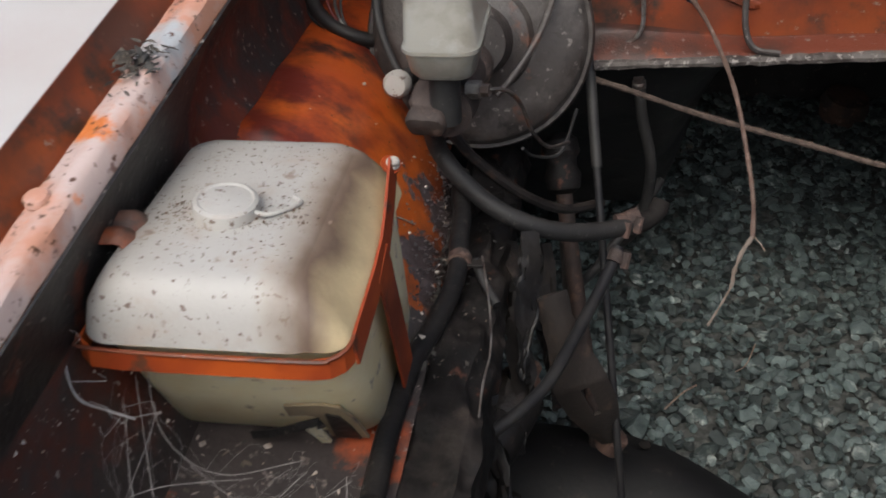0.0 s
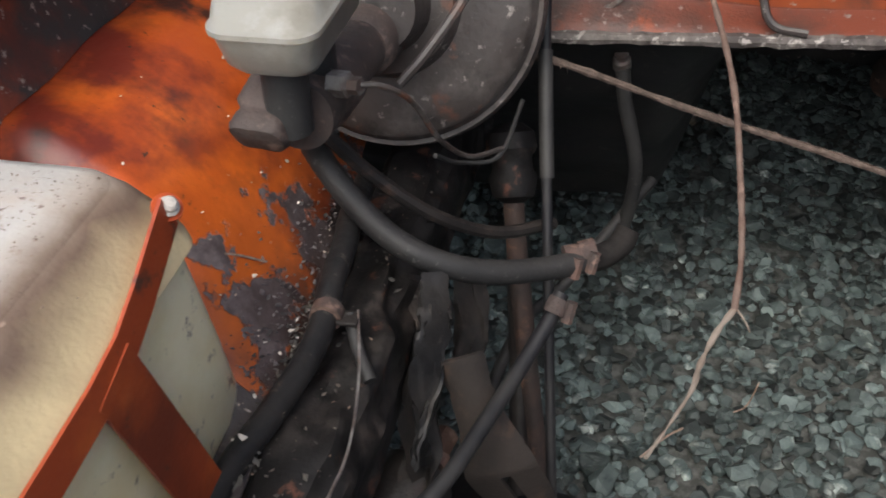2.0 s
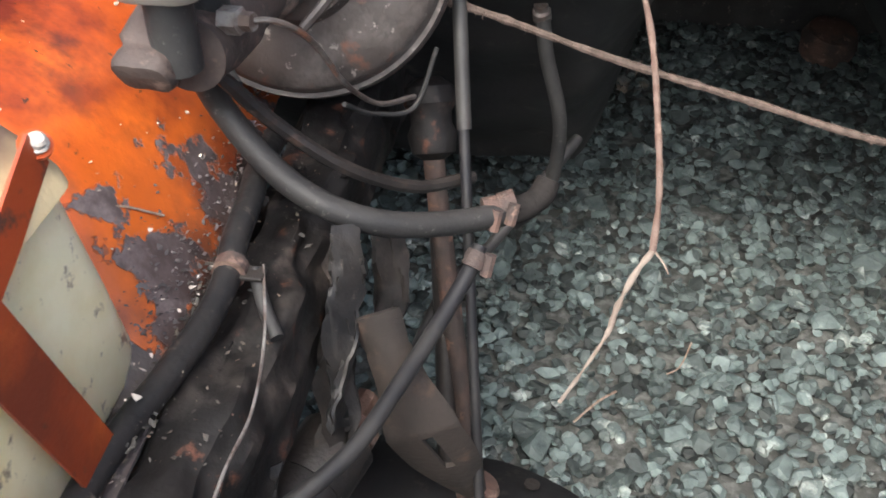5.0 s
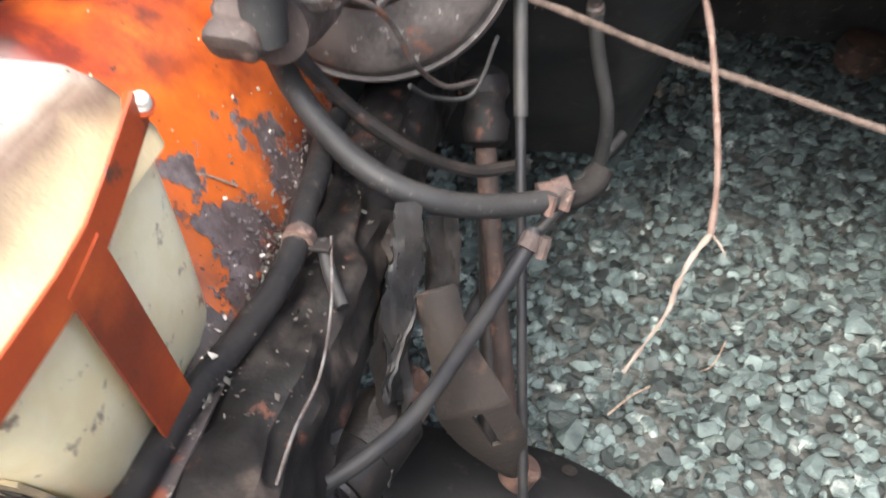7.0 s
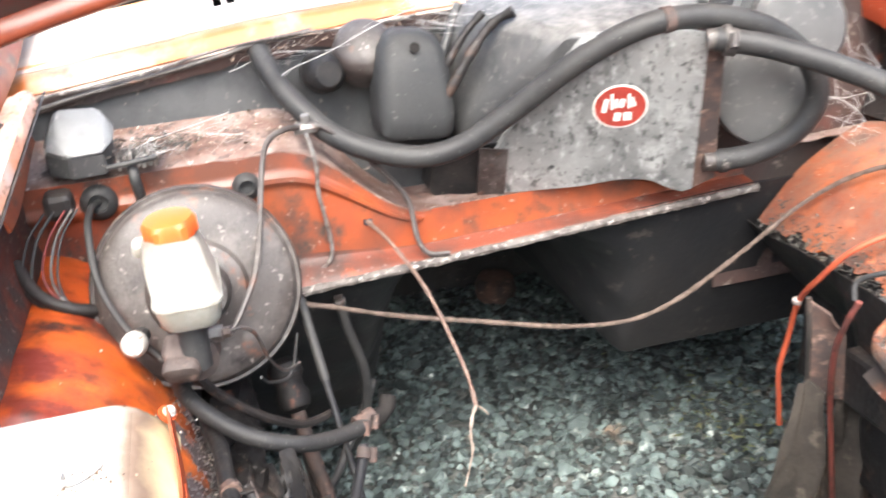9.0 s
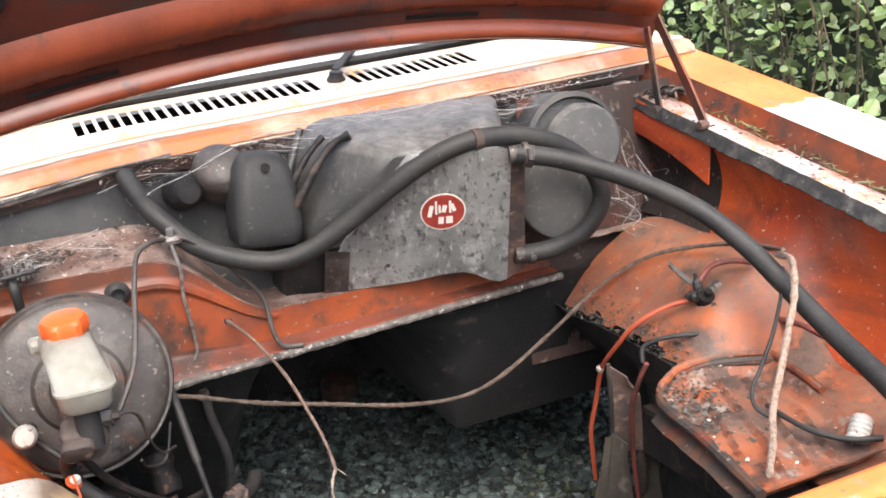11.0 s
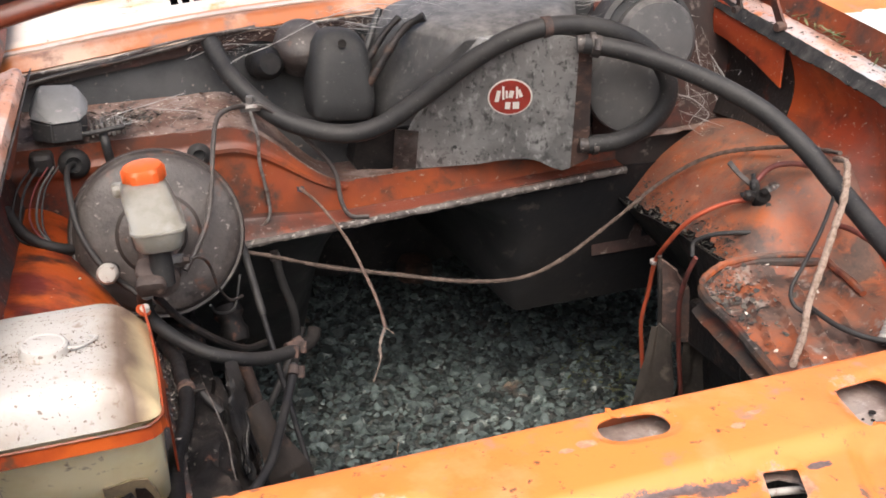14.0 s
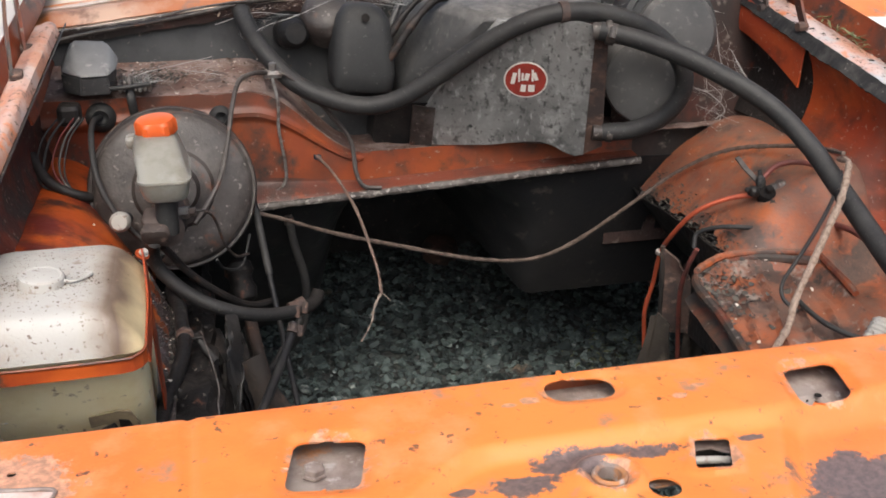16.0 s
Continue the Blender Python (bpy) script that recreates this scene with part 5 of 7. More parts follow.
low_hose = hose("fuel_hose", "black rubber hose running down from a rusty clamp", [(0.116, 0.838, 0.404), (0.110, 0.822, 0.392), (0.094, 0.787, 0.374), (0.075, 0.738, 0.362), (0.055, 0.690, 0.352), (0.030, 0.655, 0.345), (0.005, 0.63, 0.34)], 0.0060, sleek)
clamp_ring((0.114, 0.828, 0.400), (0.3, 0.6, 0.6), 0.0062, low_hose)
leg_hose = hose("coolant_hose", "dusty black hose clipped along the chassis leg", [(-0.046, 0.90, 0.445), (-0.040, 0.840, 0.456), (-0.033, 0.800, 0.460), (-0.031, 0.758, 0.456), (-0.029, 0.735, 0.449), (-0.031, 0.703, 0.442), (-0.040, 0.655, 0.438), (-0.052, 0.60, 0.436), (-0.056, 0.53, 0.436), (-0.055, 0.46, 0.436)], 0.0090, wet_rubber)
part("pipe_clip", lathe([(0.0092, -0.005), (0.0108, -0.005), (0.0108, 0.005), (0.0092, 0.005)], (-0.028, 0.737, 0.450), (0.06, -1, 0.0), 18), rusty, leg_hose, "rusty pipe clip", True)
part("clip_tail", block((-0.021, 0.730, 0.447), (-0.006, 0.743, 0.450), 0.001), grease, leg_hose)
hose("cut_tube", "short cut end of grey tube", [(-0.014, 0.742, 0.447), (-0.004, 0.722, 0.436), (0.008, 0.705, 0.426)], 0.0045, rubber, "tube")
hose("thin_wire", "thin pale bent wire beside the chassis leg", [(-0.008, 0.742, 0.452), (0.002, 0.70, 0.430), (0.008, 0.65, 0.420), (0.006, 0.60, 0.42), (0.008, 0.52, 0.41)], 0.0010, steel, "wire", sides=6)
heater_hose = hose("heater_hose", "long dusty black heater hose looping over the heater box", [(0.090, 1.195, 0.790), (0.098, 1.165, 0.765), (0.120, 1.125, 0.728), (0.168, 1.090, 0.682), (0.243, 1.060, 0.656), (0.305, 1.045, 0.662), (0.370, 1.025, 0.702), (0.430, 0.990, 0.752), (0.485, 0.965, 0.786), (0.538, 0.950, 0.801), (0.605, 0.945, 0.797), (0.672, 0.945, 0.772), (0.725, 0.948, 0.728), (0.743, 0.955, 0.678), (0.722, 0.970, 0.633), (0.680, 0.990, 0.608), (0.632, 1.003, 0.603)], 0.0142, sides=18)
part("clip", lathe([(0.0143, -0.006), (0.0156, -0.006), (0.0156, 0.006), (0.0143, 0.006)], (0.538, 0.950, 0.801), (1, 0, 0.05), 20), rusty, heater_hose, smooth=True)
long_hose = hose("radiator_hose", "long dusty black hose curving along the wing", [(0.585, 0.923, 0.777), (0.64, 0.898, 0.765), (0.715, 0.850, 0.735), (0.788, 0.795, 0.690), (0.822, 0.735, 0.645), (0.831, 0.672, 0.606), (0.832, 0.605, 0.572), (0.828, 0.550, 0.550), (0.815, 0.486, 0.535), (0.80, 0.428, 0.52), (0.79, 0.36, 0.505)], 0.0138, sides=18)
clamp_ring((0.600, 0.915, 0.773), (0.9, -0.35, -0.2), 0.0142, long_hose, servo_grey)
hose("clutch_cable", "black cable from the bulkhead grommet past the servo", [(-0.128, 1.095, 0.650), (-0.136, 1.06, 0.652), (-0.134, 0.98, 0.648), (-0.128, 0.93, 0.605), (-0.105, 0.90, 0.560), (-0.070, 0.87, 0.530), (-0.050, 0.85, 0.515)], 0.0042, rubber, "cable")
hose("control_rod", "straight dark control rod running down past the gravel", [(0.076, 1.03, 0.590), (0.084, 0.975, 0.510), (0.099, 0.900, 0.396), (0.127, 0.765, 0.19), (0.137, 0.72, 0.12)], 0.0042, sleek, "rod")
part("sleeve", lathe([(0.0058, -0.05), (0.0058, 0.05)], (0.0875, 0.958, 0.484), (0.15, -0.75, -1.14), 12), rubber, bpy.data.objects["control_rod"], smooth=True)
drain = hose("drain_tube", "hanging black drain tube with a bright metal nipple", [(0.140, 1.098, 0.462), (0.146, 1.100, 0.42), (0.160, 1.105, 0.36), (0.161, 1.112, 0.31), (0.150, 1.12, 0.25), (0.120, 1.14, 0.20)], 0.0070, rubber, "tube")
part("nipple", lathe([(0.0085, -0.01), (0.0085, 0), (0.0065, 0.002), (0.0065, 0.008), (0, 0.008)], (0.139, 1.097, 0.466), (-0.1, -0.4, 1), 12), steel, drain, "bright metal nipple", True)
shaft_rust = surface("dark rusty shaft", (0.050, 0.030, 0.024), [((0.024, 0.018, 0.016), 22, 0.42, 0.58), ((0.11, 0.060, 0.042), 60, 0.57, 0.68)], 0.8, bump=0.5, bump_scale=220)
shaft = tagged(part("steering_shaft", tube([(0.052, 1.02, 0.42), (0.060, 0.99, 0.36), (0.080, 0.94, 0.25), (0.102, 0.888, 0.14), (0.108, 0.87, 0.10)], 0.0095, 14), shaft_rust, None, "", True), "rusty steering shaft below the servo", "shaft")
part("joint", lathe([(0.010, -0.034), (0.019, -0.028), (0.022, -0.012), (0.018, -0.004), (0.018, 0.006), (0.023, 0.014), (0.021, 0.028), (0.011, 0.036), (0, 0.037)], (0.054, 1.012, 0.400), (-0.15, 0.55, 0.95), 16), leg_grime, shaft, "greasy knuckle joint", True)
for name, label, pts, r, m in (
    ("brake_pipe_run", "thin grey brake pipe on the bulkhead", [(0.125, 1.088, 0.702), (0.132, 1.084, 0.66), (0.131, 1.085, 0.618), (0.138, 1.085, 0.56), (0.136, 1.085, 0.533), (0.120, 1.085, 0.518), (0.075, 1.085, 0.512)], 0.0026, steel),
    ("brake_pipe_run", "thin grey brake pipe over the bulkhead edge", [(0.13, 1.09, 0.706), (0.146, 1.085, 0.702), (0.18, 1.084, 0.674), (0.225, 1.084, 0.620), (0.243, 1.080, 0.588), (0.247, 1.070, 0.545), (0.258, 1.062, 0.523), (0.285, 1.055, 0.520)], 0.0036, servo_grey),
    ("vacuum_pipe", "grey pipe bending down to the servo", [(0.122, 1.09, 0.704), (0.100, 1.07, 0.710), (0.074, 1.035, 0.706), (0.060, 1.00, 0.676), (0.048, 0.955, 0.634), (0.034, 0.910, 0.600), (0.012, 0.880, 0.570), (-0.005, 0.865, 0.552)], 0.0036, servo_grey),
):
    hose(name, label, pts, r, m, "pipe", sides=8)
tagged(part("pipe_tee", add(lathe([(0.007, -0.014), (0.007, 0.014)], (0.127, 1.09, 0.703), (1, 0, 0), 8), lathe([(0.0055, 0), (0.0055, 0.012), (0.003, 0.013)], (0.127, 1.09, 0.708), (0, -0.2, 1), 6)), steel, None, "", True), "grey metal brake pipe tee", "pipe fitting")
twine = surface("brown hemp twine", (0.115, 0.084, 0.068), [((0.065, 0.045, 0.035), 120, 0.4, 0.6)], 0.9, bump=0.8, bump_scale=700)
twine_pale = surface("weathered pale twine", (0.31, 0.235, 0.19), [((0.19, 0.13, 0.095), 160, 0.45, 0.62)], 0.9, bump=0.8, bump_scale=700)


def fray(points, radius, count, seed):
    """A twisted cord with loose fibres."""
    rnd = random.Random(seed)
    bm = tube(points, radius, 8, 14, wobble=0.35, ridge=0.10)
    line = glide(points, 14)
    for _ in range(count):
        p = line[rnd.randrange(2, len(line) - 2)]
        d = Vector((rnd.uniform(-1, 1), rnd.uniform(-1, 1), rnd.uniform(-1, 1))).normalized()
        q = p + d * radius * rnd.uniform(1.6, 3.2)
        s = d.cross(Vector((0.3, 0.5, 0.8))).normalized() * 0.0004
        bm.faces.new([bm.verts.new(v) for v in (p - s, p + s, q)])
    return bm


tagged(part("twine", fray([(0.060, 0.985, 0.522), (0.10, 0.985, 0.514), (0.20, 1.015, 0.466), (0.31, 1.03, 0.428), (0.43, 1.035, 0.393), (0.53, 1.04, 0.380), (0.60, 1.03, 0.405), (0.68, 1.01, 0.465), (0.76, 0.99, 0.530), (0.82, 0.94, 0.578), (0.87, 0.86, 0.604), (0.86, 0.76, 0.628), (0.833, 0.67, 0.648)], 0.0031, 320, 3), twine, None, "", True), "hairy brown twine strung across the engine bay", "twine")
tagged(part("twine", fray([(0.842, 0.690, 0.634), (0.834, 0.660, 0.640), (0.815, 0.632, 0.634), (0.795, 0.610, 0.607), (0.770, 0.592, 0.578), (0.742, 0.572, 0.546), (0.708, 0.550, 0.503), (0.690, 0.530, 0.482), (0.665, 0.505, 0.478), (0.628, 0.468, 0.478)], 0.0041, 320, 5), twine_pale, None, "", True), "pale frayed twine hanging from the hose onto the tray", "twine")
bark = surface("dry brown twig bark", (0.135, 0.092, 0.073), [((0.10, 0.06, 0.045), 60, 0.4, 0.6), ((0.28, 0.19, 0.15), 30, 0.58, 0.7)], 0.85, bump=0.5, bump_scale=400)
straw = surface("stripped pale twig", (0.23, 0.19, 0.155), [((0.18, 0.14, 0.11), 70, 0.42, 0.6)], 0.8, bump=0.4, bump_scale=300)
twig = tagged(part("twig", tube([(0.190, 1.10, 0.566), (0.205, 1.02, 0.560), (0.222, 0.93, 0.535), (0.229, 0.85, 0.505), (0.231, 0.80, 0.485), (0.228, 0.762, 0.470)], 0.0026, 10, wobble=0.4, taper=0.8), bark, None, "", True), "dry brown twig hanging out of the bulkhead hole", "twig")
part("twig_end", tube([(0.228, 0.763, 0.470), (0.218, 0.745, 0.466), (0.208, 0.715, 0.465), (0.203, 0.69, 0.468), (0.190, 0.66, 0.466), (0.180, 0.637, 0.467)], 0.0019, 8, wobble=0.9, taper=0.5), straw, twig, "pale stripped twig end", True)
part("side_shoot", tube([(0.229, 0.764, 0.470), (0.235, 0.757, 0.466), (0.238, 0.751, 0.463)], 0.0008, 6, wobble=0.6, taper=0.5), straw, twig)

# ---- bulkhead fittings ----
fuse = thing("fuse_box", "grey dusty faceted fuse box cover on the scuttle shelf", "fuse box")
lid_grey = surface("dusty grey plastic", (0.175, 0.178, 0.182), [((0.11, 0.11, 0.112), 12, 0.42, 0.65), ((0.32, 0.30, 0.29), 60, 0.60, 0.72)], 0.5, bump=0.08)


def faceted(points, bevel):
    bm = bmesh.new()
    for p in points:
        bm.verts.new(p)
    bmesh.ops.convex_hull(bm, input=bm.verts[:])
    bmesh.ops.dissolve_limit(bm, angle_limit=0.05, verts=bm.verts[:], edges=bm.edges[:])
    bmesh.ops.bevel(bm, geom=bm.edges[:], offset=bevel, segments=2, affect="EDGES")
    return bm


part("cover", faceted(((-0.176, 1.080, 0.722), (-0.146, 1.056, 0.716), (-0.108, 1.060, 0.716), (-0.096, 1.085, 0.722), (-0.096, 1.13, 0.730), (-0.176, 1.13, 0.730), (-0.166, 1.088, 0.738), (-0.142, 1.066, 0.727), (-0.110, 1.069, 0.727), (-0.158, 1.128, 0.760), (-0.112, 1.128, 0.757), (-0.100, 1.105, 0.741)), 0.0025), lid_grey, fuse, "pale faceted lid", True)
part("base", faceted(((-0.174, 1.088, 0.690), (-0.148, 1.066, 0.688), (-0.108, 1.070, 0.688), (-0.102, 1.13, 0.690), (-0.174, 1.13, 0.690), (-0.174, 1.082, 0.720), (-0.146, 1.060, 0.716), (-0.109, 1.064, 0.716), (-0.100, 1.13, 0.722), (-0.174, 1.13, 0.722)), 0.002), plastic_dark, fuse, "dark plastic base", True)
for n in range(7):
    x = -0.098 + 0.007 * n
    part("terminal", add(block((x, 1.075 + 0.006 * (n % 2), 0.688), (x + 0.005, 1.12, 0.700 + 0.004 * (n % 3)), 0.001), lathe([(0.0018, 0), (0.0018, 0.012)], (x + 0.002, 1.09, 0.70), (0.2 * (n % 3 - 1), -0.3, 1), 6)), steel, fuse)
part("clip_bar", tube([(-0.108, 1.062, 0.698), (-0.085, 1.060, 0.700), (-0.052, 1.064, 0.702)], 0.0035, 8), rubber, fuse)
hose("fuse_loom", "dusty wrapped wire loom from the fuse box", [(-0.082, 1.075, 0.695), (-0.080, 1.062, 0.678), (-0.078, 1.075, 0.64), (-0.085, 1.075, 0.61), (-0.09, 1.06, 0.58)], 0.0065, rubber, "wire loom")
for at, r, label in (((-0.128, 1.094, 0.650), 0.021, "black rubber cable grommet"), ((0.045, 1.096, 0.640), 0.017, "black rubber grommet in the bulkhead")):
    g = tagged(part("grommet", lathe([(r, 0), (r * 1.05, 0.003), (r * 0.9, 0.009), (r * 0.55, 0.013), (r * 0.5, 0.004), (0, 0.003)], at, (0, -1, 0.1), 24), rubber, None, "", True), label, "grommet")
for n, (dx, m) in enumerate(((0, "red"), (0.008, "grey"), (0.014, "dark"), (-0.012, "dark"), (-0.022, "dark"))):
    mm = {"red": surface("faded red wire", (0.13, 0.02, 0.018), (), 0.6, bump=0.05), "grey": servo_grey, "dark": rubber}[m]
    hose("wire", "loose wire hanging by the wheel arch", [(-0.158 + dx, 1.02, 0.668), (-0.178 + dx, 0.99, 0.645), (-0.186 + dx, 0.96, 0.615 - 0.003 * n), (-0.168 + dx * 0.5, 0.945, 0.588 - 0.002 * n), (-0.138, 0.95, 0.57 - 0.002 * n)], 0.0013 + 0.0005 * (n % 2), mm, "wire", sides=8)
hose("wire_loom", "thick grimy wire loom on the wheel arch", [(-0.215, 0.985, 0.628), (-0.195, 0.955, 0.600), (-0.165, 0.945, 0.582), (-0.135, 0.955, 0.570), (-0.09, 0.99, 0.555)], 0.0075, grease, "wire loom")
tagged(part("connector", block((-0.182, 1.03, 0.652), (-0.150, 1.065, 0.684), 0.008), grease), "black wiring connector by the bulkhead", "connector")
hose("cowl_cable", "pale dusty cable clipped under the cowl edge", [(-0.19, 1.19, 0.748), (-0.12, 1.185, 0.762), (-0.02, 1.185, 0.776), (0.04, 1.18, 0.787), (0.09, 1.185, 0.796), (0.16, 1.19, 0.803)], 0.0035, servo_grey, "cable")

# ---- bonnet hinges ----
for out, x in ((1, 0.935), (-1, -0.205)):
    hinge = thing("bonnet_hinge", "rusty orange bonnet hinge arms on the wing rail", "hinge", "bonnet hinges")
    y0 = 0.955 if out > 0 else 0.905
    z0 = rail_z(y0) + 0.002
    part("arm", ribbon([(x + out * 0.004, y0, z0), (x + out * 0.010, y0 + 0.05, z0 + 0.06), (x + out * 0.014, y0 + 0.135, z0 + 0.165)], (out, -0.3, 0), 0.023, 0.004), paint_grime, hinge, "flat hinge arm")
    part("arm", ribbon([(x + out * 0.002, y0 + 0.115, z0 + 0.015), (x + out * 0.006, y0 + 0.135, z0 + 0.08), (x + out * 0.008, y0 + 0.155, z0 + 0.15)], (out, -0.3, 0), 0.022, 0.004), paint_grime, hinge, "flat hinge arm")
    part("bracket", block((x - 0.003, y0 - 0.015, z0 - 0.012), (x + 0.018, y0 + 0.14, z0 + 0.003), 0.003, turn=pose(0, 0, 0, 11)), paint_grime, hinge)
    for dy in (0.0, 0.115):
        part("pivot", lathe([(0.007, -0.008), (0.008, -0.004), (0.008, 0.004), (0.007, 0.008)], (x, y0 + dy, z0 + 0.006 + dy * 0.1), (1, 0, 0), 10), rusty, hinge)
part("gusset", sheet(span(0, 1, 20), span(0, 1, 8), lambda u, v: (0.934 - 0.006 * math.sin(math.pi * v) * (1 - u) - 0.004 * v, 1.175 - 0.240 * u, 0.806 - 0.070 * u - (0.062 - 0.010 * math.sin(math.pi * u)) * v), 0.003), paint_skirt, car, "curved orange gusset below the hinge", True)
part("gusset", sheet(span(0, 1, 16), span(0, 1, 8), lambda u, v: (-0.196 + 0.010 * v - 0.01 * u, 1.10 - 0.20 * u, 0.765 - 0.035 * u - (0.035 + 0.05 * u * u * (1.1 - u)) * v), 0.003), paint_bay, car, "curved orange gusset below the hinge", True)

# ---- right-hand side: battery tray, cables, coil ----
tray = thing("battery_tray", "rusted orange battery tray full of dirt", "battery tray")


def tray_at(u, v):
    """u across the car, v along it."""
    a, b, c, d = Vector((0.650, 0.692, 0.482)), Vector((0.838, 0.690, 0.487)), Vector((0.605, 0.455, 0.470)), Vector((0.80, 0.46, 0.465))
    p = a.lerp(b, u).lerp(c.lerp(d, u), v)
    p.y += 0.042 * math.sin(math.pi * u) ** 0.8 * (1 - v) ** 2
    edge = min(u, 1 - u, v * 1.4, (1 - v) * 1.4)
    p.z -= 0.016 * ramp(edge, 0.02, 0.10) - 0.004 * noise.noise(p * 25)
    p.z += 0.010 * ramp(-abs(((u + 0.35 * v) * 5 + 0.5) % 1 - 0.5), -0.16, 0) * ramp(edge, 0.10, 0.2)
    return p


part("pan", sheet(span(0, 1, 40), span(0, 1, 50), tray_at, 0.003), surface("rusted tray", (0.30, 0.080, 0.026), [((0.14, 0.085, 0.065), 7, 0.40, 0.58), ((0.065, 0.040, 0.032), 12, 0.50, 0.60), ((0.24, 0.20, 0.175), 26, 0.58, 0.66), (DIRT, 40, 0.60, 0.66)], 0.7, bump=0.4, bump_scale=180), tray, "rusted ribbed tray pan", True)
part("front_rim", tube([tray_at(0, 1) + Vector((0, 0, -0.004)), tray_at(0, 0.5) + Vector((0, 0, -0.004)), tray_at(0, 0) + Vector((0, 0, -0.004)), tray_at(0.5, 0) + Vector((0, 0.0, -0.002)), tray_at(1, 0)], 0.0068, 8, wobble=0.2), paint_grime, tray, "rolled rusty rim")
part("rear_rim", tube([tray_at(u, 0.0) + Vector((0, 0.001, 0.006)) for u in span(0, 1, 14)] + [tray_at(1, v) + Vector((0.001, 0, 0.005)) for v in (0.15, 0.3, 0.45)], 0.0052, 8, wobble=0.25), paint_dusty, tray, "orange rolled rim")
part("tray_side", sheet(span(0, 1, 12), span(0, 1, 6), lambda u, v: tray_at(0, u) + Vector((0.006 * math.sin(3 * v) - 0.014 * ramp(v, 0.5, 1), 0, -0.006 - (0.030 - 0.012 * u) * v)), 0.003), paint_grime, tray, "rusty side flange", True)
part("support", block((0.690, 0.50, 0.345), (0.80, 0.66, 0.445), 0.01), grease, tray)
coil = thing("ignition_lead_clamp", "cluster of black cable terminals on the wheel arch", "cable clamp")
for n, (dx, dy, dz, r, aim) in enumerate(((0, 0, 0, 0.0125, (-0.2, -0.6, 0.8)), (0.024, 0.008, 0.008, 0.0105, (0.8, -0.2, 0.4)), (-0.018, 0.004, 0.006, 0.0085, (-0.8, -0.3, 0.3)), (0.004, -0.016, -0.010, 0.0095, (0.1, -0.9, -0.2)), (0.014, -0.012, -0.014, 0.007, (0.5, -0.7, -0.4)), (-0.006, 0.010, 0.016, 0.007, (-0.1, 0.2, 1.0)))):
    part("terminal", lathe([(r * 0.7, -0.016), (r, -0.010), (r * 0.92, -0.004), (r * 1.08, 0.0), (r * 0.95, 0.008), (r * 0.5, 0.012), (r * 0.42, 0.020), (0, 0.021)], (0.806 + dx, 0.792 + dy, 0.552 + dz), aim, 9), (hollow_black, servo_grey, wet_rubber, rubber, wet_rubber, rubber)[n], coil)
part("lug", ribbon([(0.80, 0.80, 0.565), (0.785, 0.825, 0.585), (0.775, 0.835, 0.60)], (0.3, -1, 0.2), 0.008, 0.003), servo_grey, coil)
red_wire = surface("faded orange red battery cable", (0.36, 0.07, 0.03), [((0.25, 0.05, 0.03), 30, 0.5, 0.68)], 0.5, bump=0.08)
brown_wire = surface("brown red cable", (0.17, 0.045, 0.035), [((0.08, 0.03, 0.025), 40, 0.45, 0.65)], 0.6, bump=0.1)
hose("battery_cable", "thick orange red battery cable looping off the wheel arch", [(0.800, 0.797, 0.552), (0.765, 0.825, 0.540), (0.728, 0.850, 0.514), (0.712, 0.885, 0.468), (0.716, 0.930, 0.418), (0.720, 0.955, 0.355), (0.713, 0.963, 0.300), (0.718, 0.968, 0.250), (0.722, 0.97, 0.205)], 0.0037, red_wire, "cable")
part("cable_tie", lathe([(0.0040, -0.004), (0.0062, -0.003), (0.0062, 0.003), (0.0040, 0.004)], (0.714, 0.931, 0.418), (0, 0.3, -1), 10), plate_rust, bpy.data.objects["battery_cable"])
hose("brown_cable", "brown red cable hanging beside the chassis leg", [(0.707, 0.800, 0.474), (0.703, 0.815, 0.44), (0.708, 0.84, 0.385), (0.725, 0.865, 0.30), (0.732, 0.865, 0.22), (0.738, 0.86, 0.12)], 0.0037, brown_wire, "cable")
hose("earth_cable", "grey cable bending over the chassis leg", [(0.86, 0.725, 0.510), (0.82, 0.745, 0.512), (0.775, 0.765, 0.514), (0.735, 0.790, 0.510), (0.712, 0.812, 0.494), (0.704, 0.805, 0.474)], 0.0034, rubber, "cable")
hose("pink_wire", "faded pink wire crossing the wheel arch", [(0.80, 0.805, 0.57), (0.825, 0.805, 0.592), (0.85, 0.79, 0.60), (0.87, 0.76, 0.60)], 0.0042, brown_wire, "wire")
hose("pink_wire", "faded pink wire along the wing", [(0.88, 0.737, 0.522), (0.88, 0.689, 0.528), (0.88, 0.641, 0.524)], 0.0042, brown_wire, "wire")
hose("sensor_lead", "thin dark lead curling onto the tray", [(0.838, 0.676, 0.622), (0.822, 0.660, 0.595), (0.780, 0.628, 0.562), (0.742, 0.608, 0.528), (0.722, 0.602, 0.502), (0.720, 0.592, 0.484), (0.730, 0.575, 0.474)], 0.0026, rubber, "lead")
hose("tray_lead", "thin black lead lying across the tray", [(0.745, 0.60, 0.478), (0.742, 0.565, 0.476), (0.745, 0.525, 0.474), (0.765, 0.49, 0.472), (0.80, 0.47, 0.472)], 0.0036, rubber, "lead")
bulb = thing("bulb_holder", "ribbed pale plastic bulb holder in the corner", "bulb holder")
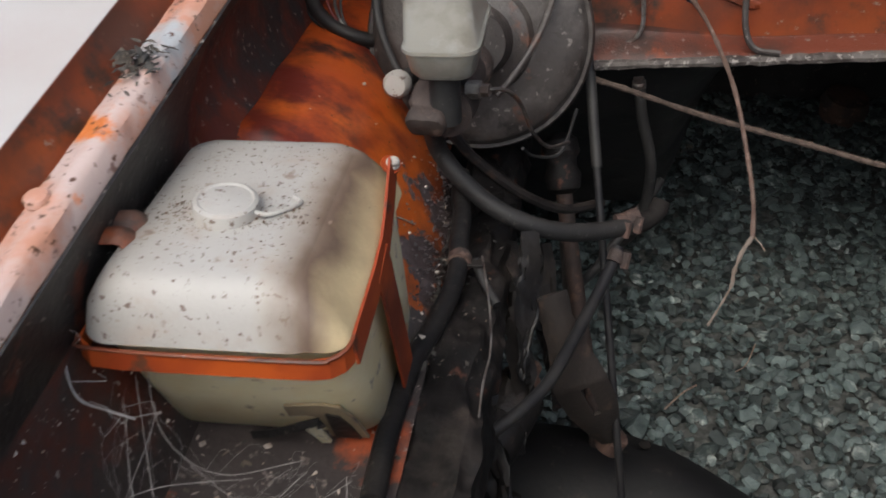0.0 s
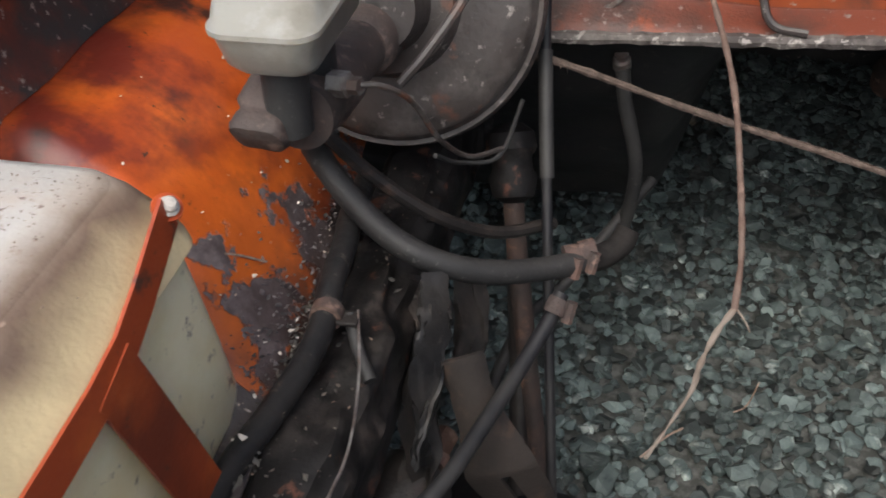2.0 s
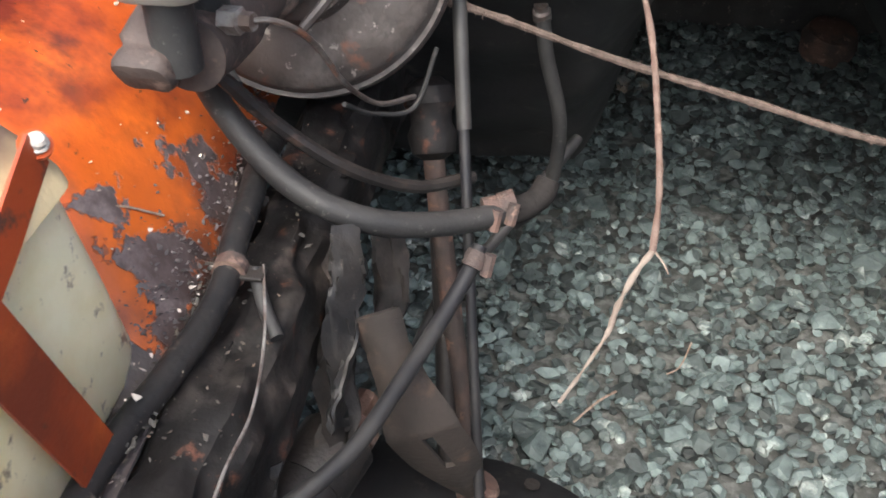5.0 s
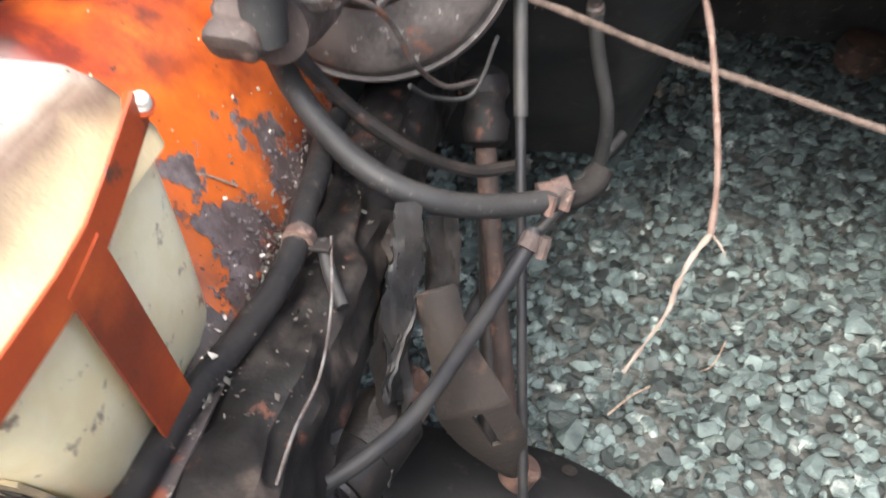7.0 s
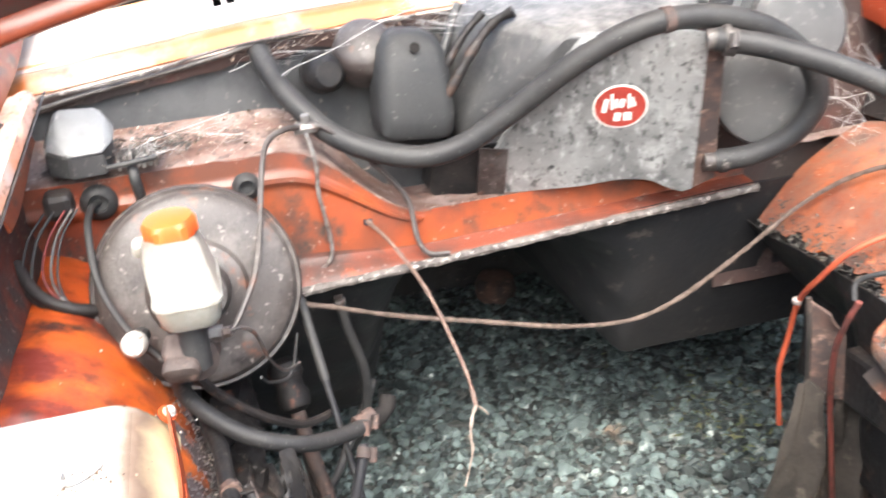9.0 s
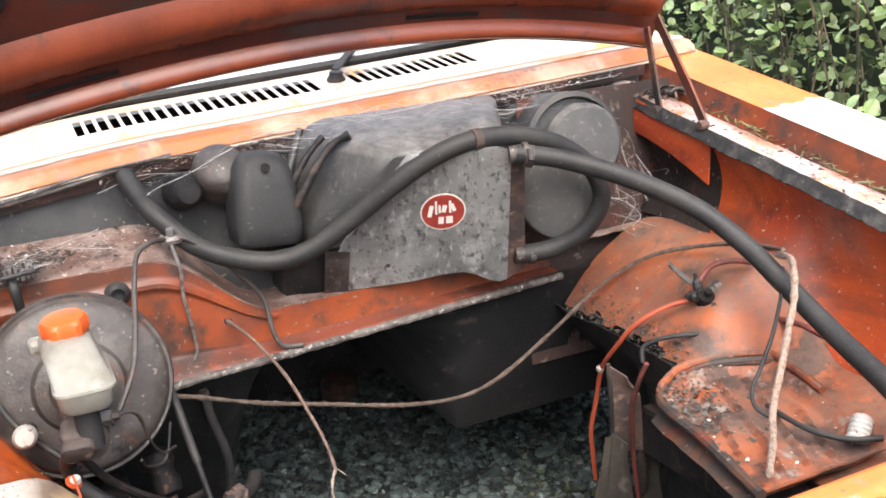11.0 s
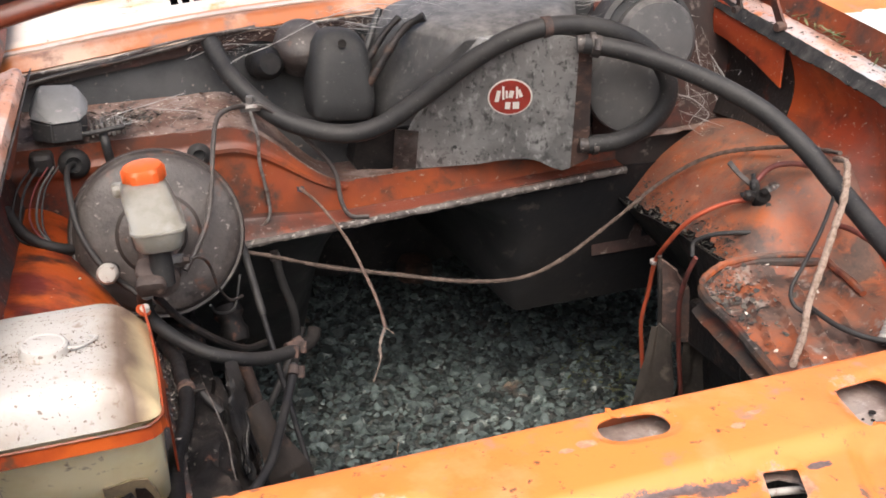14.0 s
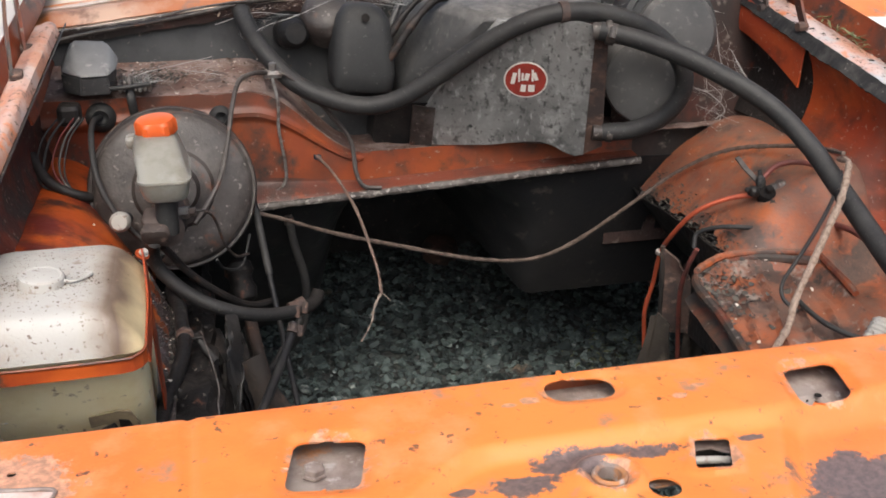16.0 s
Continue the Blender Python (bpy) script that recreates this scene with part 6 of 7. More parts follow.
part("sleeve", lathe([(0.013, 0.0)] + [(0.0122 if n % 2 else 0.0137, 0.003 + 0.003 * n) for n in range(9)] + [(0.009, 0.032), (0, 0.032)], (0.782, 0.492, 0.464), (0.62, 0.30, 0.72), 20), tank_dusty, bulb)
tan_rust = surface("dusty brown forged steel", (0.026, 0.020, 0.017), [((0.012, 0.010, 0.009), 14, 0.42, 0.62), ((0.060, 0.038, 0.028), 45, 0.56, 0.68)], 0.8, bump=0.5, bump_scale=180)
cloth = surface("mud-caked fabric", (0.060, 0.049, 0.039), [((0.02, 0.017, 0.014), 8, 0.38, 0.6), ((0.11, 0.09, 0.072), 30, 0.56, 0.7)], 0.95, bump=0.7, bump_scale=150)


def strip_at(u, v):
    """A narrow stiff flap hanging from the arch, bowed and creased."""
    fold = math.sin(7 * u + 3 * v)
    return (0.676 + 0.050 * (u - 0.15) * (0.35 + 0.65 * ramp(v, 0, 0.35)) - 0.070 * v + 0.006 * math.sin(6 * v),
            0.858 - 0.030 * u + 0.03 * v - 0.008 * fold * v + 0.006 * noise.noise(Vector((u * 4, v * 6, 9))),
            0.352 - 0.35 * v - 0.02 * abs(u - 0.4))


def slump_at(u, v):
    """Cloth slumped in folds behind the cable, down to the gravel."""
    fold = math.sin(9 * u + 3 * v + 1.5 * math.sin(4 * v))
    return (0.735 + 0.105 * u * (0.6 + 0.4 * v) - 0.020 * v + 0.008 * math.sin(7 * v + 3 * u),
            0.880 - 0.05 * u + 0.02 * v - 0.018 * fold * (0.3 + 0.7 * v) + 0.012 * noise.noise(Vector((u * 4, v * 6, 2))),
            0.318 - 0.31 * v - 0.07 * u * (1 - v) + 0.012 * noise.noise(Vector((u * 5, v * 5, 4))))


gaiter = thing("gaiter", "mud-caked grey gaiter hanging in torn folds onto the gravel", "gaiter")
part("strip", sheet(span(0, 1, 20), span(0, 1, 44), strip_at, 0.0022), cloth, gaiter, "stiff grey torn strip", True)
part("fabric", sheet(span(0, 1, 44), span(0, 1, 40), slump_at, 0.0014), cloth, gaiter, smooth=True)
hanger = thing("hanger_plate", "rusty brown bracket plate hanging below the inner wing", "bracket")
part("plate", sheet(span(0, 1, 14), span(0, 1, 24), lambda u, v: (0.686 + 0.042 * u * (0.5 + 0.5 * ramp(v, 0, 0.3)) + 0.012 * v, 0.868 - 0.020 * u + 0.012 * v, 0.455 - 0.018 * u * (1 - v) - 0.15 * v), 0.004), rusty, hanger, smooth=True)
part("edge", tube([(0.686, 0.866, 0.456), (0.690, 0.868, 0.40), (0.698, 0.878, 0.305)], 0.004, 8, wobble=0.3), tan_rust, hanger)

# ---- left-hand running gear ----
cross = thing("crossmember", "greasy black front crossmember over the gravel", "crossmember")
part("beam", sheet(span(0, 1, 40), span(0, 1, 14), lambda u, v: (-0.10 + 0.48 * u, 0.930 - 0.035 * u - 0.13 * ramp(u, 0.45, 1.1) - 0.17 * v, 0.075 + 0.030 * math.sin(math.pi * min(1, v * 1.1 + 0.1)) - 0.02 * ramp(u, 0.6, 1)), 0.006), pan_black, cross, smooth=True)
# The beam's opening is a black disc, its shade in the colour.
part("end_hole", lathe([(0.0, 0.0), (0.0075, 0), (0.0075, 0.0012), (0.006, 0.0014), (0, 0.0014)], (0.163, 0.872, 0.1045), (0.1, 0.1, 1), 14), hollow_black, cross)
part("leg", block((-0.05, 0.62, 0.0), (0.03, 0.78, 0.12), 0.015), grease, cross)
arm = thing("suspension_link", "rusty pressed steel suspension link below the chassis leg", "suspension link")


def link_at(u, v):
    """u along the link from its thin end, v across it."""
    mid = Vector((0.050, 0.780, 0.385)).lerp(Vector((0.084, 0.765, 0.288)), min(1, u / 0.55)) if u < 0.55 else Vector((0.084, 0.765, 0.288)).lerp(Vector((0.118, 0.797, 0.184)), (u - 0.55) / 0.45)
    half = 0.007 + 0.014 * math.sin(math.pi * min(1, max(0, (u - 0.15) / 0.85))) ** 0.8 + 0.006 * ramp(u, 0.3, 0.6) * (1 - ramp(u, 0.7, 1.0))
    return mid + Vector((0.92, 0.20, 0.28)) * ((half + 0.009 * (1 - ramp(u, 0.0, 0.35))) * v) + Vector((0.1, -0.75, 0.6)) * (0.010 * (1 - v * v))


part("pressing", sheet(span(0, 1, 60), span(-1, 1, 20), link_at, 0.004, lambda u, v: -1.0 if 0.56 < u < 0.76 and abs(v - 0.05) < 0.13 else 1.0), tan_rust, arm, "dusty brown pressing with a narrow slot", True)
part("bush", lathe([(0.0, -0.012), (0.013, -0.012), (0.016, -0.008), (0.016, 0.010), (0.012, 0.014), (0, 0.014)], (0.120, 0.805, 0.172), (0.5, 0.3, 0.8), 16), rusty, arm, smooth=True)
pump = thing("steering_damper", "dark ribbed cylinder with a worn alloy end", "cylinder")
part("barrel", lathe([(0.026, 0.0), (0.030, 0.006), (0.030, 0.03), (0.028, 0.032), (0.030, 0.036), (0.030, 0.075), (0.022, 0.082)], (-0.004, 0.690, 0.262), (0.28, 0.8, 0.10), 24), grease, pump, smooth=True)
part("end_cap", lathe([(0.0, -0.004), (0.020, -0.004), (0.022, 0.0), (0.022, 0.004)], (-0.004, 0.690, 0.262), (0.28, 0.8, 0.10), 20), servo_grey, pump, "worn alloy end", True)
part("flange", lathe([(0.014, 0.08), (0.026, 0.082), (0.026, 0.092), (0.012, 0.095), (0.010, 0.12)], (-0.004, 0.690, 0.262), (0.28, 0.8, 0.10), 8), rusty, pump)
rnd = random.Random(11)
for n, (x0, y0, z0, x1, y1, z1, w) in enumerate(((0.005, 0.84, 0.40, 0.03, 0.70, 0.26, 0.030), (0.024, 0.80, 0.440, 0.032, 0.72, 0.33, 0.022), (0.03, 0.90, 0.36, 0.06, 0.80, 0.22, 0.035), (-0.01, 0.66, 0.35, 0.05, 0.56, 0.2, 0.05))):
    along = Vector((x1 - x0, y1 - y0, z1 - z0))
    across = Vector((0.8, -0.2, 0.5)).normalized()
    face = along.cross(across).normalized()

    def flap_at(u, v):
        ragged = 0.75 + 0.5 * noise.noise(Vector((u * 3, v * 0.4, n * 5.0))) - 0.25 * u
        lump = 0.009 * math.sin(5 * u + 2 * v + n) + 0.010 * noise.noise(Vector((u * 6, v * 2.5, n * 3.0))) + 0.004 * noise.noise(Vector((u * 16, v * 6, n * 3.0)))
        return Vector((x0, y0, z0)) + along * (u + 0.10 * noise.noise(Vector((v * 3, n, 2))) * u) + across * (w * 0.55 * ragged * v + 0.006 * math.sin(4 * u + n)) + face * (lump - 0.008 * v * v)

    tagged(part("splash_flap", sheet(span(0, 1, 24), span(-1, 1, 10), flap_at, 0.0022), leg_grime if n % 2 == 0 else wet_rubber, None, "", True), "torn greasy black rubber flap beside the chassis leg", "flap", "torn flaps")
hose("brake_line", "thin dark brake line looping under the servo", [(0.02, 0.86, 0.50), (0.03, 0.90, 0.47), (0.055, 0.93, 0.46), (0.07, 0.95, 0.50)], 0.0018, rubber, "pipe", sides=8)
hose("brake_line", "black line beside the thick hose", [(-0.045, 0.81, 0.545), (-0.02, 0.83, 0.50), (0.02, 0.85, 0.455), (0.06, 0.89, 0.415), (0.10, 0.93, 0.40)], 0.0052, grease, "pipe", sides=8)
hose("tunnel_cable", "black cable crossing the tunnel mouth", [(0.18, 1.16, 0.30), (0.14, 1.10, 0.27), (0.10, 1.04, 0.24), (0.07, 0.98, 0.24), (0.05, 0.88, 0.23)], 0.006, rubber, "cable")
hose("tie_rod", "black steering rod low behind the hose", [(0.06, 1.00, 0.33), (0.075, 0.93, 0.22), (0.085, 0.87, 0.13)], 0.009, grease, "rod")
tagged(part("rusty_lump", lathe([(0.03, 0), (0.045, 0.01), (0.05, 0.04), (0.042, 0.06), (0.02, 0.066), (0, 0.066)], (0.60, 1.97, 0.0), (0.1, -0.2, 1), 14), rusty, None, "", True), "rusty brown lump lying on the gravel beneath the tunnel", "scrap")
wiper = thing("wiper", "black wiper arm on its spindle through the cowl", "wiper")
part("spindle", lathe([(0.016, 0), (0.017, 0.006), (0.012, 0.014), (0.012, 0.020), (0, 0.022)], (0.489, 1.385, cowl_z(0.489) + 0.040), (0, -0.15, 1), 16), rubber, wiper, smooth=True)
part("arm", ribbon([(0.489, 1.390, 0.872), (0.515, 1.43, 0.880), (0.56, 1.49, 0.895), (0.64, 1.55, 0.93)], (0, -0.4, 1), 0.012, 0.006), rubber, wiper, "flat black arm")

# ---- hedge beyond the far wing ----
leaf_mat = surface("bramble leaf", (0.20, 0.29, 0.10), [((0.36, 0.43, 0.24), 8, 0.42, 0.62), ((0.26, 0.17, 0.05), 11, 0.60, 0.68)], 0.4, bump=0.1, random_tint=0.55)
stem_mat = surface("bramble stem", (0.20, 0.15, 0.105), [((0.05, 0.06, 0.03), 12, 0.45, 0.6)], 0.8)
hedge = thing("hedge", "overgrown green bramble hedge beyond the car", "hedge")
rnd = random.Random(21)


def leaves(count, seed):
    """Folded, pointed leaves turned every way through the depth of the hedge."""
    r = random.Random(seed)
    verts, faces = [], []
    for _ in range(count):
        y = r.uniform(0.6, 6.5)
        depth = r.random() ** 1.6
        c = Vector((1.85 + 0.22 * y * 0.6 + 0.5 * depth + 0.10 * noise.noise(Vector((y * 2.5, 1, 0))), y, r.uniform(0.0, 1.75 + 0.25 * noise.noise(Vector((y * 1.7, 4, 0))))))
        size = 0.009 * 3.4 ** r.random()
        m = Matrix.Translation(c) @ Euler((r.uniform(-0.6, 1.5), r.uniform(-0.8, 0.8), r.uniform(0, 6.3))).to_matrix().to_4x4()
        shape = [(0, -0.9, 0), (0.58, -0.55, 0.10), (0.76, 0.05, 0.14), (0.48, 0.58, 0.06), (0, 0.88, -0.12), (-0.48, 0.58, 0.06), (-0.76, 0.05, 0.14), (-0.58, -0.55, 0.10), (0, 0, 0)]
        k = len(verts)
        verts += [m @ (Vector(p) * size) for p in shape]
        faces += [(k, k + 1, k + 8), (k + 1, k + 2, k + 8), (k + 2, k + 3, k + 8), (k + 3, k + 4, k + 8), (k + 4, k + 5, k + 8), (k + 5, k + 6, k + 8), (k + 6, k + 7, k + 8), (k + 7, k, k + 8)]
    return verts, faces


mesh = bpy.data.meshes.new("leaves")
mesh.from_pydata(*[[tuple(v) for v in leaves(15000, 5)[0]], [], leaves(15000, 5)[1]])
mesh.materials.append(leaf_mat)
crown = new("leaves", mesh)
crown.parent = hedge
tagged(crown, "many green bramble leaves", kind="stuff")
stems = bmesh.new()
for _ in range(150):
    y, x = rnd.uniform(0.6, 6.5), rnd.uniform(1.95, 2.6)
    x += 0.13 * y
    a, b = rnd.uniform(-0.4, 0.4), rnd.uniform(-0.4, 0.2)
    add(stems, tube([(x, y, -0.02), (x + b * 0.3, y + a * 0.4, 0.6), (x + b, y + a, rnd.uniform(1.1, 1.7))], rnd.uniform(0.003, 0.007), 5, 4, taper=0.4))
tagged(part("stem_tangle", stems, stem_mat, hedge, "tangled bare stems"), kind="stuff")
# Dark sheet behind the leaves stands for the hedge's inner shade.
part("shade_backing", sheet(span(0, 1, 30), span(0, 1, 12), lambda u, v: (2.45 + 0.13 * (6.5 * u) + 0.15 * noise.noise(Vector((u * 14, v * 5, 2))), 0.2 + 6.8 * u, 1.6 * v - 0.02), 0.02), surface("dark hedge shade", (0.02, 0.028, 0.012), [((0.05, 0.06, 0.025), 9, 0.45, 0.6)], 0.9, bump=0.8, bump_scale=30), hedge, "dark backing sheet for the deep shade inside the hedge")

# ---- litter: paint flakes, leaf bits, webs ----
pale_flake = surface("pale paint flake", (0.55, 0.50, 0.45), [((0.36, 0.28, 0.22), 60, 0.42, 0.6)], 0.7, random_tint=0.3)
dark_flake = surface("dark leaf litter", (0.045, 0.042, 0.038), [((0.085, 0.07, 0.055), 50, 0.45, 0.6)], 0.8, random_tint=0.5)
lilac_flake = surface("grey paint crust", (0.075, 0.062, 0.062), [((0.04, 0.034, 0.033), 50, 0.45, 0.6)], 0.75, random_tint=0.5)
brown_flake = surface("brown leaf litter", (0.095, 0.062, 0.043), [((0.16, 0.115, 0.085), 60, 0.45, 0.6)], 0.8, random_tint=0.4)


def litter(name, label, count, spot, small, large, material, seed, long=1.0):
    """Small curled flakes lying where spot(random) says."""
    r = random.Random(seed)
    verts, faces = [], []
    for _ in range(count):
        p = Vector(spot(r))
        size = small * (large / small) ** (r.random() ** 2.2)
        m = Matrix.Translation(p + Vector((0, 0, 0.0012 + size * 0.2))) @ Euler((r.uniform(-0.5, 0.5), r.uniform(-0.5, 0.5), r.uniform(0, 6.3))).to_matrix().to_4x4()
        k, n = len(verts), r.randrange(4, 7)
        for q in range(n):
            a, d = 2 * math.pi * q / n + r.uniform(-0.3, 0.3), size * r.uniform(0.6, 1.1)
            verts.append(tuple(m @ Vector((d * math.cos(a) * long, d * math.sin(a) / long, r.uniform(-0.25, 0.25) * size))))
        faces.append(list(range(k, k + n)))
    mesh = bpy.data.meshes.new(name)
    mesh.from_pydata(verts, [], faces)
    mesh.materials.append(material)
    return tagged(new(name, mesh), label, "debris", kind="stuff")


def by_leg(r):
    y = r.uniform(0.56, 0.92)
    return (-0.052 + r.gauss(0, 0.009), y, 0.434 + 0.006 * r.random())


def on_rail(r):
    y = r.uniform(0.45, 1.2)
    return (RAIL_R + r.uniform(0.004, 0.07), y, rail_z(y) + 0.003)


def rail_heap(r):
    y = r.gauss(0.605, 0.011)
    return (RAIL_L + 0.004 - min(0.034, abs(r.gauss(0.018, 0.008))), y, rail_z(y) + 0.004 + 0.004 * r.random())


def corner_heap(r):
    x, y = r.gauss(0.985, 0.03), r.gauss(1.13, 0.03)
    return (x, y, 0.795 + 0.012 * r.random() - 0.1 * abs(x - 0.985))


litter("paint_flakes", "pale paint flakes scattered on the sooty shelf", 320, lambda r: bay_left(1 + r.random(), r.uniform(0.24, 0.66)), 0.0008, 0.0042, pale_flake, 31)
litter("leaf_litter", "dark crumbled leaf litter on the sooty shelf", 160, lambda r: bay_left(1 + r.random(), r.uniform(0.24, 0.66)), 0.0015, 0.006, dark_flake, 32)
litter("leaf_litter", "brown leaf litter beside the chassis leg", 520, by_leg, 0.0008, 0.003, dark_flake, 33, 1.3)
litter("paint_flakes", "pale flakes beside the chassis leg", 45, by_leg, 0.0008, 0.003, pale_flake, 34)
litter("paint_flakes", "pale flakes on the wheel arch", 40, lambda r: bay_left(1 + r.random() ** 0.5, r.uniform(0.68, 0.95)), 0.0007, 0.0026, pale_flake, 35)
litter("paint_flakes", "pale flakes on the dusty wheel arch", 90, lambda r: bay_right(1 + r.random(), r.uniform(0.62, 1.06)), 0.0008, 0.003, pale_flake, 36)
litter("leaf_litter", "dark litter caught along the arch edge", 1500, lambda r: bay_right(2.0 - abs(r.gauss(0, 0.075)), r.uniform(0.76, 1.068)), 0.0007, 0.0040, dark_flake, 37, 1.4)
litter("leaf_litter", "dirt and litter in the battery tray", 420, lambda r: tray_at(min(0.97, abs(r.gauss(0.16, 0.16))), min(0.97, abs(r.gauss(0.12, 0.22)))), 0.0015, 0.007, dark_flake, 38)
litter("paint_flakes", "pale flakes in the battery tray", 60, lambda r: tray_at(r.uniform(0.03, 0.97), r.uniform(0.03, 0.9)), 0.0008, 0.0045, pale_flake, 39)
litter("leaf_litter", "brown litter on the scuttle shelf", 520, lambda r: (r.uniform(-0.2, 0.16), r.uniform(1.105, 1.195), 0.682 + 0.3 * 0.09 * r.random()), 0.0012, 0.0055, brown_flake, 40, 1.3)
litter("paint_flakes", "pale flakes on the scuttle shelf", 160, lambda r: (r.uniform(-0.12, 0.12), r.uniform(1.105, 1.195), 0.690 + 0.02 * r.random()), 0.0008, 0.0032, pale_flake, 41)
litter("leaf_litter", "dark leaf litter heaped by the fuse box", 260, lambda r: (r.gauss(-0.06, 0.03), r.gauss(1.13, 0.03), 0.692 + 0.014 * r.random()), 0.002, 0.007, dark_flake, 42, 1.5)
litter("leaf_litter", "litter lying along the wing rail", 260, on_rail, 0.0012, 0.005, dark_flake, 43, 1.4)
litter("paint_flakes", "pale flakes along the wing rail", 160, on_rail, 0.0008, 0.004, pale_flake, 44)
litter("leaf_litter", "grey clump of litter on the wing rail", 110, rail_heap, 0.002, 0.006, dark_flake, 45, 1.6)
litter("leaf_litter", "dead leaves heaped in the cowl corner", 300, corner_heap, 0.003, 0.010, dark_flake, 46, 1.5)
litter("paint_flakes", "pale bits along the cowl edge", 700, lambda r: (lambda x: (x, 1.184 + 0.012 * r.random(), cowl_z(x) - 0.014 * r.random()))(r.uniform(0.1, 0.95)), 0.0008, 0.0035, pale_flake, 47)
litter("tank_grit", "dark grit around the filler cap", 700, lambda r: (-0.145 + r.gauss(0, 0.032), 0.533 + r.gauss(0, 0.013), 0.6195), 0.0004, 0.0017, brown_flake, 48)
litter("tank_grit", "fine grit on the tank top", 260, lambda r: (r.uniform(-0.195, -0.09), r.uniform(0.475, 0.63), 0.6195), 0.0004, 0.0012, brown_flake, 49)
grass = surface("pale grass", (0.075, 0.095, 0.035), [((0.13, 0.12, 0.06), 40, 0.45, 0.6)], 0.7, random_tint=0.3)
litter("grass_bits", "thin grass growing along the gutter", 120, lambda r: (lambda y: (RAIL_R + r.uniform(0.05, 0.075), y, rail_z(y) + 0.004))(r.uniform(0.45, 1.0)), 0.003, 0.008, grass, 50, 3.0)
litter("grass_bits", "sparse weeds in the gravel by the tunnel", 220, lambda r: (r.gauss(0.82, 0.06), r.gauss(1.28, 0.10), 0.016 + 0.02 * r.random()), 0.002, 0.008, grass, 51, 2.0)
web_mat = surface("dusty spider web", (0.38, 0.37, 0.36), (), 0.8, bump=0)


def web(label, lines, radius=0.0005, fuzz=0, seed=0):
    r = random.Random(seed)
    bm = bmesh.new()
    for line in lines:
        add(bm, tube(line, radius * 0.75, 4, 5, wobble=0.6))
        smooth_line = glide(line, 10)
        for _ in range(fuzz):
            k = r.randrange(len(smooth_line))
            a, b = smooth_line[k], smooth_line[max(0, min(len(smooth_line) - 1, k + r.choice((-9, -6, -4, 4, 6, 9))))]
            off = Vector((r.gauss(0, 0.012), r.gauss(0, 0.012), r.gauss(0, 0.010)))
            add(bm, tube([a, (a + b) / 2 + off, b + off * 0.7], radius * 0.24, 3, 3))
    return tagged(part("cobweb", bm, web_mat), label, "cobweb", kind="stuff")


web("dusty cobweb strung under the cowl", [[(0.10, 1.15, 0.735), (0.115, 1.14, 0.763), (0.174, 1.14, 0.782), (0.254, 1.145, 0.812), (0.333, 1.17, 0.826)], [(0.254, 1.145, 0.812), (0.30, 1.16, 0.818), (0.36, 1.18, 0.815)], [(0.333, 1.17, 0.826), (0.45, 1.15, 0.815), (0.55, 1.12, 0.80)]], 0.0007, 9, 61)
web("torn cobweb beside the blower drum", [[(0.80, 1.0, 0.68), (0.83, 0.99, 0.652), (0.80, 0.985, 0.621), (0.827, 0.985, 0.597)], [(0.80, 0.985, 0.664), (0.845, 0.985, 0.667)], [(0.79, 1.0, 0.64), (0.86, 0.98, 0.61)]], 0.0004, 8, 62)
web("dusty cobweb across the tank front", [[(-0.213, 0.52, 0.545), (-0.205, 0.480, 0.520), (-0.19, 0.455, 0.490), (-0.15, 0.440, 0.475), (-0.10, 0.462, 0.470)], [(-0.205, 0.42, 0.47), (-0.177, 0.425, 0.478), (-0.13, 0.445, 0.468)], [(-0.208, 0.47, 0.53), (-0.19, 0.42, 0.46)]], 0.0003, 4, 63)
web("loose web strands on the wiring", [[(-0.205, 0.50, 0.56), (-0.20, 0.53, 0.58), (-0.216, 0.56, 0.585)]], 0.0009, 6, 64)
hose("dry_stalk", "dry pale stalk lying on the wheel arch edge", [(-0.10, 0.69, 0.512), (-0.085, 0.72, 0.505), (-0.068, 0.745, 0.482)], 0.0009, twine_pale, "stalk", sides=5)
hose("dry_stalk", "dry straw sticking out of the gravel", [(0.30, 1.12, 0.015), (0.315, 1.12, 0.03), (0.325, 1.13, 0.06)], 0.0010, twine_pale, "stalk", sides=5)
hose("dry_stalk", "dry straw lying on the gravel", [(0.20, 1.03, 0.02), (0.225, 1.06, 0.024), (0.245, 1.08, 0.022)], 0.0014, twine_pale, "stalk", sides=5)

web("dusty cobweb draped over the heater top", [[(0.36, 1.17, 0.815), (0.45, 1.12, 0.80), (0.52, 1.10, 0.795), (0.62, 1.14, 0.81)], [(0.45, 1.12, 0.80), (0.47, 1.16, 0.82)], [(0.55, 1.12, 0.80), (0.60, 1.18, 0.83), (0.68, 1.185, 0.832)], [(0.40, 1.17, 0.82), (0.50, 1.15, 0.825), (0.58, 1.16, 0.83)]], 0.0008, 16, 65)
web("dusty cobweb in the cowl corner", [[(0.78, 1.18, 0.835), (0.80, 1.13, 0.80), (0.83, 1.10, 0.775)], [(0.74, 1.185, 0.835), (0.80, 1.12, 0.785), (0.87, 1.10, 0.77)], [(0.70, 1.18, 0.83), (0.76, 1.11, 0.79)]], 0.0007, 12, 66)
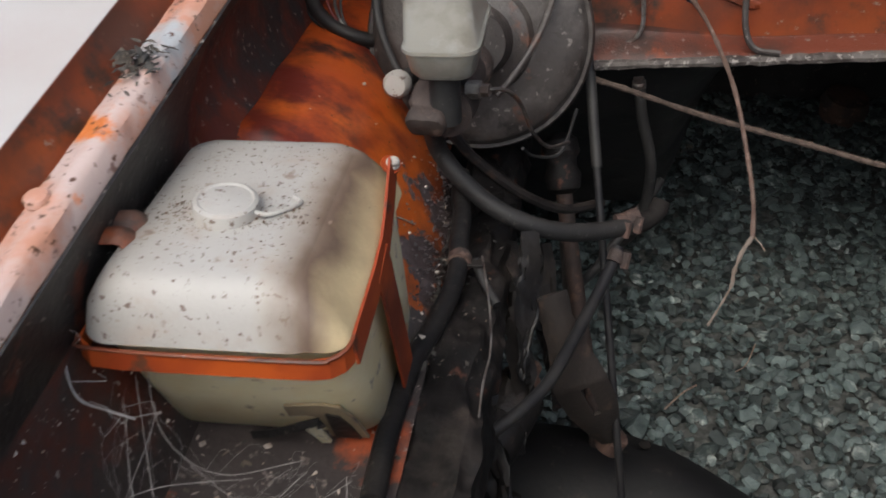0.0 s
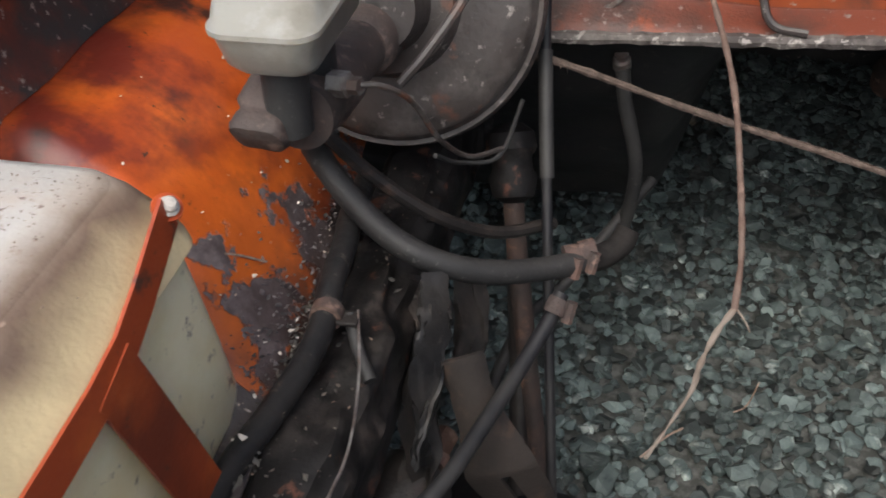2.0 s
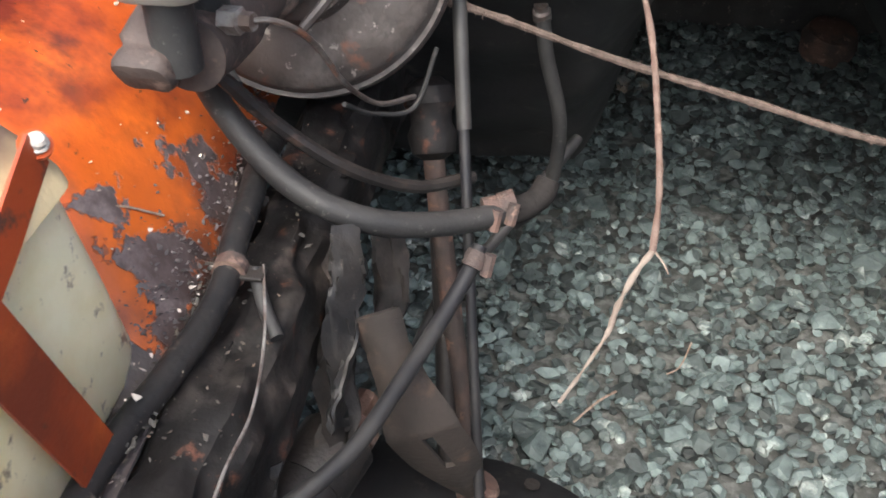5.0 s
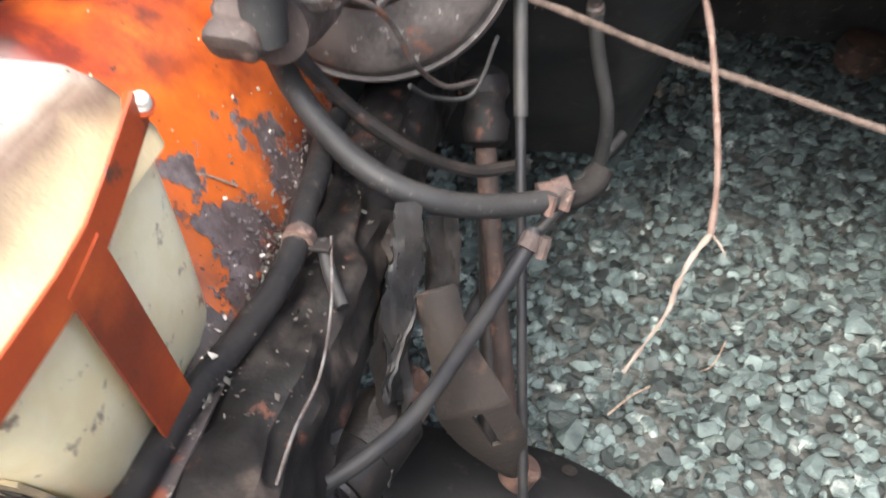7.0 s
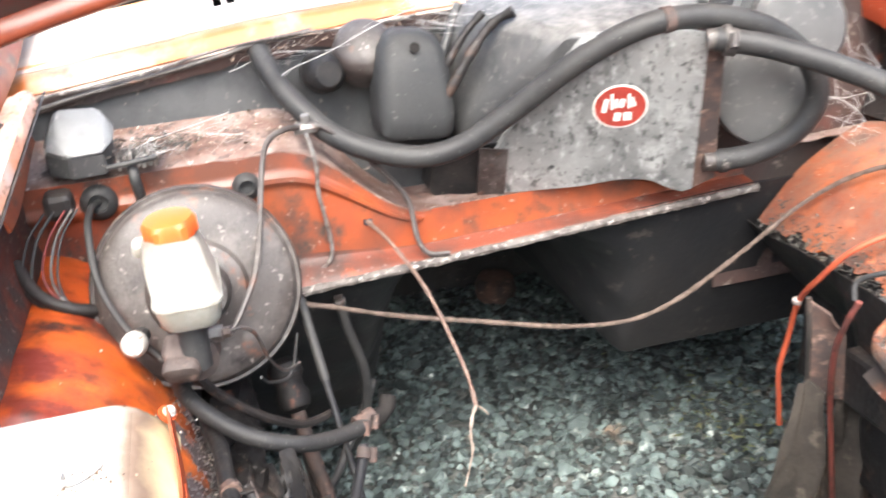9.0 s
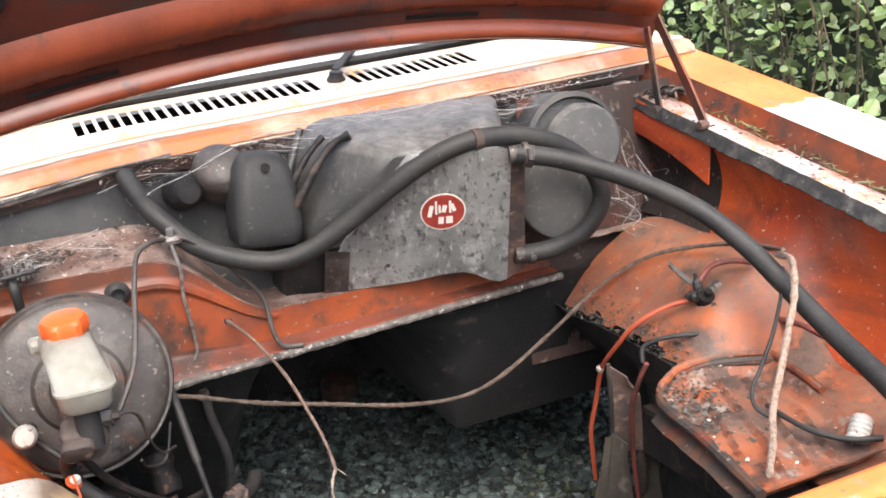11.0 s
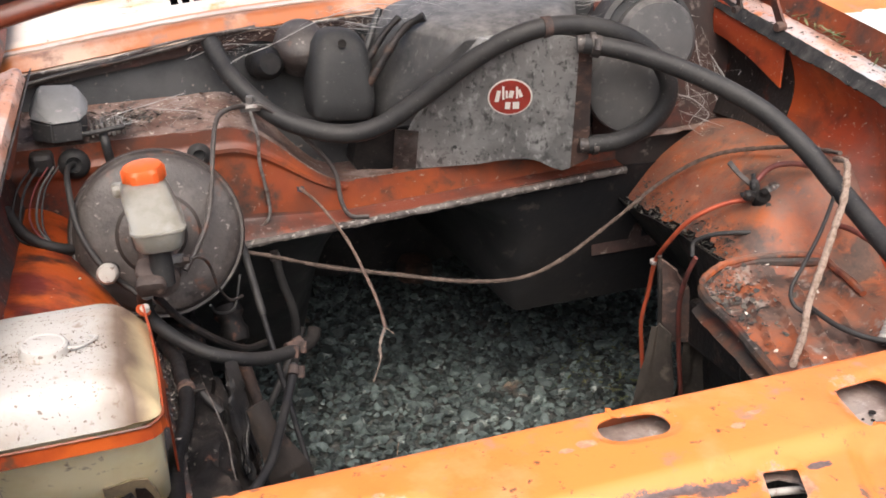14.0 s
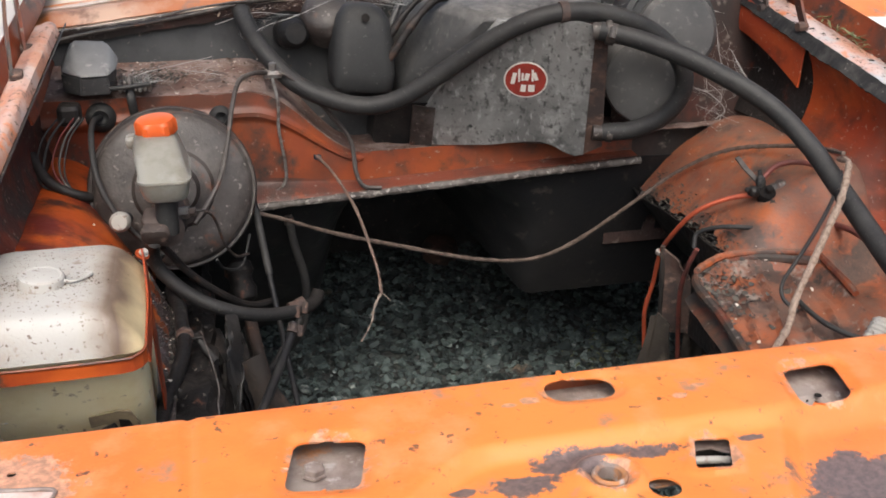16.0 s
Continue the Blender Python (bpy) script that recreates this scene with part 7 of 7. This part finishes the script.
web("dusty cobweb hanging in the tank corner", [[(-0.205, 0.44, 0.53), (-0.20, 0.47, 0.50), (-0.21, 0.40, 0.46)], [(-0.206, 0.38, 0.47), (-0.19, 0.40, 0.45), (-0.15, 0.42, 0.45), (-0.11, 0.40, 0.46)], [(-0.07, 0.46, 0.46), (-0.068, 0.44, 0.445), (-0.072, 0.41, 0.44)]], 0.00028, 5, 67)
litter("paint_flakes", "pale crumbs along the cowl underside", 260, lambda r: (lambda x: (x, 1.165 + 0.03 * r.random(), 0.812 + 0.014 * r.random()))(r.uniform(0.42, 0.80)), 0.0008, 0.003, pale_flake, 52)
litter("leaf_litter", "dust and crumbs on the heater top", 200, lambda r: (lambda x: (x, 1.150 + 0.04 * r.random(), 0.812 + 0.006 * r.random()))(r.uniform(0.42, 0.80)), 0.001, 0.005, brown_flake, 53, 1.5)
litter("leaf_litter", "crusty debris on the tray edge", 420, lambda r: tray_at(min(0.97, abs(r.gauss(0.25, 0.2))), min(0.97, abs(r.gauss(0.05, 0.07)))), 0.001, 0.004, shelf_rust, 54, 1.2)
litter("leaf_litter", "grey crust flaking along the wheel arch foot", 900, lambda r: bay_left(min(2, 1.98 - abs(r.gauss(0, 0.08))), r.uniform(0.67, 0.98)), 0.0007, 0.0032, lilac_flake, 55, 1.3)

litter("leaf_litter", "brown crumbs lying on the chassis leg", 90, lambda r: (r.uniform(-0.046, 0.006), r.uniform(0.60, 0.95), 0.4255), 0.0004, 0.0016, brown_flake, 56, 1.3)
litter("leaf_litter", "dark crumbs lying on the chassis leg", 90, lambda r: (r.uniform(-0.046, 0.006), r.uniform(0.60, 0.95), 0.4255), 0.0007, 0.003, dark_flake, 57, 1.3)
hose("scuttle_wire", "thin dusty wire slung under the cowl edge", [(-0.18, 1.18, 0.765), (-0.071, 1.18, 0.775), (0.034, 1.18, 0.794), (0.138, 1.18, 0.803), (0.22, 1.182, 0.800), (0.299, 1.184, 0.806)], 0.0022, seam_grey, "wire", sides=6, wobble=0.3)

web("dusty cobweb and crumbs along the cowl edge", [[(x, 1.188, cowl_z(x) - 0.010) for x in span(0.40, 0.94, 9)], [(x, 1.180, cowl_z(x) - 0.018 - 0.006 * math.sin(40 * x)) for x in span(0.05, 0.60, 9)], [(0.30, 1.185, 0.80), (0.36, 1.15, 0.79), (0.44, 1.17, 0.805)], [(0.62, 1.185, 0.815), (0.68, 1.12, 0.80), (0.74, 1.17, 0.82)]], 0.0006, 26, 68)

# ---- flakes, strands and slots ----
litter("paint_flakes", "pale paint flakes stuck to the grimy skirt", 240, lambda r: tuple(Vector(bay_left(r.uniform(0.36, 1.0), r.uniform(0.24, 0.66))) + Vector((0.002, 0, 0))), 0.0007, 0.0034, pale_flake, 71)
litter("paint_flakes", "bright paint flakes on the sooty shelf", 120, lambda r: bay_left(1 + r.random() * 0.9, r.uniform(0.24, 0.60)), 0.0012, 0.0050, pale_flake, 72)
litter("leaf_litter", "dark glossy litter packed between arch and hose", 700, lambda r: (-0.047 + r.gauss(0, 0.006), r.uniform(0.60, 0.86), 0.434 + 0.006 * r.random()), 0.0008, 0.0030, dark_flake, 73, 1.5)
litter("paint_flakes", "pale flakes caught behind the hose", 30, lambda r: (-0.050 + r.gauss(0, 0.008), r.uniform(0.62, 0.84), 0.443 + 0.006 * r.random()), 0.0008, 0.0036, pale_flake, 74, 1.3)
litter("paint_flakes", "pale flakes on the orange wing wall", 45, lambda r: tuple(Vector(bay_right(r.uniform(0.15, 0.85), r.uniform(0.45, 0.92))) + Vector((-0.003, 0, 0))), 0.0010, 0.0032, pale_flake, 75)
litter("leaf_litter", "dead leaves and straw along the cowl edge", 420, lambda r: (lambda x: (x, 1.176 + 0.02 * r.random(), cowl_z(x) - 0.012 + 0.006 * r.random()))(r.uniform(0.05, 0.92)), 0.001, 0.0045, brown_flake, 76, 1.8)
litter("leaf_litter", "straw and twigs heaped in the cowl corner", 240, corner_heap, 0.002, 0.009, brown_flake, 77, 2.6)
web("dusty veil of web over the sooty shelf", [[(-0.215, 0.46, 0.52), (-0.19, 0.40, 0.47), (-0.14, 0.36, 0.445), (-0.09, 0.34, 0.44)], [(-0.222, 0.36, 0.50), (-0.17, 0.38, 0.455), (-0.11, 0.43, 0.445), (-0.07, 0.47, 0.445)], [(-0.21, 0.30, 0.47), (-0.15, 0.33, 0.445), (-0.10, 0.31, 0.44)], [(-0.18, 0.46, 0.46), (-0.13, 0.44, 0.445), (-0.10, 0.47, 0.452)]], 0.00026, 18, 81)
web("pale blue thread of web by the bracket", [[(-0.190, 0.512, 0.612), (-0.204, 0.500, 0.598), (-0.214, 0.488, 0.590)], [(-0.232, 0.452, 0.585), (-0.234, 0.440, 0.565), (-0.226, 0.430, 0.545), (-0.212, 0.436, 0.530), (-0.198, 0.440, 0.520)]], 0.0010, 7, 82)
web("web strands hanging by the blower drum", [[(0.80, 1.04, 0.735), (0.815, 1.03, 0.70), (0.82, 1.02, 0.655)], [(0.79, 1.02, 0.665), (0.815, 1.0, 0.655), (0.835, 0.985, 0.632), (0.815, 0.98, 0.618)], [(0.84, 1.05, 0.76), (0.845, 1.03, 0.70), (0.86, 1.0, 0.65)], [(0.86, 1.03, 0.72), (0.875, 1.0, 0.68)]], 0.0006, 14, 83)
web("dusty web slung across the heater top", [[(0.30, 1.17, 0.812), (0.36, 1.13, 0.806), (0.44, 1.10, 0.806), (0.52, 1.12, 0.815)], [(0.40, 1.16, 0.83), (0.47, 1.11, 0.812), (0.55, 1.09, 0.812), (0.63, 1.10, 0.815)], [(0.60, 1.17, 0.83), (0.66, 1.09, 0.812), (0.74, 1.08, 0.818)]], 0.0007, 26, 84)
web("web threads beside the fuse box", [[(-0.09, 1.09, 0.70), (-0.06, 1.10, 0.712), (-0.02, 1.12, 0.716), (0.04, 1.15, 0.722)], [(-0.07, 1.07, 0.700), (-0.03, 1.09, 0.702)], [(0.0, 1.12, 0.708), (0.05, 1.10, 0.704)]], 0.0006, 16, 85)
# Bonnet openings are black strips and a disc, not cut; shade is painted.
for x0, x1, v in ((-0.02, 0.10, 0.048), (0.52, 0.64, 0.048)):
    part("slot", ribbon([Vector(bonnet_place(x, v, 0.004)) for x in span(x0, x1, 6)], (0, -math.sin(OPEN), -math.cos(OPEN)), 0.006, 0.0015), hollow_black, bonnet, "black strip for a shaded slot")
part("round_hole", lathe([(0.034, 0.0), (0.036, 0.002), (0.030, 0.003), (0.029, 0.0005), (0, 0.0005)], bonnet_place(-0.06, 0.20, 0.002), (0, -math.sin(OPEN), -math.cos(OPEN)), 32), hollow_black, bonnet, "black disc for a shaded round hole", True)

# ---- gravel ----
grnd = random.Random(77)
shapes = []
for k in range(14):
    bm = bmesh.new()
    sx, sy, sz = grnd.uniform(0.75, 1.25), grnd.uniform(0.7, 1.1), grnd.uniform(0.5, 0.85)
    for _ in range(19):
        d = Vector((grnd.gauss(0, 1), grnd.gauss(0, 1), grnd.gauss(0, 1))).normalized()
        bm.verts.new((d.x * sx, d.y * sy, d.z * sz))
    hull = bmesh.ops.convex_hull(bm, input=bm.verts[:])
    bmesh.ops.delete(bm, geom=[g for g in hull["geom_interior"] if isinstance(g, bmesh.types.BMVert)], context="VERTS")
    bm.verts.index_update()
    shapes.append(([v.co.copy() for v in bm.verts], [[v.index for v in f.verts] for f in bm.faces]))
    bm.free()


def stone_spot():
    x, y = grnd.uniform(-0.30, 1.30), grnd.uniform(0.45, 2.35)
    r = 0.0078 * math.exp(grnd.gauss(0, 0.32))
    m = Matrix.Translation((x, y, ground_height(x, y) + r * grnd.uniform(-0.1, 0.55))) @ Euler((grnd.uniform(-0.6, 0.6), grnd.uniform(-0.6, 0.6), grnd.uniform(0, 6.3))).to_matrix().to_4x4() @ Matrix.Diagonal((r, r, r, 1))
    return x, y, m


gv, gf, singles = [], [], []
for _ in range(23000):
    x, y, m = stone_spot()
    k = grnd.randrange(len(shapes))
    if 0.17 < x < 0.50 and 0.90 < y < 1.30 and len(singles) < 300:
        singles.append((k, m))
        continue
    base = len(gv)
    gv += [tuple(m @ v) for v in shapes[k][0]]
    gf += [[base + i for i in f] for f in shapes[k][1]]
mesh = bpy.data.meshes.new("gravel")
mesh.from_pydata(gv, [], gf)
mesh.materials.append(stone_mat)
loose = new("gravel", mesh)
loose.parent = ground
tagged(loose, "loose grey green crushed stone", kind="stuff")
single_mat = stone_mat.copy()
single_mat.name = "single gravel stone"
for node in single_mat.node_tree.nodes:
    if node.bl_idname == "ShaderNodeHueSaturation":
        info = single_mat.node_tree.nodes.new("ShaderNodeObjectInfo")
        spread = [l.from_node for l in single_mat.node_tree.links if l.to_node == node and l.to_socket.name == "Value"][0]
        single_mat.node_tree.links.new(info.outputs["Random"], spread.inputs["Value"])
meshes = []
for verts, faces in shapes:
    mesh = bpy.data.meshes.new("stone")
    mesh.from_pydata([tuple(v) for v in verts], [], faces)
    mesh.materials.append(single_mat)
    meshes.append(mesh)
for x, y, z, r in ((0.162, 0.994, 0.022, 0.021), (0.416, 1.0, 0.018, 0.017), (0.245, 0.79, 0.018, 0.015)):
    singles.append((grnd.randrange(14), Matrix.Translation((x, y, z)) @ Euler((0.2, 0.3, 6 * r)).to_matrix().to_4x4() @ Matrix.Diagonal((r, r, r, 1))))
for k, m in singles:
    s = new("stone", meshes[k])
    s.parent = ground
    s.matrix_basis = m
